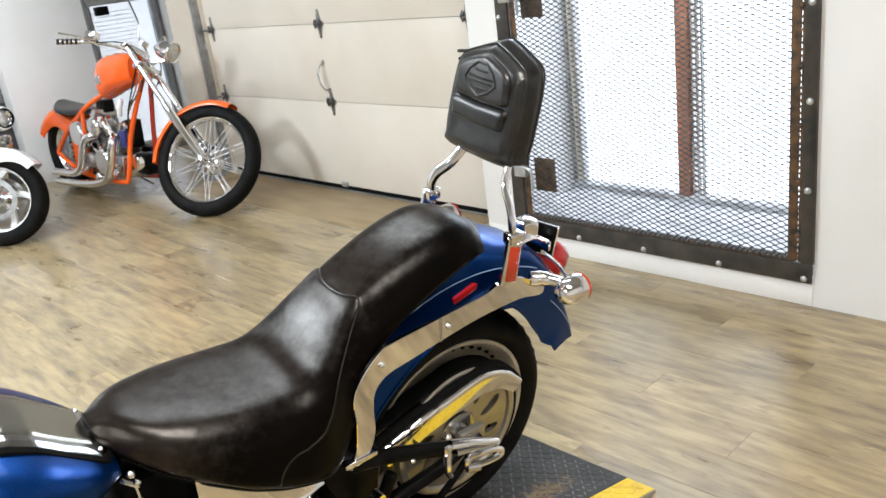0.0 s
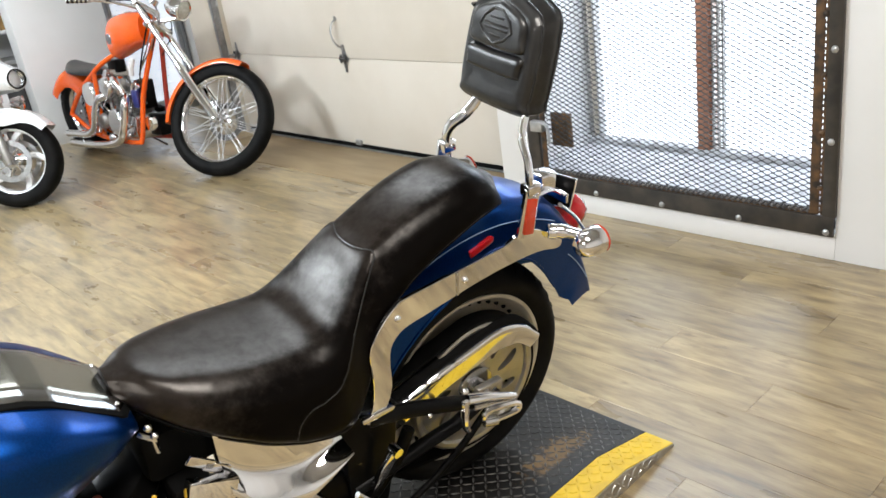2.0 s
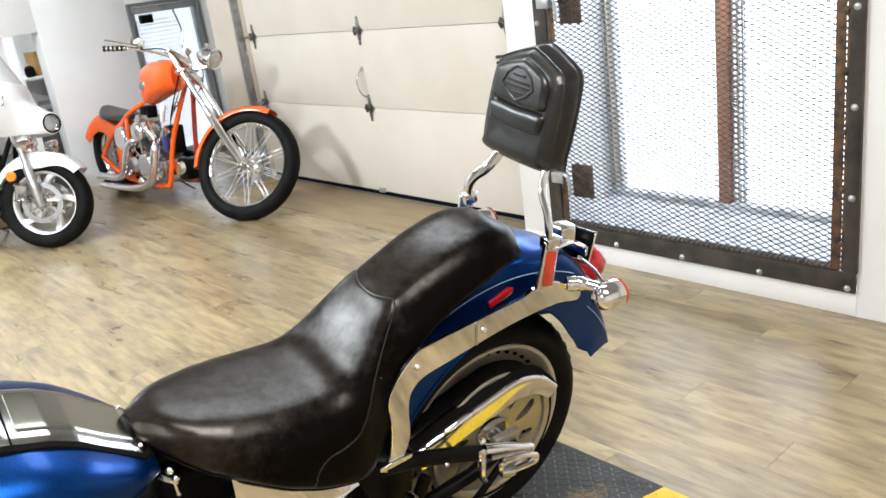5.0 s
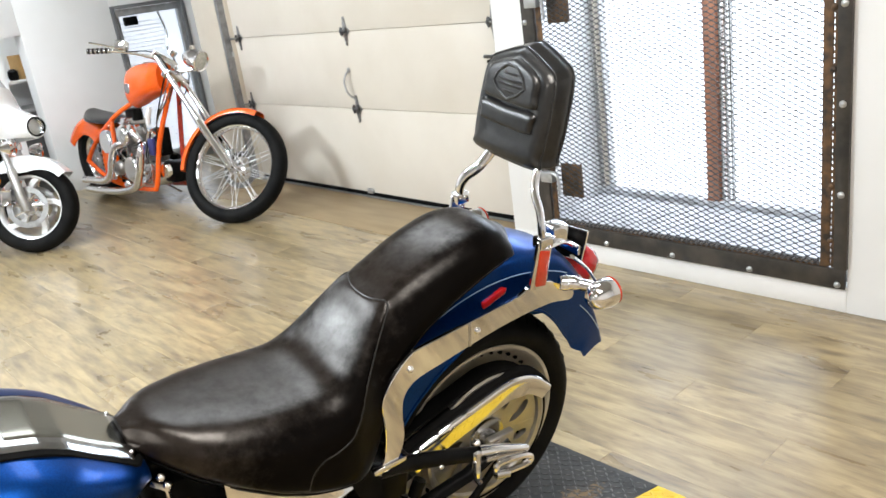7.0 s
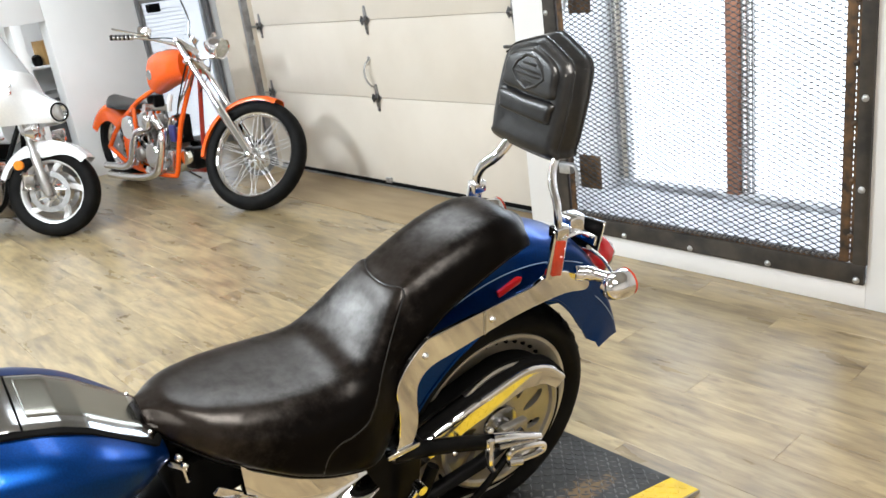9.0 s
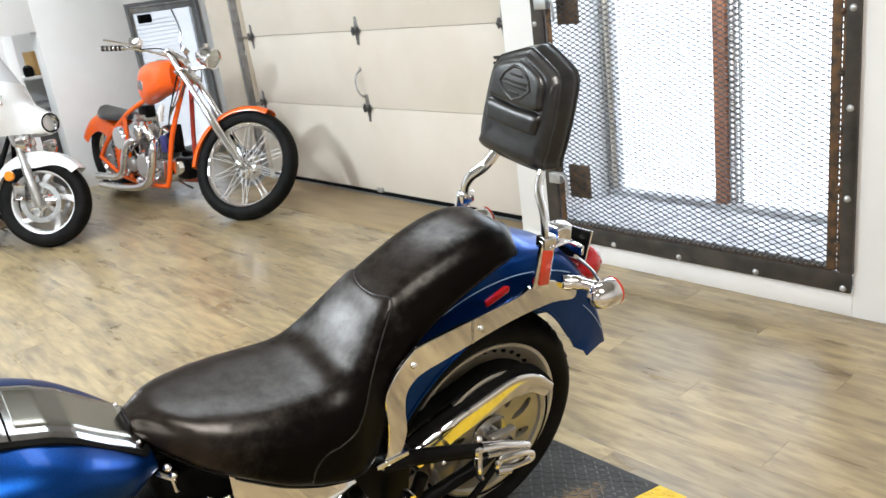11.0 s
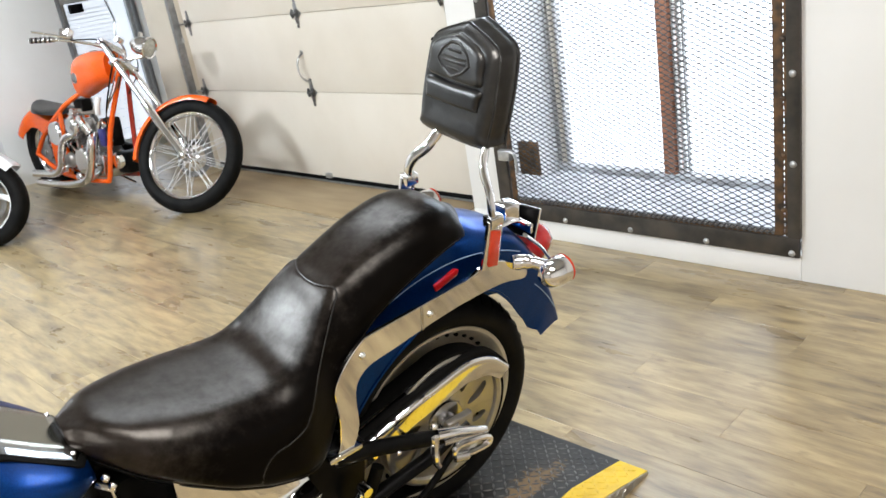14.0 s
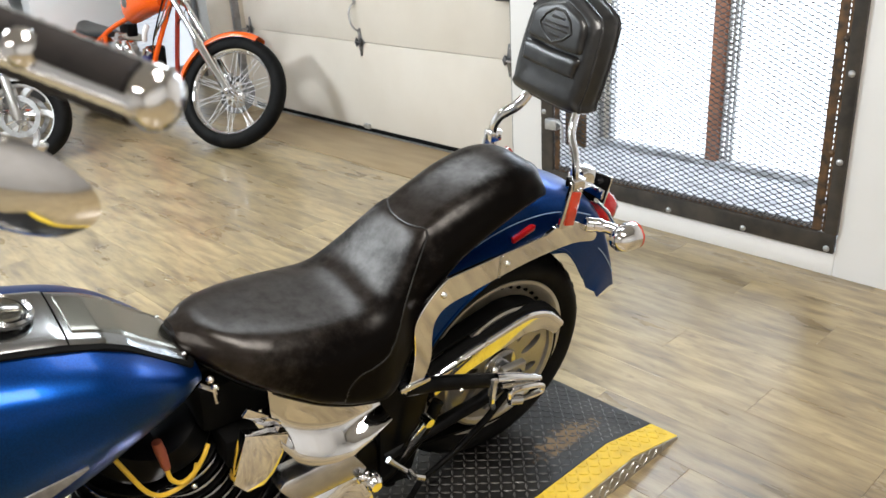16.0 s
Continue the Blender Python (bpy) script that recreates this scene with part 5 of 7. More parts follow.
        for k in range(12):
            a = radians(20 + k * 12.5)
            part("letter_bar", moved(box((0.005, -0.0022, 0.025), (0.0072, 0.0022, 0.037)), Mb @ Matrix.Rotation(a - radians(90), 4, "X")), STEEL, b, smooth=0)
        rows = []
        for k in np.linspace(0, 1, 12):
            y, z, hw = -1.185 + 0.128 * k, 0.632 + 0.032 * k, 0.021 * (1 - k) ** 0.8 + 0.001
            rows.append([Vector((s * (0.2035 - 0.002 * k - d * 0.16 + o), y, z + d)) for d, o in ((-hw, -0.004), (-hw * 0.8, 0.002), (hw * 0.8, 0.002), (hw, -0.004))])
        wb, wv = grid_mesh(rows, True)
        wb.faces.new(wv[0])
        wb.faces.new(wv[-1][::-1])
        part("badge_wing", wb, BADGE, b, smooth=30)
    return t


tank()


# frame, engine and fittings below the seat
def leaned(z0, k):
    """A shear that lets a cover stand further out towards its foot."""
    m = Matrix()
    m[0][2], m[0][3] = -k, k * z0
    return m


def frame_and_engine():
    F = [
        [(0.09, -1.20, 0.16), (0.10, -0.8, 0.13), (0.11, -0.45, 0.14), (0.115, -0.30, 0.24), (0.115, -0.24, 0.34)],
        [(0.03, -1.30, 0.72), (0.06, -1.27, 0.45), (0.09, -1.20, 0.16)],
    ]
    for s in (1, -1):
        for path in F:
            part("frame_tube", tube(spline([(s * x, y, z) for x, y, z in path], 6), 0.016, 12), BLACK_METAL, bike)
        part("seat_post", tube([(s * 0.10, -0.40, 0.47), (s * 0.10, -0.39, 0.30), (s * 0.10, -0.37, 0.12)], 0.020, 12), BLACK_METAL, bike)
    part("spine_tube", tube([(0, -1.35, 0.80), (0, -0.9, 0.66), (0, -0.5, 0.52)], 0.03, 12), BLACK_METAL, bike)
    # passenger peg mount and peg
    for s in (1, -1):
        pm = part("peg_mount", tube(spline([(s * 0.135, -0.36, 0.452), (s * 0.150, -0.28, 0.442), (s * 0.160, -0.18, 0.410), (s * 0.165, -0.095, 0.376)], 6), 0.0190, 14), BLACK_METAL, bike, "black tubular peg mount")
        part("end_cap", dome(0.018, 0.010, 14, Matrix.Translation((s * 0.165, -0.098, 0.376)) @ Matrix.Rotation(radians(90), 4, "Z")), BLACK_METAL, pm)
        part("stud", dome(0.007, 0.006, 10, Matrix.Translation((s * 0.175, -0.22, 0.412)) @ (Matrix() if s > 0 else Matrix.Scale(-1, 4, (1, 0, 0)))), CHROME, pm)
        pg = part("passenger_peg", tube([(s * 0.180, -0.112, 0.404), (s * 0.195, -0.060, 0.396), (s * 0.205, -0.004, 0.374), (s * 0.207, 0.014, 0.366)], [0.015, 0.013, 0.012, 0.009], 10, flat=0.8), CHROME, bike, "chrome folding passenger peg")
        loop = [(s * 0.203, -0.078, 0.352), (s * 0.206, -0.064, 0.362), (s * 0.214, 0.002, 0.352), (s * 0.217, 0.018, 0.340), (s * 0.216, 0.008, 0.326), (s * 0.208, -0.052, 0.326), (s * 0.203, -0.076, 0.336)]
        part("loop", tube(spline(loop + loop[:1], 4)[:-1], 0.0085, 8, closed=True), CHROME, pg)
        part("clevis", tube([(s * 0.178, -0.118, 0.402), (s * 0.186, -0.126, 0.362), (s * 0.182, -0.120, 0.322), (s * 0.176, -0.108, 0.300)], [0.012, 0.010, 0.009, 0.008], 8), CHROME, pg)
        part("roller", tube([(s * 0.204, -0.082, 0.333), (s * 0.214, -0.050, 0.329)], 0.014, 12), CHROME_DULL, pg)
        part("bolt", dome(0.010, 0.010, 12, Matrix.Translation((s * 0.165, -0.110, 0.416)) @ Matrix.Rotation(radians(-90), 4, "Y")), CHROME, pg)
        part("rib", tube([(s * 0.190, -0.100, 0.376), (s * 0.206, 0.000, 0.362)], 0.006, 8), CHROME_DULL, pg)
    # oil tank: chrome horseshoe with a flanged upper edge
    rows = []
    for y in np.linspace(-0.70, -0.432, 28):
        top = float(np.interp(y, [-0.70, -0.66, -0.62, -0.528, -0.432], [0.614, 0.578, 0.548, 0.492, 0.454]))
        low = float(np.interp(y, [-0.70, -0.668, -0.64, -0.606, -0.57, -0.532, -0.48, -0.432], [0.500, 0.444, 0.418, 0.398, 0.388, 0.386, 0.412, 0.442]))
        line = []
        for k in np.linspace(0, 1, 16):
            e = min(1, max(0, (k - 0.45) / 0.50))
            line.append(Vector((0.138 + 0.016 * k + 0.040 * e * e * (3 - 2 * e), y, top + (low - top) * k)))
        rows.append([Vector((0.03, y, top + 0.006)), Vector((0.140, y, top + 0.005)), Vector((0.142, y, top + 0.002))] + line + [Vector((0.03, y, low))])
    bm, vs = grid_mesh(rows, True)
    bm.faces.new(vs[0])
    bm.faces.new(vs[-1][::-1])
    ot = part("oil_tank", bm, CHROME, bike, "polished chrome oil tank", smooth=40)
    for ty, tz, tx in ((-0.735, 0.575, 0.150), (-0.708, 0.545, 0.150)):
        part("tab", moved(box((-0.004, -0.030, -0.010), (0.004, 0.030, 0.010), 0.002), Matrix.Translation((tx, ty, tz)) @ Matrix.Rotation(radians(-42), 4, "X")), CHROME, ot)
    part("mount_plate", plate([(-0.42, 0.46), (-0.41, 0.14), (-0.32, 0.12), (-0.29, 0.25), (-0.27, 0.44), (-0.34, 0.50)], 0.085, 0.122, 0.006), BLACK_METAL, bike, "black frame plate")
    # chrome side cover ahead of it
    cov = [(-0.769, 0.557), (-0.679, 0.522), (-0.690, 0.496), (-0.722, 0.448), (-0.745, 0.432), (-0.785, 0.432), (-0.809, 0.462)]
    part("side_cover", moved(crowned(cov, 0.165, 0.188, 0.006), leaned(0.49, 0.20)), CHROME, bike, "chrome coil cover", smooth=30)
    # primary and transmission covers
    t1 = [(-0.712, 0.380), (-0.694, 0.392), (-0.545, 0.392), (-0.530, 0.384), (-0.500, 0.336), (-0.515, 0.326), (-0.665, 0.326), (-0.682, 0.334)]
    part("starter_cover", moved(plate(t1, 0.14, 0.196, 0.005), leaned(0.36, 0.30)), CHROME_DULL, bike, "brushed metal starter cover", smooth=30)
    t2 = [(-0.692, 0.33), (-0.672, 0.348), (-0.537, 0.34), (-0.502, 0.318), (-0.484, 0.238), (-0.488, 0.158), (-0.532, 0.108), (-0.692, 0.098), (-1.082, 0.118), (-1.132, 0.178), (-1.112, 0.248), (-0.832, 0.278), (-0.752, 0.288)]
    pc = part("primary_cover", moved(crowned(t2, 0.12, 0.200, 0.030), leaned(0.26, 0.25)), CHROME, bike, "polished primary cover", smooth=40)
    for y, z in ((-0.680, 0.330), (-0.522, 0.328), (-0.496, 0.19), (-0.63, 0.116)):
        part("bolt", dome(0.010, 0.012, 12, Matrix.Translation((0.212, y, z))), CHROME, pc)
    part("inspection_ring", lathe([(0.060, 0.203), (0.075, 0.203), (0.075, 0.209), (0.060, 0.209), (0.060, 0.203)], 40, None, Matrix.Translation((0.012, -0.59, 0.205))), CHROME_DULL, pc)
    part("shift_nut", lathe([(0.0001, 0.16), (0.022, 0.16), (0.022, 0.19), (0.014, 0.20), (0.0001, 0.20)], 8, None, Matrix.Translation((0.04, -0.498, 0.306))), CHROME, bike)
    # cylinders with fins
    for cy, tilt in ((-0.78, -22), (-1.03, 22)):
        M = Matrix.Translation((0.0, cy - (0.02 if tilt < 0 else -0.02), 0.30)) @ Matrix.Rotation(radians(-tilt), 4, "X") @ Matrix.Rotation(radians(-90), 4, "Y")
        cyl = part("cylinder", lathe([(0.0001, -0.06), (0.06, -0.06), (0.06, 0.17), (0.0001, 0.17)], 28, None, M), BLACK_METAL, bike, "black finned cylinder")
        for k in range(11):
            part("fin", disc(0.094 - 0.002 * (k % 2), -0.04 + k * 0.0175, -0.034 + k * 0.0175, 28, M, 0.001), CHROME_DULL if k % 2 else BLACK_METAL, cyl)
        part("rocker_box", lathe([(0.0001, 0.165), (0.088, 0.165), (0.092, 0.175), (0.080, 0.215), (0.05, 0.232), (0.0001, 0.234)], 28, None, M), BLACK_METAL, cyl)
    # added dark block that stops the view through behind the seat posts
    part("view_block", box((-0.06, -0.42, 0.14), (0.08, -0.28, 0.46), 0.02), SEAL, bike)
    part("crankcase", box((-0.11, -1.12, 0.06), (0.11, -0.62, 0.30), 0.04), BLACK_METAL, bike)
    # added block, no real part: hides the floor between tank and fins
    part("backing_block", box((-0.10, -1.34, 0.12), (0.02, -1.10, 0.52), 0.03), SEAL, bike, "black backing block added behind the down tubes to hide the floor")
    part("gearbox", box((-0.11, -0.62, 0.10), (0.11, -0.36, 0.30), 0.03), BLACK_METAL, bike)
    part("coil_box", box((0.04, -0.79, 0.42), (0.120, -0.71, 0.50), 0.012), SEAL, bike)
    part("bridge_block", box((-0.08, -0.82, 0.50), (0.08, -0.60, 0.62), 0.02), SEAL, bike)
    # ignition leads
    part("plug_lead", tube(spline([(0.085, -1.000, 0.560), (0.110, -0.982, 0.523), (0.122, -0.958, 0.470), (0.122, -0.930, 0.440), (0.118, -0.892, 0.436), (0.112, -0.860, 0.446), (0.100, -0.846, 0.462)], 8), 0.0050, 8), YELLOW_WIRE, bike, "yellow ignition lead")
    part("plug_lead", tube(spline([(0.111, -0.910, 0.496), (0.116, -0.905, 0.464), (0.120, -0.885, 0.448), (0.122, -0.858, 0.466), (0.120, -0.836, 0.496), (0.110, -0.822, 0.512)], 8), 0.0050, 8), YELLOW_WIRE, bike, "yellow ignition lead")
    part("plug_boot", tube([(0.106, -0.919, 0.566), (0.108, -0.915, 0.540), (0.111, -0.909, 0.494)], [0.010, 0.011, 0.008], 10), BOOT, bike, "rust-red plug boot")
    # bits of chrome under the tank and seat
    for c, r in (((0.100, -0.800, 0.664), 0.009), ((0.100, -0.792, 0.640), 0.009), ((0.110, -0.62, 0.60), 0.008), ((0.125, -0.865, 0.43), 0.007), ((0.10, -1.02, 0.44), 0.014), ((0.11, -0.97, 0.40), 0.012), ((0.03, -1.115, 0.415), 0.012), ((0.03, -1.135, 0.40), 0.009)):
        part("chrome_bolt", dome(r, r, 10, Matrix.Translation(c)), CHROME, bike)
    part("petcock", tube([(0.080, -0.815, 0.640), (0.104, -0.795, 0.636), (0.106, -0.793, 0.606)], 0.006, 8), CHROME, bike)
    part("oil_line", tube(spline([(0.16, -1.0, 0.30), (0.17, -0.90, 0.325), (0.16, -0.80, 0.345)], 5), 0.009, 8), CHROME, bike)
    for k in range(9):
        part("hose_ring", lathe([(0.012, -0.003), (0.017, -0.003), (0.017, 0.003), (0.012, 0.003), (0.012, -0.003)], 14, None, Matrix.Translation((0.16, -0.722 + 0.006 * k, 0.300 - 0.014 * k)) @ Matrix.Rotation(radians(65), 4, "Y")), SEAL, bike)
    # rear brake side, swing arm
    part("swing_arm", tube([(0.115, -0.40, 0.24), (0.115, -0.1, 0.27), (0.115, 0.03, 0.318)], 0.020, 10, flat=0.7), BLACK_METAL, bike)
    part("swing_arm", tube([(-0.125, -0.40, 0.25), (-0.125, -0.1, 0.30), (-0.125, 0.03, 0.328)], 0.020, 10, flat=0.7), BLACK_METAL, bike)
    part("axle_block", box((0.100, -0.030, 0.300), (0.122, 0.050, 0.345), 0.006), ALLOY, bike)
    part("chrome_tab", box((0.120, -0.385, 0.462), (0.158, -0.300, 0.478), 0.005), CHROME, bike)
    # side stand and its chrome leg
    part("side_stand", tube([(0.118, 0.000, 0.262), (0.125, -0.080, 0.200), (0.128, -0.178, 0.142), (0.132, -0.292, 0.100), (0.150, -0.360, 0.045), (0.152, -0.372, 0.034)], [0.010, 0.010, 0.009, 0.009, 0.010, 0.011], 10), BLACK_METAL, bike, "black side stand leg resting on the platform")
    lg = part("stand_bracket", moved(plate([(-0.012, 0.0), (0.014, 0.004), (0.010, -0.10), (0.004, -0.135), (-0.014, -0.130), (-0.018, -0.06)], -0.008, 0.008, 0.003), Matrix.Translation((0.172, -0.318, 0.362)) @ Matrix.Rotation(radians(14), 4, "Y") @ Matrix.Rotation(radians(-18), 4, "X")), CHROME, bike, "chrome stand leg")
    part("knuckle", tube([(0.158, -0.318, 0.362), (0.186, -0.316, 0.360)], 0.013, 12), CHROME, lg)
    part("knob", tube([(0.188, -0.376, 0.236), (0.212, -0.376, 0.232)], 0.012, 12), CHROME, lg)
    part("lever", tube([(0.190, -0.376, 0.238), (0.176, -0.412, 0.276), (0.172, -0.424, 0.290)], [0.006, 0.007, 0.009], 8), CHROME_DULL, lg)
    part("return_spring", tube([(0.16, -0.36, 0.19), (0.175, -0.315, 0.165)], 0.009, 8), CHROME_DULL, bike)


frame_and_engine()


# handlebar with grip, lever and mirror
def bars():
    g1, g2 = Vector((0.849, -1.064, 1.558)), Vector((0.689, -1.168, 1.588))
    ax = (g2 - g1).normalized()
    M = Matrix.Translation(g1) @ ax.to_track_quat("X", "Z").to_matrix().to_4x4()
    bar = spline([g2, g2 + ax * 0.05, (0.50, -1.27, 1.52), (0.34, -1.38, 1.32), (0.20, -1.44, 1.10), (0.06, -1.45, 1.02), (-0.06, -1.45, 1.02), (-0.20, -1.44, 1.10), (-0.34, -1.38, 1.32), (-0.52, -1.26, 1.52), (-0.75, -1.14, 1.59)], 6)
    hb = part("handlebar", tube(bar, 0.0125, 12), CHROME, bike, "tall chrome handlebar")
    for s in (1, -1):
        part("riser", tube([(s * 0.05, -1.44, 0.93), (s * 0.05, -1.45, 1.03)], 0.018, 12), CHROME, hb)
        part("fork_leg", tube([(s * 0.09, -1.42, 0.95), (s * 0.09, -1.56, 0.55), (s * 0.09, -1.70, 0.32)], 0.022, 12), CHROME, bike)
    part("steering_head", tube([(0, -1.36, 0.62), (0, -1.43, 0.95)], 0.032, 16), BLACK_METAL, bike)
    # grip: chrome sleeve with rubber strips
    gr = part("grip_sleeve", lathe([(0.0001, -0.006), (0.009, -0.005), (0.0155, -0.002), (0.0195, 0.003), (0.0205, 0.012), (0.0190, 0.016), (0.0190, 0.135), (0.0240, 0.139), (0.0240, 0.150), (0.0125, 0.153)], 28, None, M), CHROME, hb, "chrome grip with black rubber strips")
    for k in range(3):
        a0 = radians(120 * k + 175)
        rows = []
        for x in np.linspace(0.018, 0.132, 24):
            rr = 0.0203 + 0.0005 * math.sin(x * 1800)
            rows.append([M @ Vector((x, r * math.cos(a0 + d), r * math.sin(a0 + d))) for r, d in ((0.0180, -0.66), (rr, -0.62), (rr + 0.0006, -0.3), (rr + 0.0008, 0), (rr + 0.0006, 0.3), (rr, 0.62), (0.0180, 0.66))])
        b, v = grid_mesh(rows, True)
        b.faces.new(v[0])
        b.faces.new(v[-1][::-1])
        part("rubber_strip", b, GRIPRUB, gr, smooth=50)
    part("switch_box", box((-0.02, -0.024, -0.026), (0.036, 0.024, 0.026), 0.008), CHROME, hb).matrix_local = M @ Matrix.Translation((0.185, 0, 0))
    # clutch lever with its ball end
    lev = part("clutch_lever", tube(spline([(0.849, -1.195, 1.488), (0.834, -1.192, 1.495), (0.820, -1.190, 1.503), (0.780, -1.191, 1.528), (0.745, -1.192, 1.547), (0.704, -1.200, 1.572), (0.672, -1.188, 1.584)], 6), [0.0052] * 12 + [0.0068] * 25, 12, flat=0.8), CHROME, hb, "chrome clutch lever with a ball end")
    part("collar", tube([(0.838, -1.193, 1.493), (0.830, -1.192, 1.498)], 0.0085, 12), CHROME, lev)
    out = Vector((0.906, -0.292, 0.305))
    out = (out - ax * out.dot(ax)).normalized()
    part("grip_stud", dome(0.0125, 0.011, 18, Matrix.Translation(g1 + ax * 0.089 + out * 0.0185) @ out.to_track_quat("X", "Z").to_matrix().to_4x4()), CHROME, gr, "round chrome stud on the grip")
    ball = bmesh.new()
    bmesh.ops.create_uvsphere(ball, u_segments=20, v_segments=12, radius=0.0118)
    part("ball_end", moved(ball, Matrix.Translation((0.851, -1.195, 1.485))), CHROME, lev)
    # mirror: a leaf-shaped chrome shell on a stem
    C, tip, top = Vector((0.682, -1.138, 1.447)), Vector((0.748, -1.088, 1.449)), Vector((0.656, -1.117, 1.478))
    u = tip - C
    v = top - C
    v -= u * (u.dot(v) / u.dot(u))
    n = v.cross(u).normalized()
    if n.x < 0:
        n = -n
    tilt = radians(50)
    vh = v.normalized()
    v, n = v * math.cos(tilt) + n * (v.length * math.sin(tilt)), n * math.cos(tilt) - vh * math.sin(tilt)
    rows = []
    for k in np.linspace(0.0, 1.0, 9):
        h = 0.016 * (1 - k ** 2) ** 0.8
        ring = []
        for a in np.linspace(0, 2 * math.pi, 49)[:-1]:
            ca, sa = math.cos(a), math.sin(a)
            px = math.copysign(abs(ca) ** 0.9, ca) * (1.0 if ca > 0 else 1.15)
            py = math.copysign(abs(sa) ** 0.85, sa) * (1 - 0.28 * max(0, px) ** 2)
            kk = max(k, 0.02)
            ring.append(C + u * px * kk + v * py * kk + n * h - v.normalized() * (h * 0.30))
        rows.append(ring)
    b, vs = grid_mesh(rows, True)
    b.faces.new(vs[0])
    mr = part("mirror_shell", b, CHROME, hb, "leaf-shaped chrome mirror")
    ring = [C + (p - C) * 0.94 - n * 0.003 for p in rows[-1]]
    gl = bmesh.new()
    gl.faces.new([gl.verts.new(p) for p in ring])
    r = bmesh.ops.extrude_face_region(gl, geom=gl.faces[:])
    bmesh.ops.translate(gl, vec=n * 0.003, verts=[q for q in r["geom"] if isinstance(q, bmesh.types.BMVert)])
    part("mirror_glass", gl, MIRRORGLASS, mr)
    part("mirror_stem", tube(spline([C - u * 0.5 - n * 0.01, C - u * 1.2 + v * 0.6 - n * 0.03, g2 + ax * 0.02], 6), 0.006, 10), CHROME, mr)
    for q in (0.2, -0.35, 0.55):
        part("rivet", dome(0.004, 0.003, 8, Matrix.Translation(C + u * q + v * 0.88)), CHROME, mr)


bars()

# ---- the orange chopper; x ahead, y to its left, from where the rear tyre stands ----
chop = thing("chopper_motorcycle", "orange hardtail chopper with a long raked chrome fork", "motorcycle", pose(-6.028, -0.578, 0.0, -5.0, 0.0, 4.9))


def wire_wheel(owner, M, R, half, rim_r, prefix):
    t = part(prefix + "_tyre", lathe([(rim_r, -half * 0.75), (rim_r + 0.012, -half * 0.95), ((R + rim_r) / 2, -half), (R - 0.018, -half * 0.82), (R - 0.004, -half * 0.45), (R, 0), (R - 0.004, half * 0.45), (R - 0.018, half * 0.82), ((R + rim_r) / 2, half), (rim_r + 0.012, half * 0.95), (rim_r, half * 0.75), (rim_r - 0.004, 0), (rim_r, -half * 0.75)], 64, None, M), RUBBER, owner, "black tyre", smooth=50)
    rm = part(prefix + "_rim", lathe([(rim_r + 0.004, -half * 0.72), (rim_r + 0.008, -half * 0.62), (rim_r - 0.010, -half * 0.5), (rim_r - 0.022, -half * 0.2), (rim_r - 0.022, half * 0.2), (rim_r - 0.010, half * 0.5), (rim_r + 0.008, half * 0.62), (rim_r + 0.004, half * 0.72), (rim_r, 0), (rim_r + 0.004, -half * 0.72)], 64, None, M), CHROME, owner, "chrome wire-spoked rim", smooth=40)
    hb = part(prefix + "_hub", lathe([(0.0001, -0.075), (0.018, -0.075), (0.02, -0.055), (0.044, -0.052), (0.044, -0.042), (0.026, -0.03), (0.026, 0.03), (0.044, 0.042), (0.044, 0.052), (0.02, 0.055), (0.018, 0.075), (0.0001, 0.075)], 24, None, M), CHROME, owner)
    n = 20
    for k in range(n):
        for s in (-1, 1):
            for lean in (-1, 1):
                a0 = 2 * math.pi * (k + (0.25 if s > 0 else 0)) / n
                if (k + (lean > 0)) % 2:
                    continue
                a1 = a0 + lean * 0.42
                p = M @ Vector((s * 0.047, 0.040 * math.cos(a0), 0.040 * math.sin(a0)))
                q = M @ Vector((s * 0.006, (rim_r - 0.02) * math.cos(a1), (rim_r - 0.02) * math.sin(a1)))
                part("spoke", tube([p, q], 0.0027, 5), SPOKE, rm)
    return t


wire_wheel(bike, Matrix.Translation((0.0, -1.70, 0.33)), 0.33, 0.055, 0.235, "front")


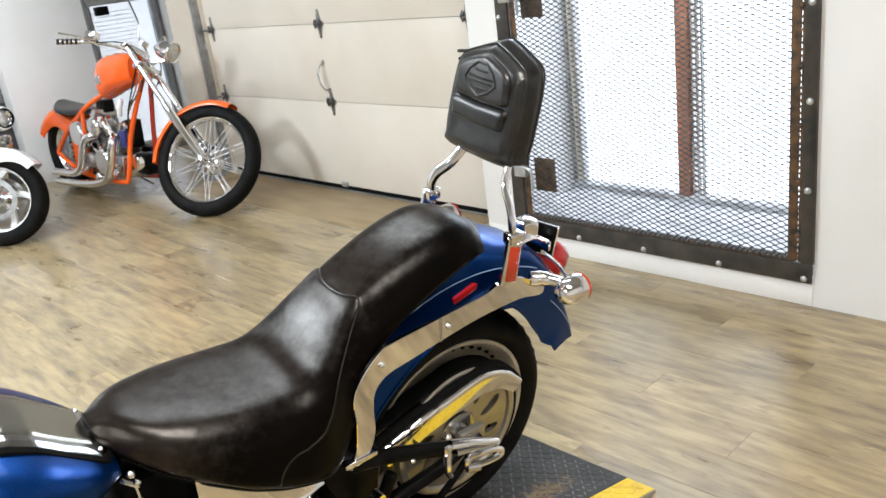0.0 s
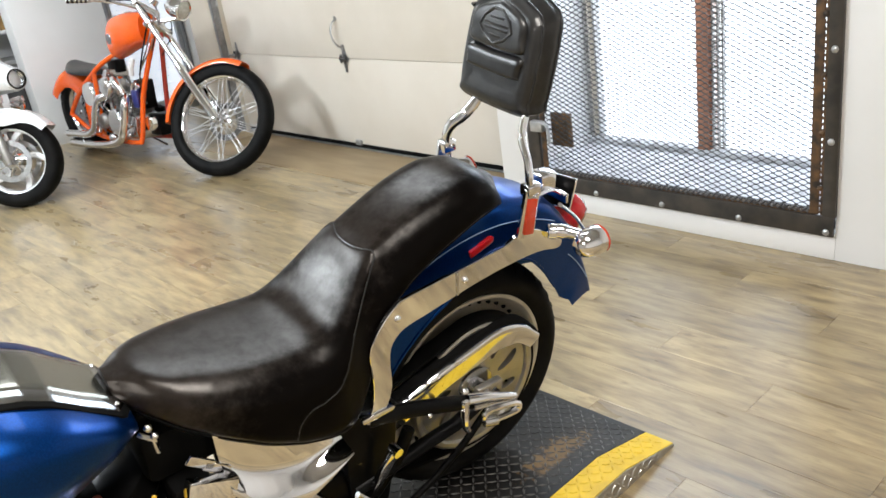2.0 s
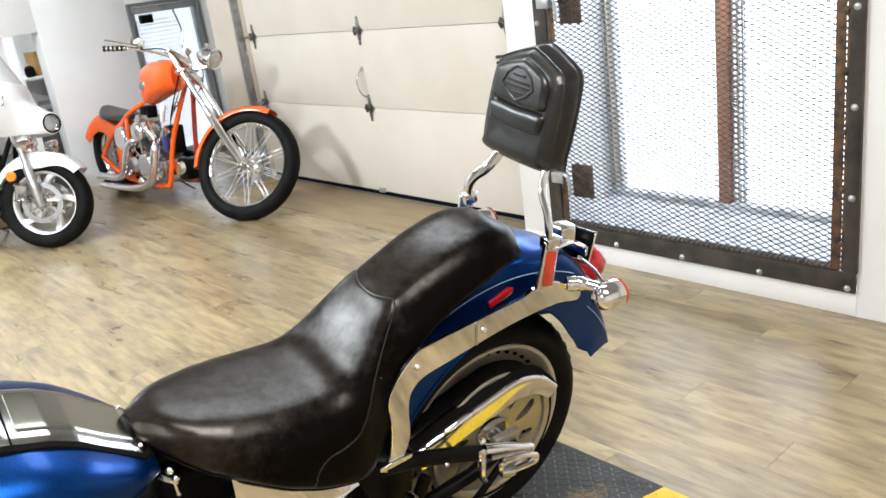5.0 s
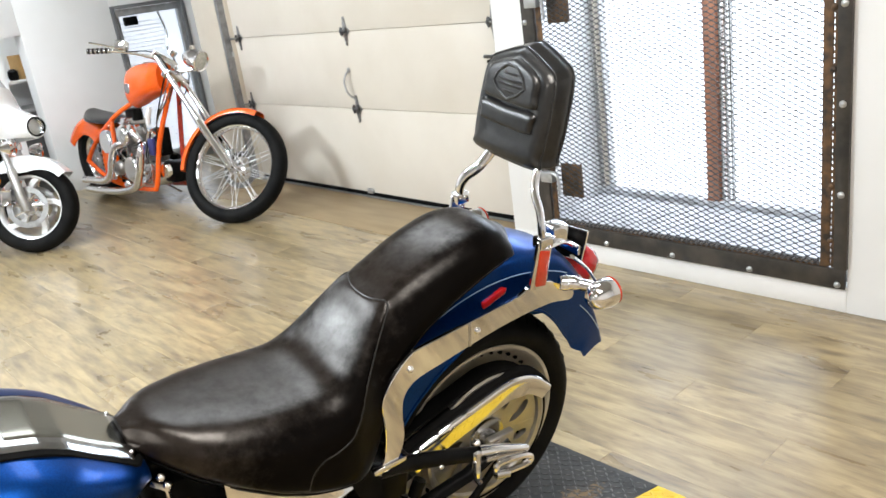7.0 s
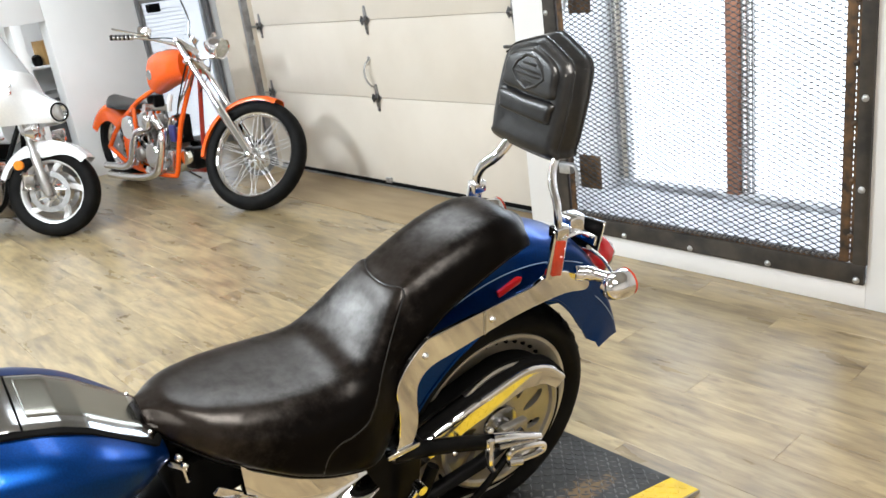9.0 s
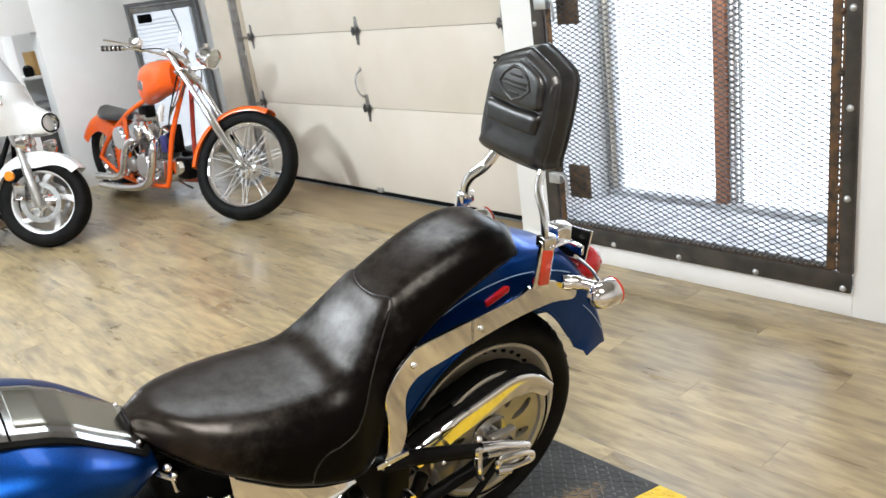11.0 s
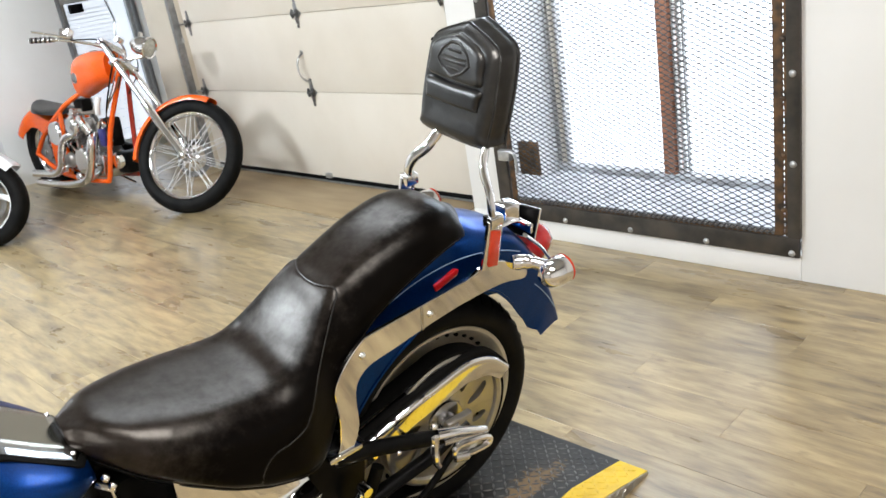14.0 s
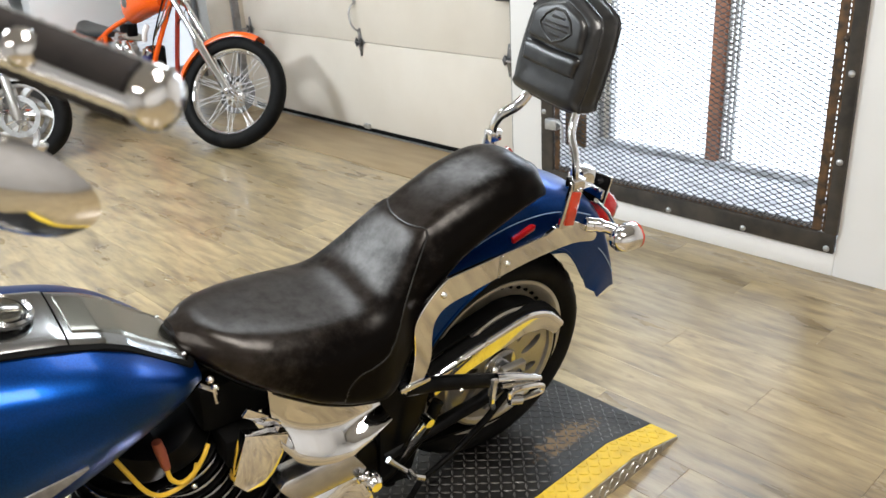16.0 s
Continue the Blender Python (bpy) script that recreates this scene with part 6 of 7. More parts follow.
def chopper():
    Q = Matrix.Rotation(radians(90), 4, "Z")
    RR = 0.325
    ra = Vector((0.0, 0, RR))
    # rear wheel, wide tyre
    wire_wheel(chop, Matrix.Translation(ra) @ Q, RR, 0.095, 0.205, "rear")
    part("rear_disc_cover", disc(0.10, -0.066, -0.060, 32, Matrix.Translation(ra) @ Q), CHROME_DULL, chop)
    # rear fender hugging the tyre
    rows = []
    for a in np.linspace(157, 42, 32):
        ring = []
        for q in np.linspace(-1, 1, 17):
            y = 0.122 * math.sin(q * math.pi / 2)
            r = 0.368 + 0.060 * max(0, (a - 105) / 52) ** 2 - 0.15 * abs(q) ** 4
            ring.append(Vector((r * math.cos(radians(a)), y, RR + r * math.sin(radians(a)))))
        rows.append(ring)
    bm, _ = grid_mesh(rows)
    bmesh.ops.recalc_face_normals(bm, faces=bm.faces[:])
    bmesh.ops.solidify(bm, geom=bm.faces[:], thickness=0.005)
    part("rear_fender", bm, ORANGE, chop, "orange hugging rear fender", smooth=60)
    # solo seat
    rows = []
    for x in np.linspace(-0.05, 0.40, 18):
        k = (x + 0.05) / 0.45
        w = 0.135 * math.sin(math.pi * (0.12 + 0.80 * (1 - k))) ** 0.6 + 0.02
        zb = 0.680 - 0.04 * k
        zt = zb + 0.045 + 0.03 * (1 - k) ** 3
        rows.append([Vector((x, w * math.sin(a), zb + (zt - zb) * max(0, math.cos(a)) ** 0.7)) for a in np.linspace(-math.pi / 2, math.pi / 2, 17)])
    bm, vs = grid_mesh(rows)
    bm.faces.new(vs[0])
    bm.faces.new(vs[-1][::-1])
    part("solo_seat", bm, LEATHER_NEW, chop, "low black leather solo seat", smooth=60)
    # tank: tall teardrop
    rows = []
    for x in np.linspace(0.77, 1.26, 30):
        k = (x - 0.77) / 0.49
        w = 0.125 * math.sin(math.pi * (0.17 + 0.73 * k)) ** 0.5
        end = 1 - 0.16 * max(0, 1 - k / 0.12) ** 2
        top = 0.92 + (0.135 + 0.058 * math.sin(math.pi * min(1, 0.10 + 0.62 * k))) * end
        low = 0.92 - (0.17 - 0.145 * k ** 0.85) * end
        mid = (top + low) / 2
        ring = []
        for a in np.linspace(0, 2 * math.pi, 33)[:-1]:
            s, c = math.sin(a), math.cos(a)
            ring.append(Vector((x, math.copysign(abs(s) ** 0.8, s) * w, mid + math.copysign(abs(c) ** 0.8, c) * (top - low) / 2)))
        rows.append(ring)
    bm, vs = grid_mesh(rows, True)
    bm.faces.new(vs[0])
    bm.faces.new(vs[-1][::-1])
    tk = part("fuel_tank", bm, ORANGE, chop, "tall glossy orange fuel tank", smooth=60)
    part("tank_badge", moved(disc(0.04, 0, 0.006, 20), Matrix.Translation((0.88, -0.118, 0.93)) @ Matrix.Rotation(radians(-90), 4, "Z")), CHROME_DULL, tk)
    part("filler_cap", moved(disc(0.03, 0, 0.02, 20), Matrix.Translation((1.02, 0, 1.098)) @ Matrix.Rotation(radians(-90), 4, "Y")), CHROME, tk)
    # frame
    for s in (1, -1):
        paths = [[(0.0, s * 0.135, RR), (0.22, s * 0.135, 0.50), (0.52, s * 0.09, 0.70), (0.80, s * 0.04, 0.82), (1.1, 0.0, 0.94), (1.38, 0.0, 1.02)],
                 [(0.0, s * 0.135, RR), (0.30, s * 0.135, 0.20), (0.62, s * 0.13, 0.15), (1.02, s * 0.13, 0.15), (1.10, s * 0.12, 0.20), (1.20, s * 0.09, 0.55), (1.40, s * 0.02, 0.98)],
                 [(0.48, s * 0.10, 0.67), (0.50, s * 0.12, 0.45), (0.50, s * 0.13, 0.17)]]
        for i, pth in enumerate(paths):
            part("frame_tube", tube(spline(pth, 6), 0.019, 12), RED_PAINT if (s > 0 and i == 1) else ORANGE, chop)
    part("steering_neck", tube([(1.36, 0, 0.93), (1.30, 0, 1.02)], 0.034, 16), ORANGE, chop)
    # engine
    part("crankcase", box((0.62, -0.13, 0.16), (1.04, 0.13, 0.36), 0.05), CHROME_DULL, chop, "polished crankcase")
    part("gearbox", box((0.38, -0.11, 0.18), (0.64, 0.11, 0.36), 0.04), CHROME_DULL, chop)
    part("cam_cover", disc(0.105, 0.0, 0.05, 28, Matrix.Translation((0.82, -0.13, 0.30)) @ Matrix.Rotation(radians(-90), 4, "Z"), 0.01), CHROME, chop)
    for cx, tilt in ((0.72, -24), (0.95, 24)):
        M = Matrix.Translation((cx + (0.02 if tilt < 0 else -0.02), 0, 0.34)) @ Matrix.Rotation(radians(tilt), 4, "Y") @ Matrix.Rotation(radians(-90), 4, "Y")
        cyl = part("cylinder", lathe([(0.0001, 0), (0.062, 0), (0.062, 0.22), (0.0001, 0.22)], 24, None, M), BLACK_METAL, chop, "finned cylinder with a chrome rocker box")
        for k in range(10):
            part("fin", disc(0.088, 0.012 + k * 0.020, 0.020 + k * 0.020, 24, M, 0.001), STEEL, cyl)
        part("rocker_box", lathe([(0.0001, 0.215), (0.078, 0.215), (0.084, 0.225), (0.076, 0.265), (0.045, 0.285), (0.0001, 0.287)], 20, None, M), CHROME, cyl)
        for dy in (-0.10, -0.125):
            part("pushrod", tube([(cx, dy, 0.34), (cx + (-0.09 if tilt < 0 else 0.09), dy + 0.04, 0.60)], 0.011, 8), CHROME, cyl)
    part("air_cleaner", lathe([(0.0001, 0), (0.070, 0), (0.080, 0.012), (0.080, 0.045), (0.066, 0.062), (0.0001, 0.066)], 28, None, Matrix.Translation((0.80, -0.14, 0.575)) @ Matrix.Rotation(radians(-90), 4, "Z")), CHROME, chop, "round chrome air cleaner")
    part("carburettor", box((0.78, -0.14, 0.52), (0.88, -0.04, 0.62), 0.02), STEEL, chop)
    part("oil_tank", moved(lathe([(0.0001, -0.15), (0.09, -0.15), (0.11, -0.12), (0.11, 0.12), (0.09, 0.15), (0.0001, 0.15)], 28), Matrix.Translation((0.40, 0, 0.50)) @ Q), CHROME, chop, "round chrome oil tank")
    part("battery_panel", box((0.22, -0.11, 0.20), (0.44, -0.10, 0.42), 0.008), ORANGE, chop)
    # exhaust
    ex = [[(0.70, -0.13, 0.50), (0.64, -0.19, 0.47), (0.60, -0.215, 0.36), (0.55, -0.22, 0.25), (0.42, -0.22, 0.195), (0.22, -0.22, 0.185), (0.06, -0.22, 0.18)],
          [(1.00, -0.13, 0.50), (1.06, -0.19, 0.46), (1.02, -0.21, 0.30), (0.92, -0.21, 0.18), (0.72, -0.22, 0.13), (0.36, -0.22, 0.108), (0.10, -0.22, 0.106)]]
    for e in ex:
        part("exhaust_pipe", tube(spline(e, 7), 0.031, 14), CHROME, chop, "chrome drag pipe")
    for k, (gx, gz, gr, gd) in enumerate(((0.60, 0.30, 0.062, 0.05), (0.50, 0.24, 0.045, 0.06), (0.92, 0.34, 0.050, 0.04), (0.70, 0.17, 0.040, 0.05), (0.86, 0.20, 0.055, 0.045))):
        gc = part("engine_cover", lathe([(0.0001, gd + 0.012), (gr * 0.55, gd + 0.010), (gr * 0.85, gd), (gr, gd * 0.55), (gr * 0.92, 0.0), (0.0001, 0.0)], 24, None, Matrix.Translation((gx, -0.12, gz)) @ Matrix.Rotation(radians(-90), 4, "Z")), CHROME if k % 2 else ALLOY, chop, "polished engine cover")
        for j in range(5):
            q = 2 * math.pi * j / 5 + k
            part("cover_bolt", dome(0.007, 0.006, 8, Matrix.Translation((gx + gr * 0.72 * math.cos(q), -0.12 - gd - 0.004, gz + gr * 0.72 * math.sin(q))) @ Matrix.Rotation(radians(-90), 4, "Z")), STEEL, gc)
    part("intake_horn", tube(spline([(0.84, -0.10, 0.60), (0.88, -0.15, 0.63), (0.95, -0.17, 0.60), (0.99, -0.15, 0.52)], 6), [0.03] * 19, 12), CHROME, chop, "curved chrome intake")
    part("top_plate", plate([(0.12, 0.62), (0.10, 0.68), (-0.10, 0.70), (-0.12, 0.64)], 0.64, 0.70, 0.008), CHROME_DULL, chop)
    # dark drive case and plates on the far side, fittings between frame and engine
    part("drive_case", moved(plate([(-0.36, 0.28), (-0.44, 0.38), (-0.80, 0.42), (-1.02, 0.38), (-1.09, 0.27), (-1.02, 0.16), (-0.46, 0.16)], 0.12, 0.17, 0.012), Matrix.Rotation(radians(90), 4, "Z")), BLACK_METAL, chop, "black drive case")
    part("coil_cover", box((0.58, -0.03, 0.66), (0.72, 0.06, 0.76), 0.015), BLACK_METAL, chop)
    part("engine_mount", box((1.02, -0.05, 0.40), (1.12, 0.05, 0.62), 0.015), BLACK_METAL, chop)
    for bx, bz, br in ((0.66, 0.26, 0.018), (0.74, 0.40, 0.014), (0.90, 0.41, 0.014), (0.98, 0.28, 0.016), (0.48, 0.28, 0.022), (0.58, 0.46, 0.014), (0.70, 0.20, 0.012), (0.94, 0.20, 0.012)):
        part("bolt_head", moved(disc(br, 0, 0.02, 12), Matrix.Translation((bx, -0.13, bz)) @ Matrix.Rotation(radians(-90), 4, "Z")), CHROME, chop)
    for k in range(4):
        part("oil_pipe", tube(spline([(0.50 + 0.03 * k, -0.10, 0.50 - 0.02 * k), (0.58 + 0.02 * k, -0.15, 0.42), (0.66 + 0.03 * k, -0.135, 0.34)], 6), 0.007, 7), CHROME if k % 2 else BLACK_METAL, chop)
    # oil cooler, coil and cables ahead of the engine
    part("regulator", box((1.10, -0.05, 0.20), (1.26, 0.16, 0.36), 0.02), BLACK_METAL, chop)
    part("horn", disc(0.055, 0.0, 0.04, 20, Matrix.Translation((1.20, -0.10, 0.30)) @ Q), CHROME, chop)
    part("blue_tag", box((1.06, -0.125, 0.42), (1.14, -0.10, 0.55), 0.004), BLUE_PLASTIC, chop, "navy plastic bag hanging by the frame")
    part("plug_cap", tube([(1.10, -0.11, 0.66), (1.13, -0.12, 0.72), (1.14, -0.10, 0.78)], 0.021, 8), LAMPWHITE, chop)
    for k in range(3):
        part("cable", tube(spline([(1.42, -0.06 + 0.04 * k, 1.08), (1.36, -0.12 + 0.03 * k, 0.86), (1.22, -0.11, 0.66), (1.12, -0.08 + 0.02 * k, 0.44)], 6), 0.006, 6), CHROME_DULL if k else BLACK_METAL, chop)
    # steered front end
    head, axle = Vector((1.30, 0, 1.10)), Vector((2.03, 0, 0.358))
    ax = (axle - head).normalized()
    turn = Matrix.Translation(axle) @ Matrix.Rotation(radians(-34), 4, ax) @ Matrix.Translation(-axle)
    FR = 0.398
    wire_wheel(chop, turn @ Matrix.Translation(axle) @ Q, FR, 0.055, 0.305, "front")
    part("brake_disc", lathe([(0.095, 0.066), (0.135, 0.066), (0.135, 0.062), (0.095, 0.062), (0.095, 0.066)], 36, None, turn @ Matrix.Translation(axle) @ Q), IRON, chop)
    part("caliper", moved(box((-0.16, 0.05, 0.06), (-0.07, 0.085, 0.15), 0.015), turn @ Matrix.Translation(axle)), CHROME_DULL, chop)
    rows = []
    for a in np.linspace(188, 72, 36):
        ring = []
        for q in np.linspace(-1, 1, 13):
            y = 0.066 * math.sin(q * math.pi / 2)
            r = 0.428 - 0.045 * abs(q) ** 3
            ring.append(turn @ (axle + Vector((r * math.cos(radians(a)), y, r * math.sin(radians(a))))))
        rows.append(ring)
    bm, _ = grid_mesh(rows)
    bmesh.ops.recalc_face_normals(bm, faces=bm.faces[:])
    bmesh.ops.solidify(bm, geom=bm.faces[:], thickness=0.004)
    part("front_fender", bm, ORANGE, chop, "slim orange front fender", smooth=60)
    for s in (1, -1):
        o = Vector((0, s * 0.105, 0))
        up = head - ax * 0.06
        part("fork_tube", tube([turn @ (up + o), turn @ (head + (axle - head) * 0.62 + o)], 0.021, 14), CHROME, chop, "long chrome fork tube")
        part("fork_slider", tube([turn @ (head + (axle - head) * 0.52 + o), turn @ (head + (axle - head) * 0.60 + o), turn @ (axle + o * 0.95 - ax * 0.02), turn @ (axle + o * 0.95 + ax * 0.03)], [0.026, 0.030, 0.030, 0.024], 14), CHROME, chop, "polished fork slider")
        part("axle_cap", moved(disc(0.022, 0, 0.03, 16), turn @ Matrix.Translation(axle + o * 0.9) @ Matrix.Rotation(radians(90 * s), 4, "Z")), CHROME, chop)
    for k in (-0.03, 0.16):
        part("fork_clamp", moved(box((-0.035, -0.14, -0.018), (0.035, 0.14, 0.018), 0.012), turn @ Matrix.Translation(head + ax * k) @ Matrix.Rotation(radians(-40), 4, "Y")), CHROME, chop)
    hbm = [(-0.02, 0.0, 0.0), (-0.04, 0.12, -0.01), (-0.12, 0.24, -0.02), (-0.22, 0.36, -0.045), (-0.34, 0.42, -0.075)]
    top = head - ax * 0.02 + Vector((0.045, 0, -0.01))
    for s in (1, -1):
        pts = [turn @ (top + Vector((x, s * y, z))) for x, y, z in hbm]
        hb = part("handlebar", tube(spline(pts, 6), 0.0125, 10), CHROME, chop, "pulled-back chrome handlebar")
        gp = [turn @ (top + Vector((-0.22, s * 0.36, -0.045))), turn @ (top + Vector((-0.36, s * 0.43, -0.08)))]
        gr = part("grip", tube(gp, 0.018, 12), CHROME_DULL, hb, "ribbed chrome grip")
        for k in range(5):
            p0, p1 = gp[0].lerp(gp[1], 0.15 + 0.18 * k), gp[0].lerp(gp[1], 0.23 + 0.18 * k)
            part("grip_ring", tube([p0, p1], 0.0205, 12), GRIPRUB, gr)
        part("lever", tube([turn @ (top + Vector((-0.14, s * 0.33, -0.02))), turn @ (top + Vector((-0.22, s * 0.42, -0.03))), turn @ (top + Vector((-0.32, s * 0.47, -0.03)))], 0.006, 8), CHROME, hb)
        part("control_box", moved(box((-0.045, -0.03, -0.02), (0.045, 0.03, 0.045), 0.010), turn @ Matrix.Translation(top + Vector((-0.18, s * 0.31, 0.0)))), CHROME, hb)
        # hanging cables
        part("cable", tube(spline([turn @ (top + Vector((-0.16, s * 0.30, -0.03))), turn @ (top + Vector((0.02, s * 0.20, 0.0))), turn @ (top + Vector((0.12, s * 0.10, -0.14))), turn @ (top + Vector((0.10, s * 0.06, -0.30)))], 6), 0.005, 6), BLACK_METAL, hb)
    part("mirror", moved(disc(0.045, 0, 0.02, 20), turn @ Matrix.Translation(top + Vector((-0.10, 0.36, 0.22))) @ Matrix.Rotation(radians(20), 4, "Z")), CHROME, chop)
    part("gauge", moved(disc(0.035, 0, 0.04, 20), turn @ Matrix.Translation(top + Vector((0.0, 0.0, 0.06))) @ Matrix.Rotation(radians(-60), 4, "Y")), CHROME, chop)
    # headlight
    hp = turn @ (head + Vector((0.27, 0.0, 0.03)))
    hd = (turn.to_3x3() @ Vector((0.97, 0.0, -0.22))).normalized()
    Mh = Matrix.Translation(hp) @ hd.to_track_quat("X", "Z").to_matrix().to_4x4()
    hl = part("headlight", lathe([(0.0001, -0.13), (0.03, -0.12), (0.058, -0.08), (0.072, -0.03), (0.076, 0.02), (0.080, 0.03), (0.074, 0.04), (0.066, 0.034)], 28, None, Mh), CHROME, chop, "chrome bullet headlight")
    part("lens", lathe([(0.070, 0.030), (0.05, 0.042), (0.0001, 0.048)], 28, None, Mh), material("headlight_glass", (0.55, 0.55, 0.5), 0.05, 0.3, (0.40, 0.40, 0.36), 60, coat=1.0), hl)
    part("bracket", tube([hp - Vector((0, 0, 0.06)), turn @ (head + ax * 0.10)], 0.014, 8), CHROME, hl)
    # side stand
    part("side_stand", tube([(0.72, 0.13, 0.14), (0.80, 0.24, 0.02 + 0.24 * math.tan(radians(5)))], 0.011, 8), CHROME, chop)


chopper()

# ---- the white touring motorcycle; x ahead, y to its left, from where the front tyre stands ----
tour = thing("touring_motorcycle", "pearl white touring motorcycle with a fork-mounted fairing", "motorcycle", pose(-4.825, -1.60, 0.0, -16.0, 0.0, 24.0))


def tourer():
    Q = Matrix.Rotation(radians(90), 4, "Z")
    S = Matrix.Rotation(radians(26), 4, "Z")
    R = 0.318
    ax = Vector((0, 0, R))
    M = S @ Matrix.Translation(ax) @ Q
    part("front_tyre", lathe([(0.222, -0.052), (0.238, -0.060), (0.27, -0.066), (0.298, -0.058), (0.312, -0.034), (R, 0), (0.312, 0.034), (0.298, 0.058), (0.27, 0.066), (0.238, 0.060), (0.222, 0.052), (0.218, 0), (0.222, -0.052)], 64, None, M), RUBBER, tour, "black tyre", smooth=50)
    rim = part("front_rim", lathe([(0.230, -0.054), (0.234, -0.046), (0.212, -0.040), (0.200, -0.02), (0.200, 0.02), (0.212, 0.040), (0.234, 0.046), (0.230, 0.054), (0.222, 0), (0.230, -0.054)], 64, None, M), WHITE_PAINT, tour, "white cast wheel", smooth=40)
    for k in range(5):
        a0 = 2 * math.pi * k / 5
        rows = []
        for r in np.linspace(0.045, 0.206, 8):
            tw = (r - 0.045) * 3.4
            wd = 0.36 * (0.07 / r) ** 0.45
            rows.append([M @ Vector((x, r * math.cos(a0 + tw + d), r * math.sin(a0 + tw + d))) for x, d in ((-0.020, -wd / 2), (-0.026, 0), (-0.020, wd / 2), (0.020, wd / 2), (0.026, 0), (0.020, -wd / 2))])
        b, v = grid_mesh(rows, True)
        b.faces.new(v[0])
        b.faces.new(v[-1][::-1])
        part("spoke", b, WHITE_PAINT, rim, smooth=40)
    for s in (1, -1):
        for bz in (0.98, 1.03):
            part("screen_bolt", disc(0.014, -0.008, 0.008, 12, S @ Matrix.Translation((-0.16, s * 0.24, bz))), CHROME, tour)
    part("front_hub", disc(0.06, -0.07, 0.07, 28, M, 0.01), CHROME, tour)
    for s in (1, -1):
        part("brake_disc", lathe([(0.105, s * 0.072), (0.142, s * 0.072), (0.142, s * 0.077), (0.105, s * 0.077), (0.105, s * 0.072)], 40, None, M), STEEL, tour, "drilled steel brake disc")
        for k in range(7):
            a = 2 * math.pi * k / 7
            part("disc_arm", tube([M @ Vector((s * 0.072, 0.04 * math.cos(a), 0.04 * math.sin(a))), M @ Vector((s * 0.073, 0.108 * math.cos(a + 0.3), 0.108 * math.sin(a + 0.3)))], 0.006, 8), CHROME, tour)
        part("caliper", moved(box((-0.16, s * 0.062, 0.02), (-0.08, s * 0.115, 0.12), 0.015), S @ Matrix.Translation(ax)), CHROME, tour)
        lo, hi = ax + Vector((0.0, s * 0.105, 0.0)), Vector((-0.22, s * 0.105, 1.0))
        d = hi - lo
        part("fork_slider", tube([S @ (lo - d * 0.04), S @ (lo + d * 0.05), S @ (lo + d * 0.36), S @ (lo + d * 0.38)], [0.022, 0.030, 0.030, 0.026], 14), ALLOY, tour, "polished fork slider")
        part("fork_tube", tube([S @ (lo + d * 0.36), S @ (lo + d * 0.62)], 0.021, 12), STEEL, tour)
        part("fork_shroud", tube([S @ (lo + d * 0.58), S @ (lo + d * 0.60), S @ (lo + d * 1.02)], [0.032, 0.036, 0.036], 14), CHROME, tour, "chrome fork shroud")
        part("front_reflector", disc(0.034, -0.012, 0.012, 20, S @ Matrix.Translation((-0.17, s * 0.15, 0.50)) @ Q, 0.004), AMBER_LENS, tour, "round amber reflector")
        part("passing_lamp", moved(lathe([(0.0001, -0.06), (0.035, -0.05), (0.05, 0.0), (0.052, 0.02), (0.0001, 0.03)], 20), S @ Matrix.Translation((-0.03, s * 0.20, 0.72))), CHROME, tour, "chrome passing lamp")
    # fender with side valance
    rows = []
    for a in np.linspace(165, 42, 40):
        ring = []
        for q in np.linspace(-1, 1, 21):
            y = 0.088 * math.sin(q * math.pi / 2) ** 1 if abs(q) < 1 else math.copysign(0.088, q)
            k = abs(q)
            depth = 0.05 + 0.07 * math.exp(-((a - 95) / 30) ** 2)
            r = 0.358 - depth * max(0, (k - 0.45) / 0.55) ** 1.6
            ring.append(S @ (ax + Vector((r * math.cos(radians(a)), y, r * math.sin(radians(a))))))
        rows.append(ring)
    bm, _ = grid_mesh(rows)
    bmesh.ops.recalc_face_normals(bm, faces=bm.faces[:])
    bmesh.ops.solidify(bm, geom=bm.faces[:], thickness=0.004)
    part("front_fender", bm, WHITE_PAINT, tour, "white valanced front fender", smooth=60)
    # fairing shell
    rows = []
    for k in np.linspace(0, 1, 26):
        z = 0.80 + 0.34 * k
        hw = 0.16 + 0.24 * math.sin(math.pi * (0.08 + 0.62 * k)) ** 0.9
        ring = []
        for q in np.linspace(-1, 1, 33):
            x = -0.02 - 0.12 * k ** 1.4 - 0.30 * abs(q) ** 2.4
            nose = 0.115 * math.exp(-((q * hw) / 0.125) ** 4) * math.exp(-((z - 0.88) / 0.105) ** 4)
            ring.append(S @ Vector((x + nose, hw * q, z - 0.05 * abs(q) ** 2 * (1 - k))))
        rows.append(ring)
    bm, _ = grid_mesh(rows)
    bmesh.ops.recalc_face_normals(bm, faces=bm.faces[:])
    bmesh.ops.solidify(bm, geom=bm.faces[:], thickness=0.006)
    part("fairing", bm, WHITE_PAINT, tour, "pearl white batwing fairing", smooth=60)
    rows = []
    for k in np.linspace(0, 1, 14):
        z = 1.12 + 0.28 * k
        hw = 0.36 - 0.12 * k ** 2
        rows.append([S @ Vector((-0.135 - 0.20 * k - 0.24 * abs(q) ** 2.2, hw * q, z - 0.03 * abs(q) ** 3)) for q in np.linspace(-1, 1, 25)])
    bm, _ = grid_mesh(rows)
    bmesh.ops.recalc_face_normals(bm, faces=bm.faces[:])
    bmesh.ops.solidify(bm, geom=bm.faces[:], thickness=0.005)
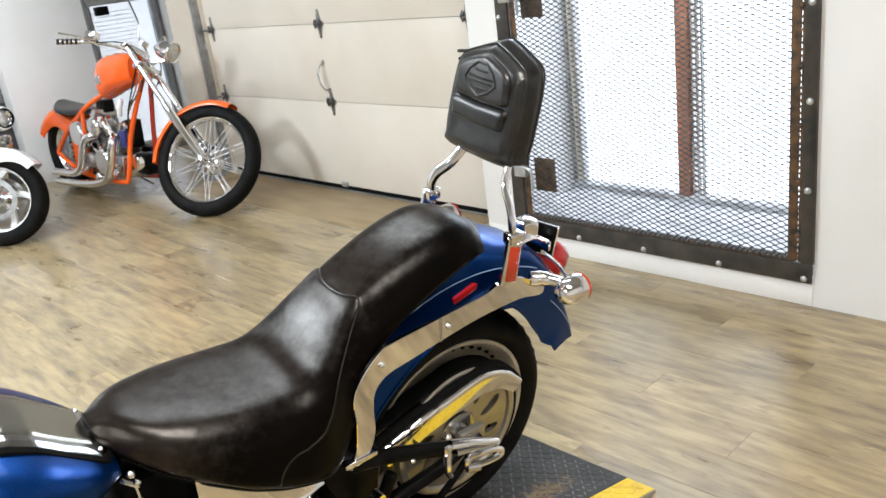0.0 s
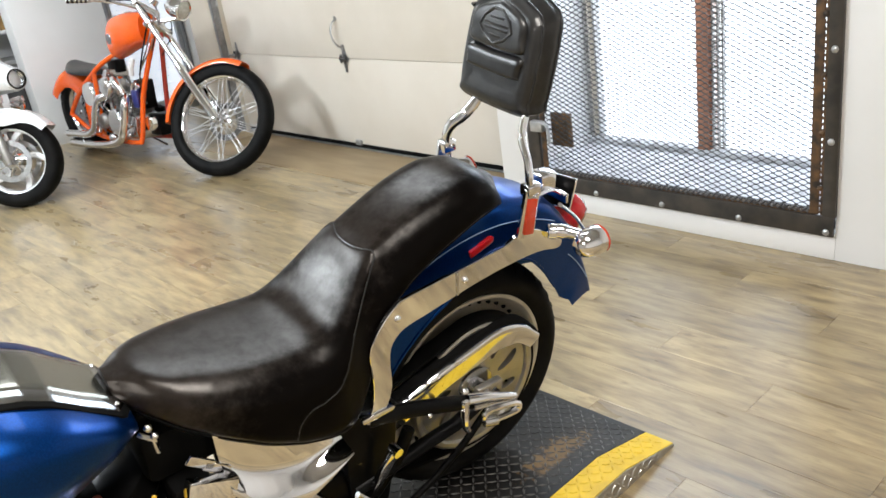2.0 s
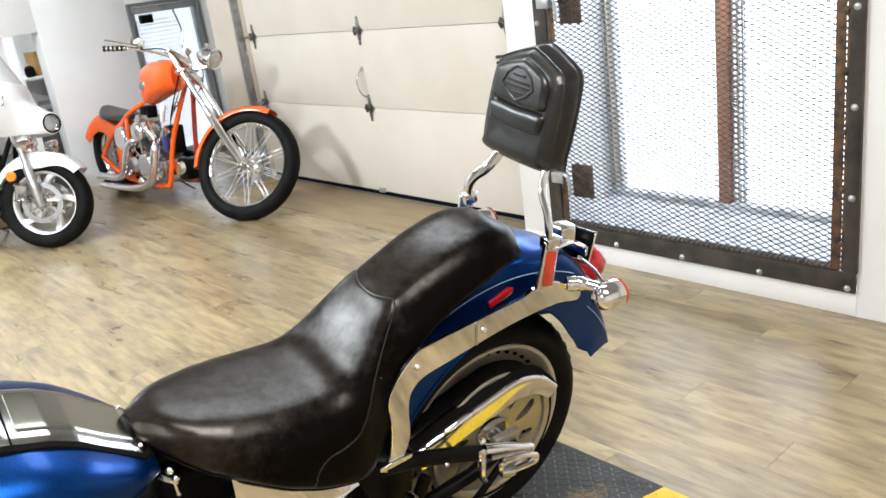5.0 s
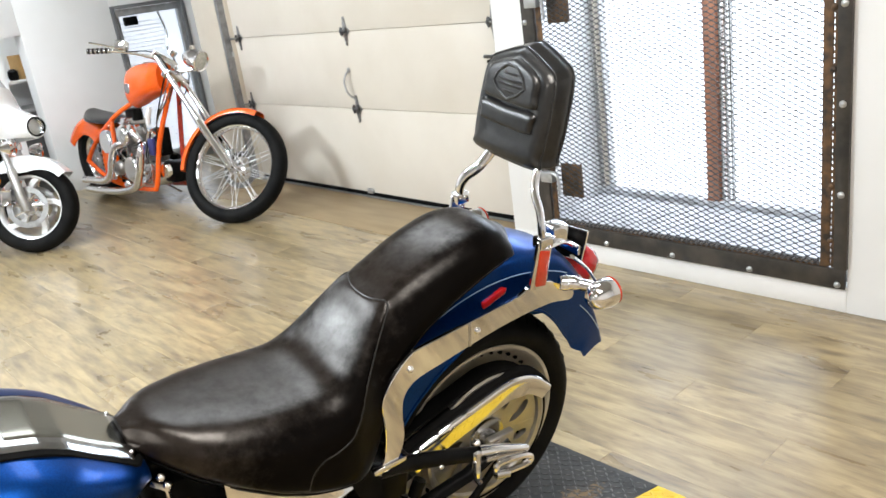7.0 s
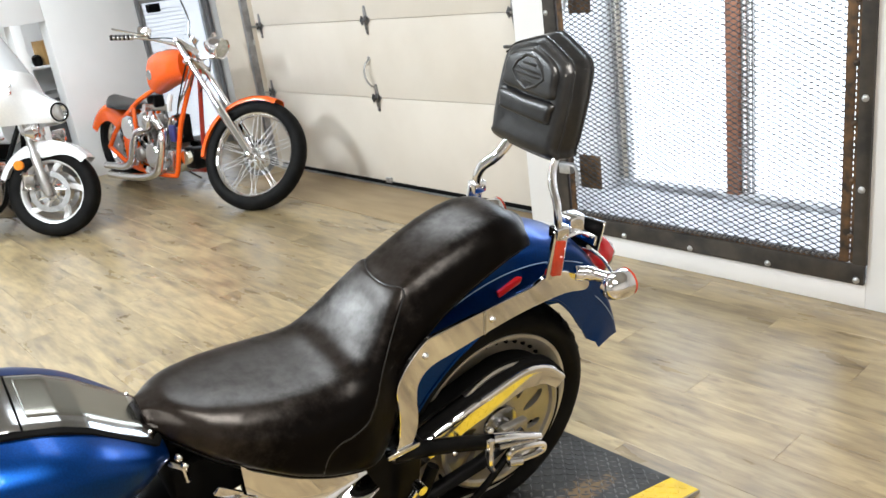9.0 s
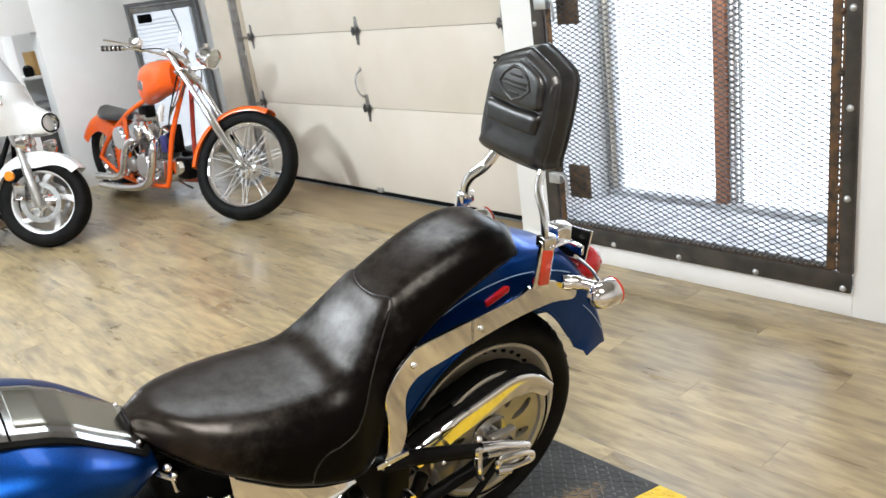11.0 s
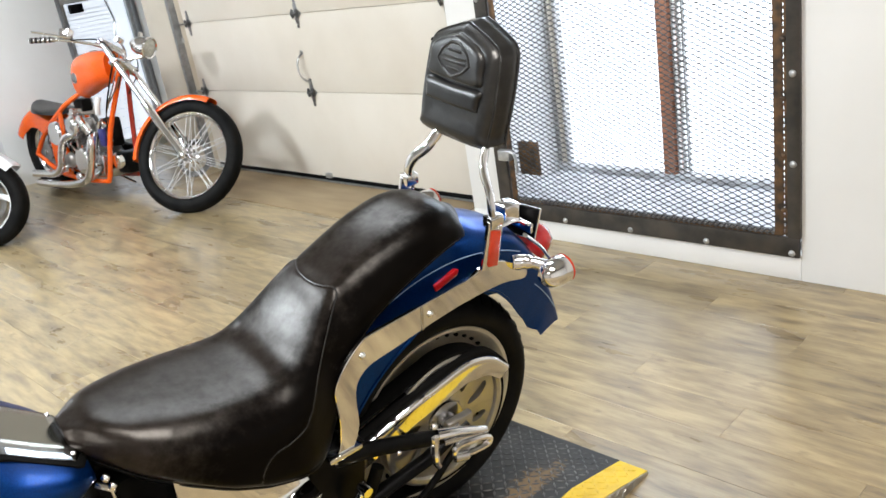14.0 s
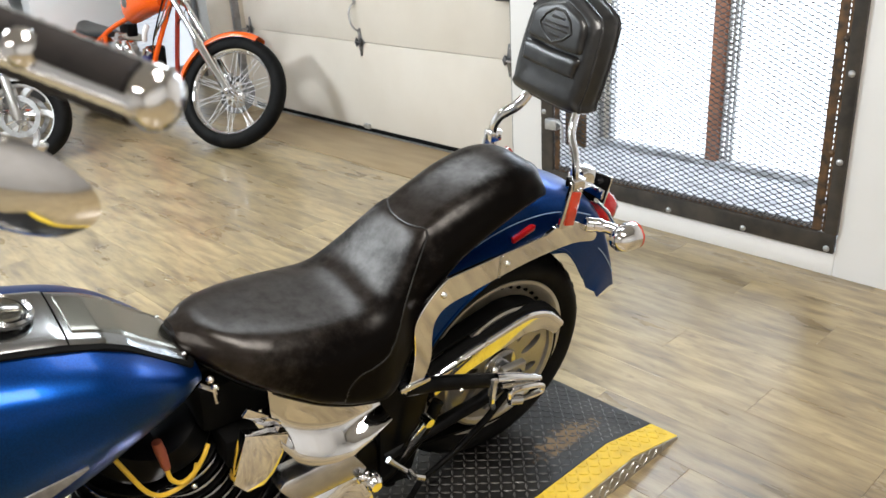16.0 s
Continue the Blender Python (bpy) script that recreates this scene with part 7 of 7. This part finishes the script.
    part("windscreen", bm, material("smoked_screen", (0.62, 0.63, 0.64), 0.12, 0.0, (0.55, 0.56, 0.57), 3, coat=0.8), tour, "pale milky windscreen", smooth=60)
    Mh = S @ Matrix.Translation((0.070, -0.045, 0.868)) @ Matrix.Rotation(radians(-34), 4, "Z") @ Matrix.Scale(0.80, 4)
    hl = part("headlight", lathe([(0.088, -0.06), (0.094, 0.0), (0.096, 0.012), (0.088, 0.020), (0.080, 0.012)], 36, None, Mh), WHITE_PAINT, tour, "round headlight in a chrome-lined bezel")
    part("reflector_bowl", lathe([(0.082, 0.008), (0.06, -0.02), (0.03, -0.04), (0.0001, -0.045)], 36, None, Mh), CHROME_DULL, hl)
    part("dark_surround", lathe([(0.072, 0.016), (0.084, 0.018), (0.084, 0.022), (0.072, 0.022), (0.072, 0.016)], 36, None, Mh), BLACK_METAL, hl)
    part("lens", lathe([(0.080, 0.012), (0.05, 0.022), (0.0001, 0.027)], 36, None, Mh), GLASS, hl)
    part("bulb", lathe([(0.0001, -0.04), (0.022, -0.03), (0.026, -0.01), (0.0001, 0.0)], 16, None, Mh), STEEL, hl)
    # lower cowl and tank behind the fork
    for s in (1, -1):
        cw = [(-0.42, 0.20), (-0.36, 0.30), (-0.38, 0.62), (-0.46, 0.74), (-0.62, 0.72), (-0.60, 0.24)]
        rows = []
        bmc = plate([(x, z) for x, z in cw], 0.0, 0.10, 0.03, 3)
        moved(bmc, Matrix(((0, 1, 0, 0), (1, 0, 0, s * 0.22 if s > 0 else -0.32), (0, 0, 1, 0), (0, 0, 0, 1))))
        part("lower_cowl", bmc, WHITE_PAINT, tour, "white lower leg cowl", smooth=40)
        part("crash_bar", tube(spline([(-0.38, s * 0.10, 0.70), (-0.36, s * 0.32, 0.62), (-0.38, s * 0.36, 0.42), (-0.42, s * 0.28, 0.22), (-0.46, s * 0.10, 0.16)], 6), 0.016, 12), CHROME, tour)
        part("frame_tube", tube(spline([(-0.30, 0.0, 0.86), (-0.38, s * 0.06, 0.55), (-0.46, s * 0.10, 0.18), (-1.2, s * 0.12, 0.16)], 6), 0.018, 10), BLACK_METAL, tour)
    rows = []
    for x in np.linspace(-0.40, -1.05, 20):
        k = (-0.40 - x) / 0.65
        w = 0.17 * math.sin(math.pi * (0.12 + 0.76 * k)) ** 0.6
        top, low = 0.95 - 0.10 * k ** 2, 0.66
        rows.append([Vector((x, w * math.sin(a), (top + low) / 2 + (top - low) / 2 * math.cos(a))) for a in np.linspace(0, 2 * math.pi, 25)[:-1]])
    bm, vs = grid_mesh(rows, True)
    bm.faces.new(vs[0])
    bm.faces.new(vs[-1][::-1])
    part("fuel_tank", bm, WHITE_PAINT, tour, "white fuel tank", smooth=60)
    part("engine", box((-1.05, -0.20, 0.12), (-0.52, 0.20, 0.55), 0.06), CHROME_DULL, tour)
    part("engine_fins", box((-0.95, -0.16, 0.55), (-0.60, 0.16, 0.68), 0.03), BLACK_METAL, tour)
    part("handlebar", tube(spline([S @ Vector((-0.32, 0.06, 1.02)), S @ Vector((-0.36, 0.25, 1.10)), S @ Vector((-0.50, 0.42, 1.08))], 6), 0.0125, 10), CHROME, tour)
    part("handlebar", tube(spline([S @ Vector((-0.32, -0.06, 1.02)), S @ Vector((-0.36, -0.25, 1.10)), S @ Vector((-0.50, -0.42, 1.08))], 6), 0.0125, 10), CHROME, tour)
    part("side_stand", tube([(-0.80, 0.15, 0.14), (-0.82, 0.30, 0.30 * math.tan(radians(16)) + 0.01)], 0.012, 8), CHROME, tour)


tourer()

# ---- floor planks ----
PL, PW = 1.22, 0.178


def plank_mesh(name, length):
    x, y, b = length / 2 - 0.0002, PW / 2 - 0.0002, 0.0008
    v = [(-x, -y, -0.006), (x, -y, -0.006), (x, y, -0.006), (-x, y, -0.006), (-x, -y, -b), (x, -y, -b), (x, y, -b), (-x, y, -b), (-x + b, -y + b, 0), (x - b, -y + b, 0), (x - b, y - b, 0), (-x + b, y - b, 0)]
    f = [(k + m, k + (m + 1) % 4, k + 4 + (m + 1) % 4, k + 4 + m) for k in (0, 4) for m in range(4)] + [(8, 9, 10, 11)]
    me = bpy.data.meshes.new(name)
    me.from_pydata(v, [], f)
    me.materials.append(PLANK)
    return me


plank = plank_mesh("plank", PL)
rnd = random.Random(5)
far_v, far_f = [], []
row, y = 0, -6.9
while y < 1.55:
    shift = (row * 0.413) % PL
    k = 0
    x = X0 + 0.3 - shift
    while x - PL / 2 < X1:
        if (x > -4.9 and y > 0.36) or (x > -1.2 and y > 0.08):
            x += PL
            continue
        near = -3.35 < y < 0.30 and -6.75 < x < 1.3
        if near:
            ob = new("plank", plank)
            ob.location = (x, y, 0.0)
            ob.rotation_euler = (0, 0, math.pi * rnd.randint(0, 1))
            ob.parent = floor
        else:
            n = len(far_v)
            far_v += [(min(max(x + v.co.x, X0), X1), y + v.co.y, v.co.z) for v in plank.vertices]
            far_f += [tuple(n + i for i in p.vertices) for p in plank.polygons]
        x += PL
    y += PW
    row += 1
me = bpy.data.meshes.new("far_planks")
me.from_pydata(far_v, [], far_f)
me.materials.append(PLANK)
ob = new("far_planks", me)
ob.parent = floor
tagged(ob, kind="stuff")
